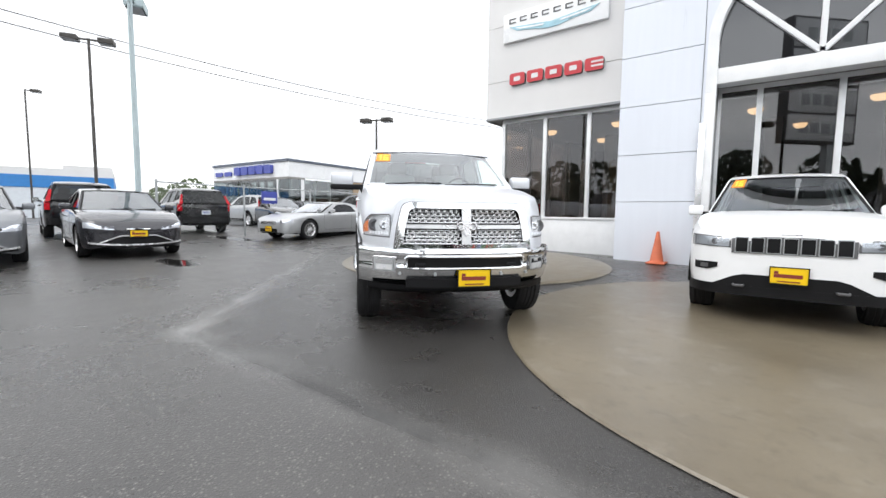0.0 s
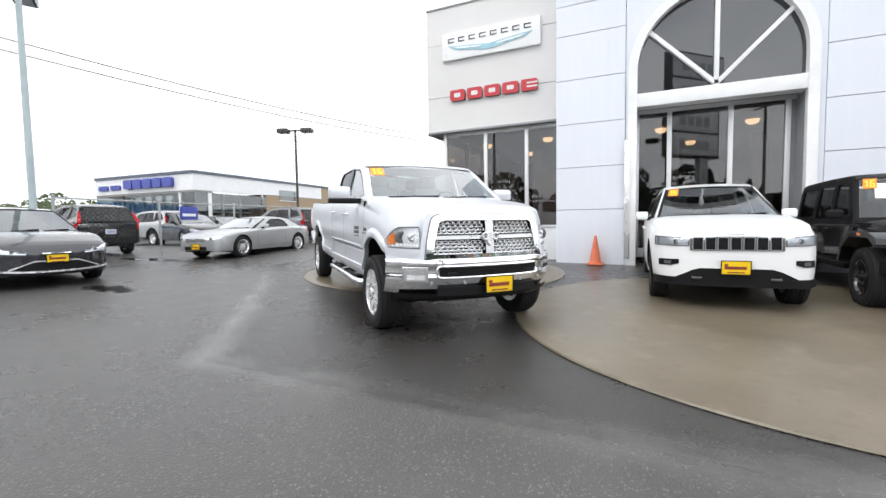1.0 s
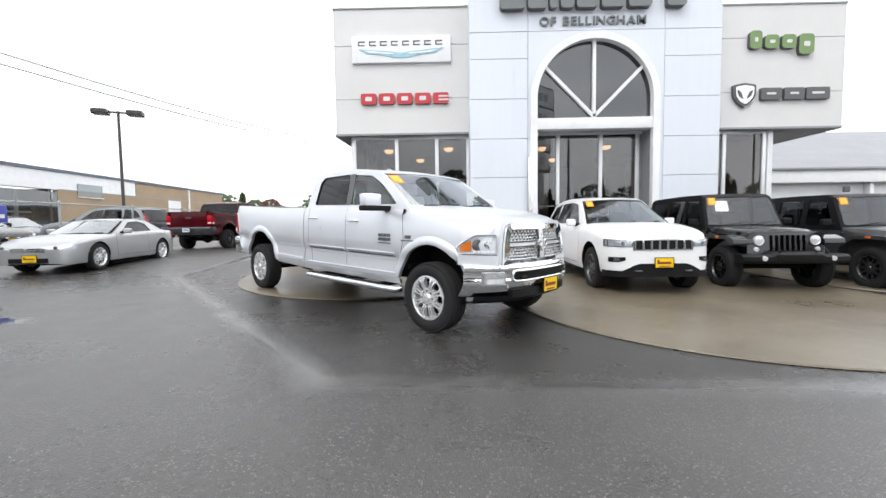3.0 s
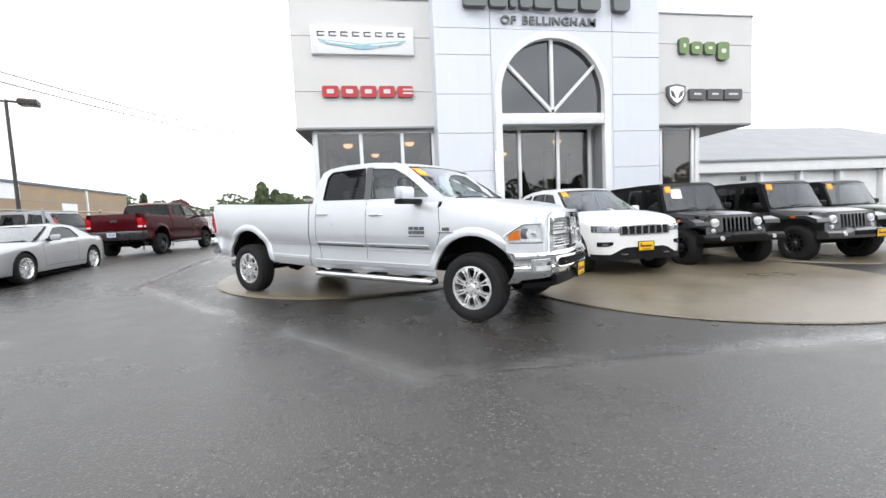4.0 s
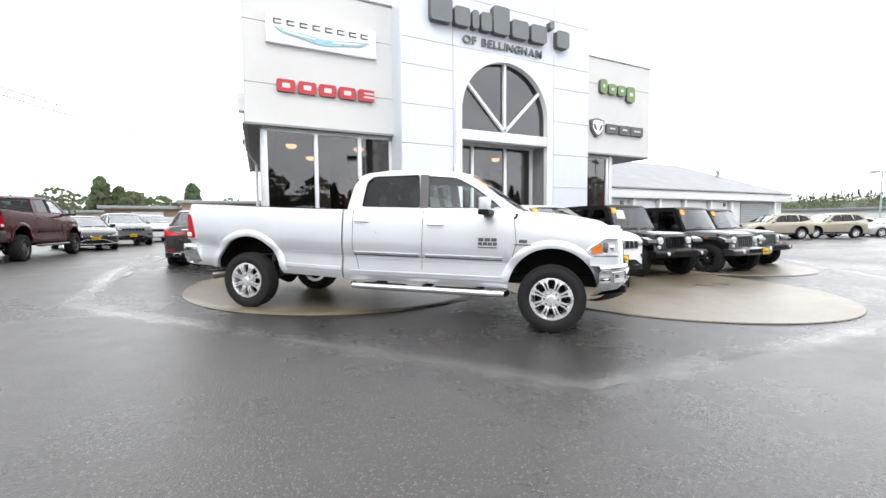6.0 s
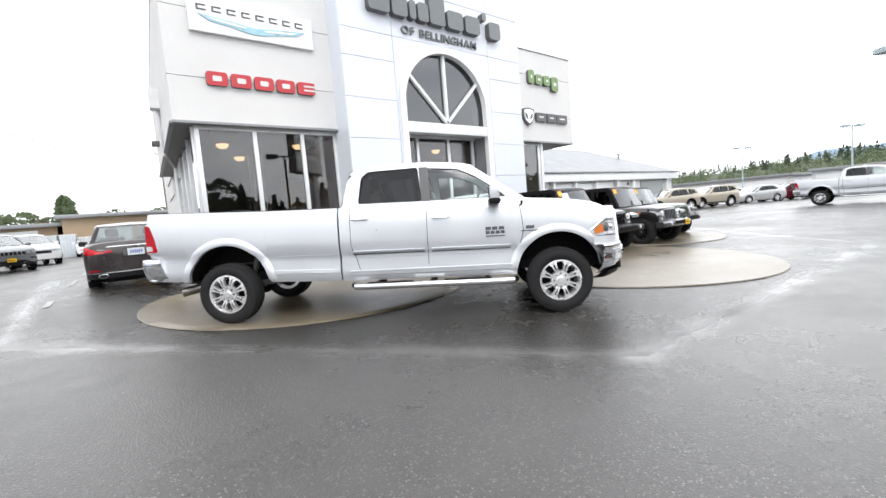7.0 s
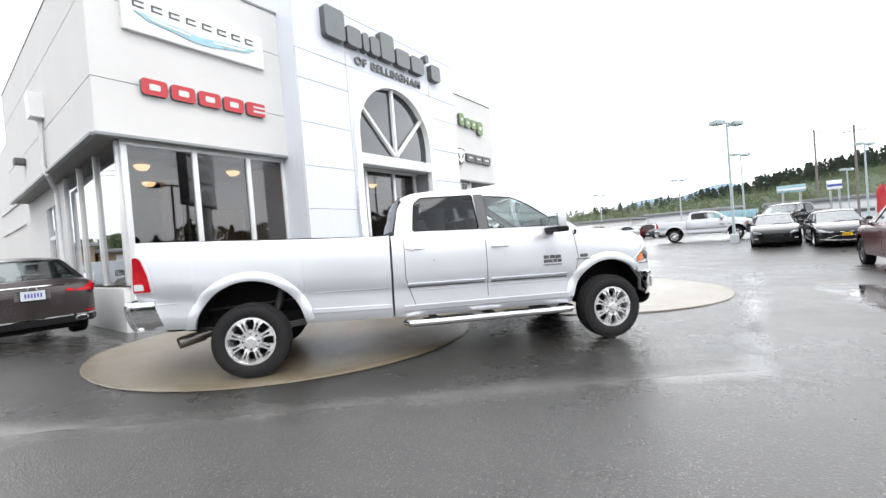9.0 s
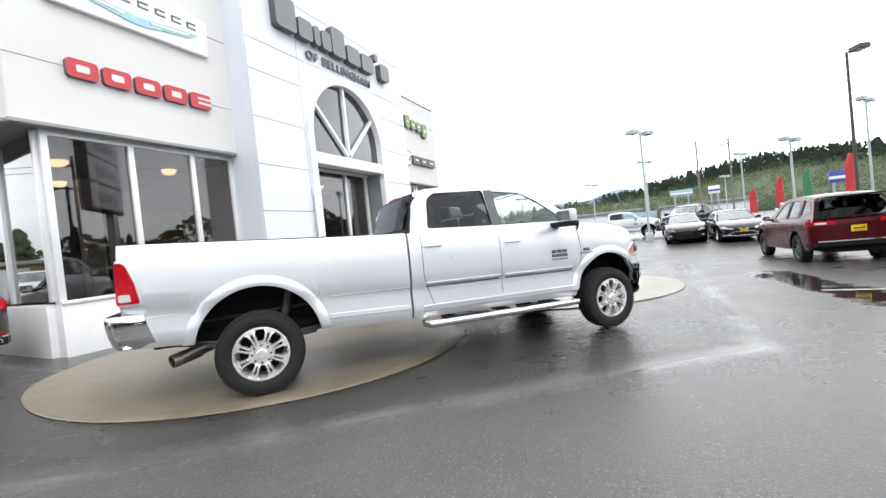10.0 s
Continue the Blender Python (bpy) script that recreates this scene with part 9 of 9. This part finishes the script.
def leaf_cluster(verts, faces, rng, cx, cy, z0, z1, rad, shape, n, size=1.0):
    """Small crossed leaf blades inside a crown."""
    for _ in range(n):
        t = rng.random()
        z = z0 + (z1 - z0) * t
        if shape == "cone":
            rr = rad * (1.02 - t) * (0.55 + 0.45 * rng.random())
        elif shape == "column":
            rr = rad * math.sin(math.pi * min(0.97, 0.12 + 0.86 * t)) ** 0.6 * (0.5 + 0.5 * rng.random())
        else:
            rr = rad * math.sqrt(max(0.05, 1 - (2 * t - 1) ** 2)) * (0.6 + 0.45 * rng.random())
        a = rng.random() * 2 * math.pi
        x, y = cx + rr * math.cos(a), cy + rr * math.sin(a)
        s = (z1 - z0) * (0.05 + 0.06 * rng.random()) * size
        b = rng.random() * math.pi
        dx, dy = math.cos(b) * s, math.sin(b) * s
        drop = -0.4 * s if shape == "cone" else 0.3 * s * (rng.random() - 0.5)
        i = len(verts)
        verts += [(x - dx, y - dy, z + drop), (x + dx * 0.2, y + dy * 0.2, z - s * 0.55), (x + dx, y + dy, z + drop * 0.5), (x - dx * 0.1, y - dy * 0.1, z + s * 0.8)]
        faces.append((i, i + 1, i + 2, i + 3))


def woods():
    rng = random.Random(5)
    for nm, shape, mat_, n, lab in (("conifer_wood", "cone", M_LEAF, 2600, "dark conifers along the ridge"), ("broadleaf_wood", "round", M_LEAF2, 5200, "mixed green broadleaf trees on the slope")):
        verts, faces = [], []
        for _ in range(n):
            az = rng.uniform(-50, 62)
            if shape == "cone":
                f = rng.uniform(396, 448)
                if az > 8:
                    f = rng.uniform(380, 430)
                if az > 5 and rng.random() < 0.75:
                    continue
                h = rng.uniform(6.5, 13.5) * (1.0 if az < 0 else 0.75 if az < 10 else 0.55)
                rad = h * 0.24
            else:
                f = rng.uniform(255, 415)
                h = rng.uniform(3, 6.5)
                rad = h * 0.45
            k = lerp_table([(250, 0.0), (300, 0.0), (330, 0.25), (370, 0.62), (410, 0.92), (440, 1.0), (520, 0.8)], f)
            z = ridge(az, RIDGE) * k - 1.5
            x, y = f * math.cos(radians(az)), f * math.sin(radians(az))
            leaf_cluster(verts, faces, rng, x, y, z + (0.5 if shape != "cone" else 0.5), z + h, rad, shape, 50 if shape == "cone" else 34)
        me = bpy.data.meshes.new(nm)
        me.from_pydata(verts, [], faces)
        me.materials.append(mat_)
        tagged(new(nm, me), lab, "trees", "", "stuff")
    # low hedge of far trees to the north and west
    for nm, mat_, n, lab in (("far_trees", M_LEAF2, 170, "far green trees beyond the lot"), ("far_red_trees", M_LEAFRED, 14, "far reddish trees beyond the lot")):
        verts, faces = [], []
        for _ in range(n):
            az = rng.uniform(84, 160)
            f = rng.uniform(120, 190)
            h = rng.uniform(5, 9.5) if mat_ is M_LEAF2 else rng.uniform(6, 8)
            leaf_cluster(verts, faces, rng, f * math.cos(radians(az)), f * math.sin(radians(az)), 0.3, h, h * 0.45, "round", 300, 0.65)
        me = bpy.data.meshes.new(nm)
        me.from_pydata(verts, [], faces)
        me.materials.append(mat_)
        tagged(new(nm, me), lab, "trees", "", "stuff")
    # trees across the street to the south, which mirror in the windows
    verts, faces = [], []
    for _ in range(190):
        az = rng.uniform(-160, -30)
        f = rng.uniform(50, 90)
        h = rng.uniform(3.5, 7.5) if rng.random() < 0.7 else rng.uniform(7, 10.5)
        shape = "cone" if rng.random() < 0.25 else "round"
        leaf_cluster(verts, faces, rng, f * math.cos(radians(az)), f * math.sin(radians(az)), 0.3, h, h * (0.22 if shape == "cone" else 0.4), shape, 420, 0.6)
    me = bpy.data.meshes.new("street_trees")
    me.from_pydata(verts, [], faces)
    me.materials.append(M_LEAF)
    tagged(new("street_trees", me), "dark trees across the street", "trees", "", "stuff")


woods()


def tree(x, y, h, rad, shape, mat_, label):
    root = thing("tree", pose(x, y, ground_z(x, y)), label, "tree", "far single trees")
    bm = bmesh.new()
    tube(bm, [(0, 0, 0), (0.05, 0.03, h * 0.4), (0.0, 0.0, h * 0.8)], [h * 0.03, h * 0.02, h * 0.006], 8)
    rng = random.Random(int(x * 7 + y))
    for k in range(6):
        a, z = rng.random() * 6.28, h * (0.25 + 0.09 * k)
        tube(bm, [(0, 0, z), (math.cos(a) * rad * 0.5, math.sin(a) * rad * 0.5, z + h * 0.12)], [h * 0.01, h * 0.004], 6)
    part("trunk", bm, M_WOOD, root)
    verts, faces = [], []
    leaf_cluster(verts, faces, rng, 0, 0, h * 0.12, h, rad, shape, 900)
    me = bpy.data.meshes.new("crown")
    me.from_pydata(verts, [], faces)
    me.materials.append(mat_)
    again("crown", me, root)


for x, y, h, rad, shape in ((-35.2, 129, 12.5, 1.9, "column"), (-32.0, 131, 10.5, 1.8, "column"), (-28.5, 126, 9.2, 2.8, "round"), (-16.4, 135, 12.0, 1.9, "column"), (-62, 120, 10, 1.6, "cone")):
    tree(x, y, h, rad, shape, M_LEAF2, "tall slim green poplar" if shape == "column" else "green tree beyond the lot")
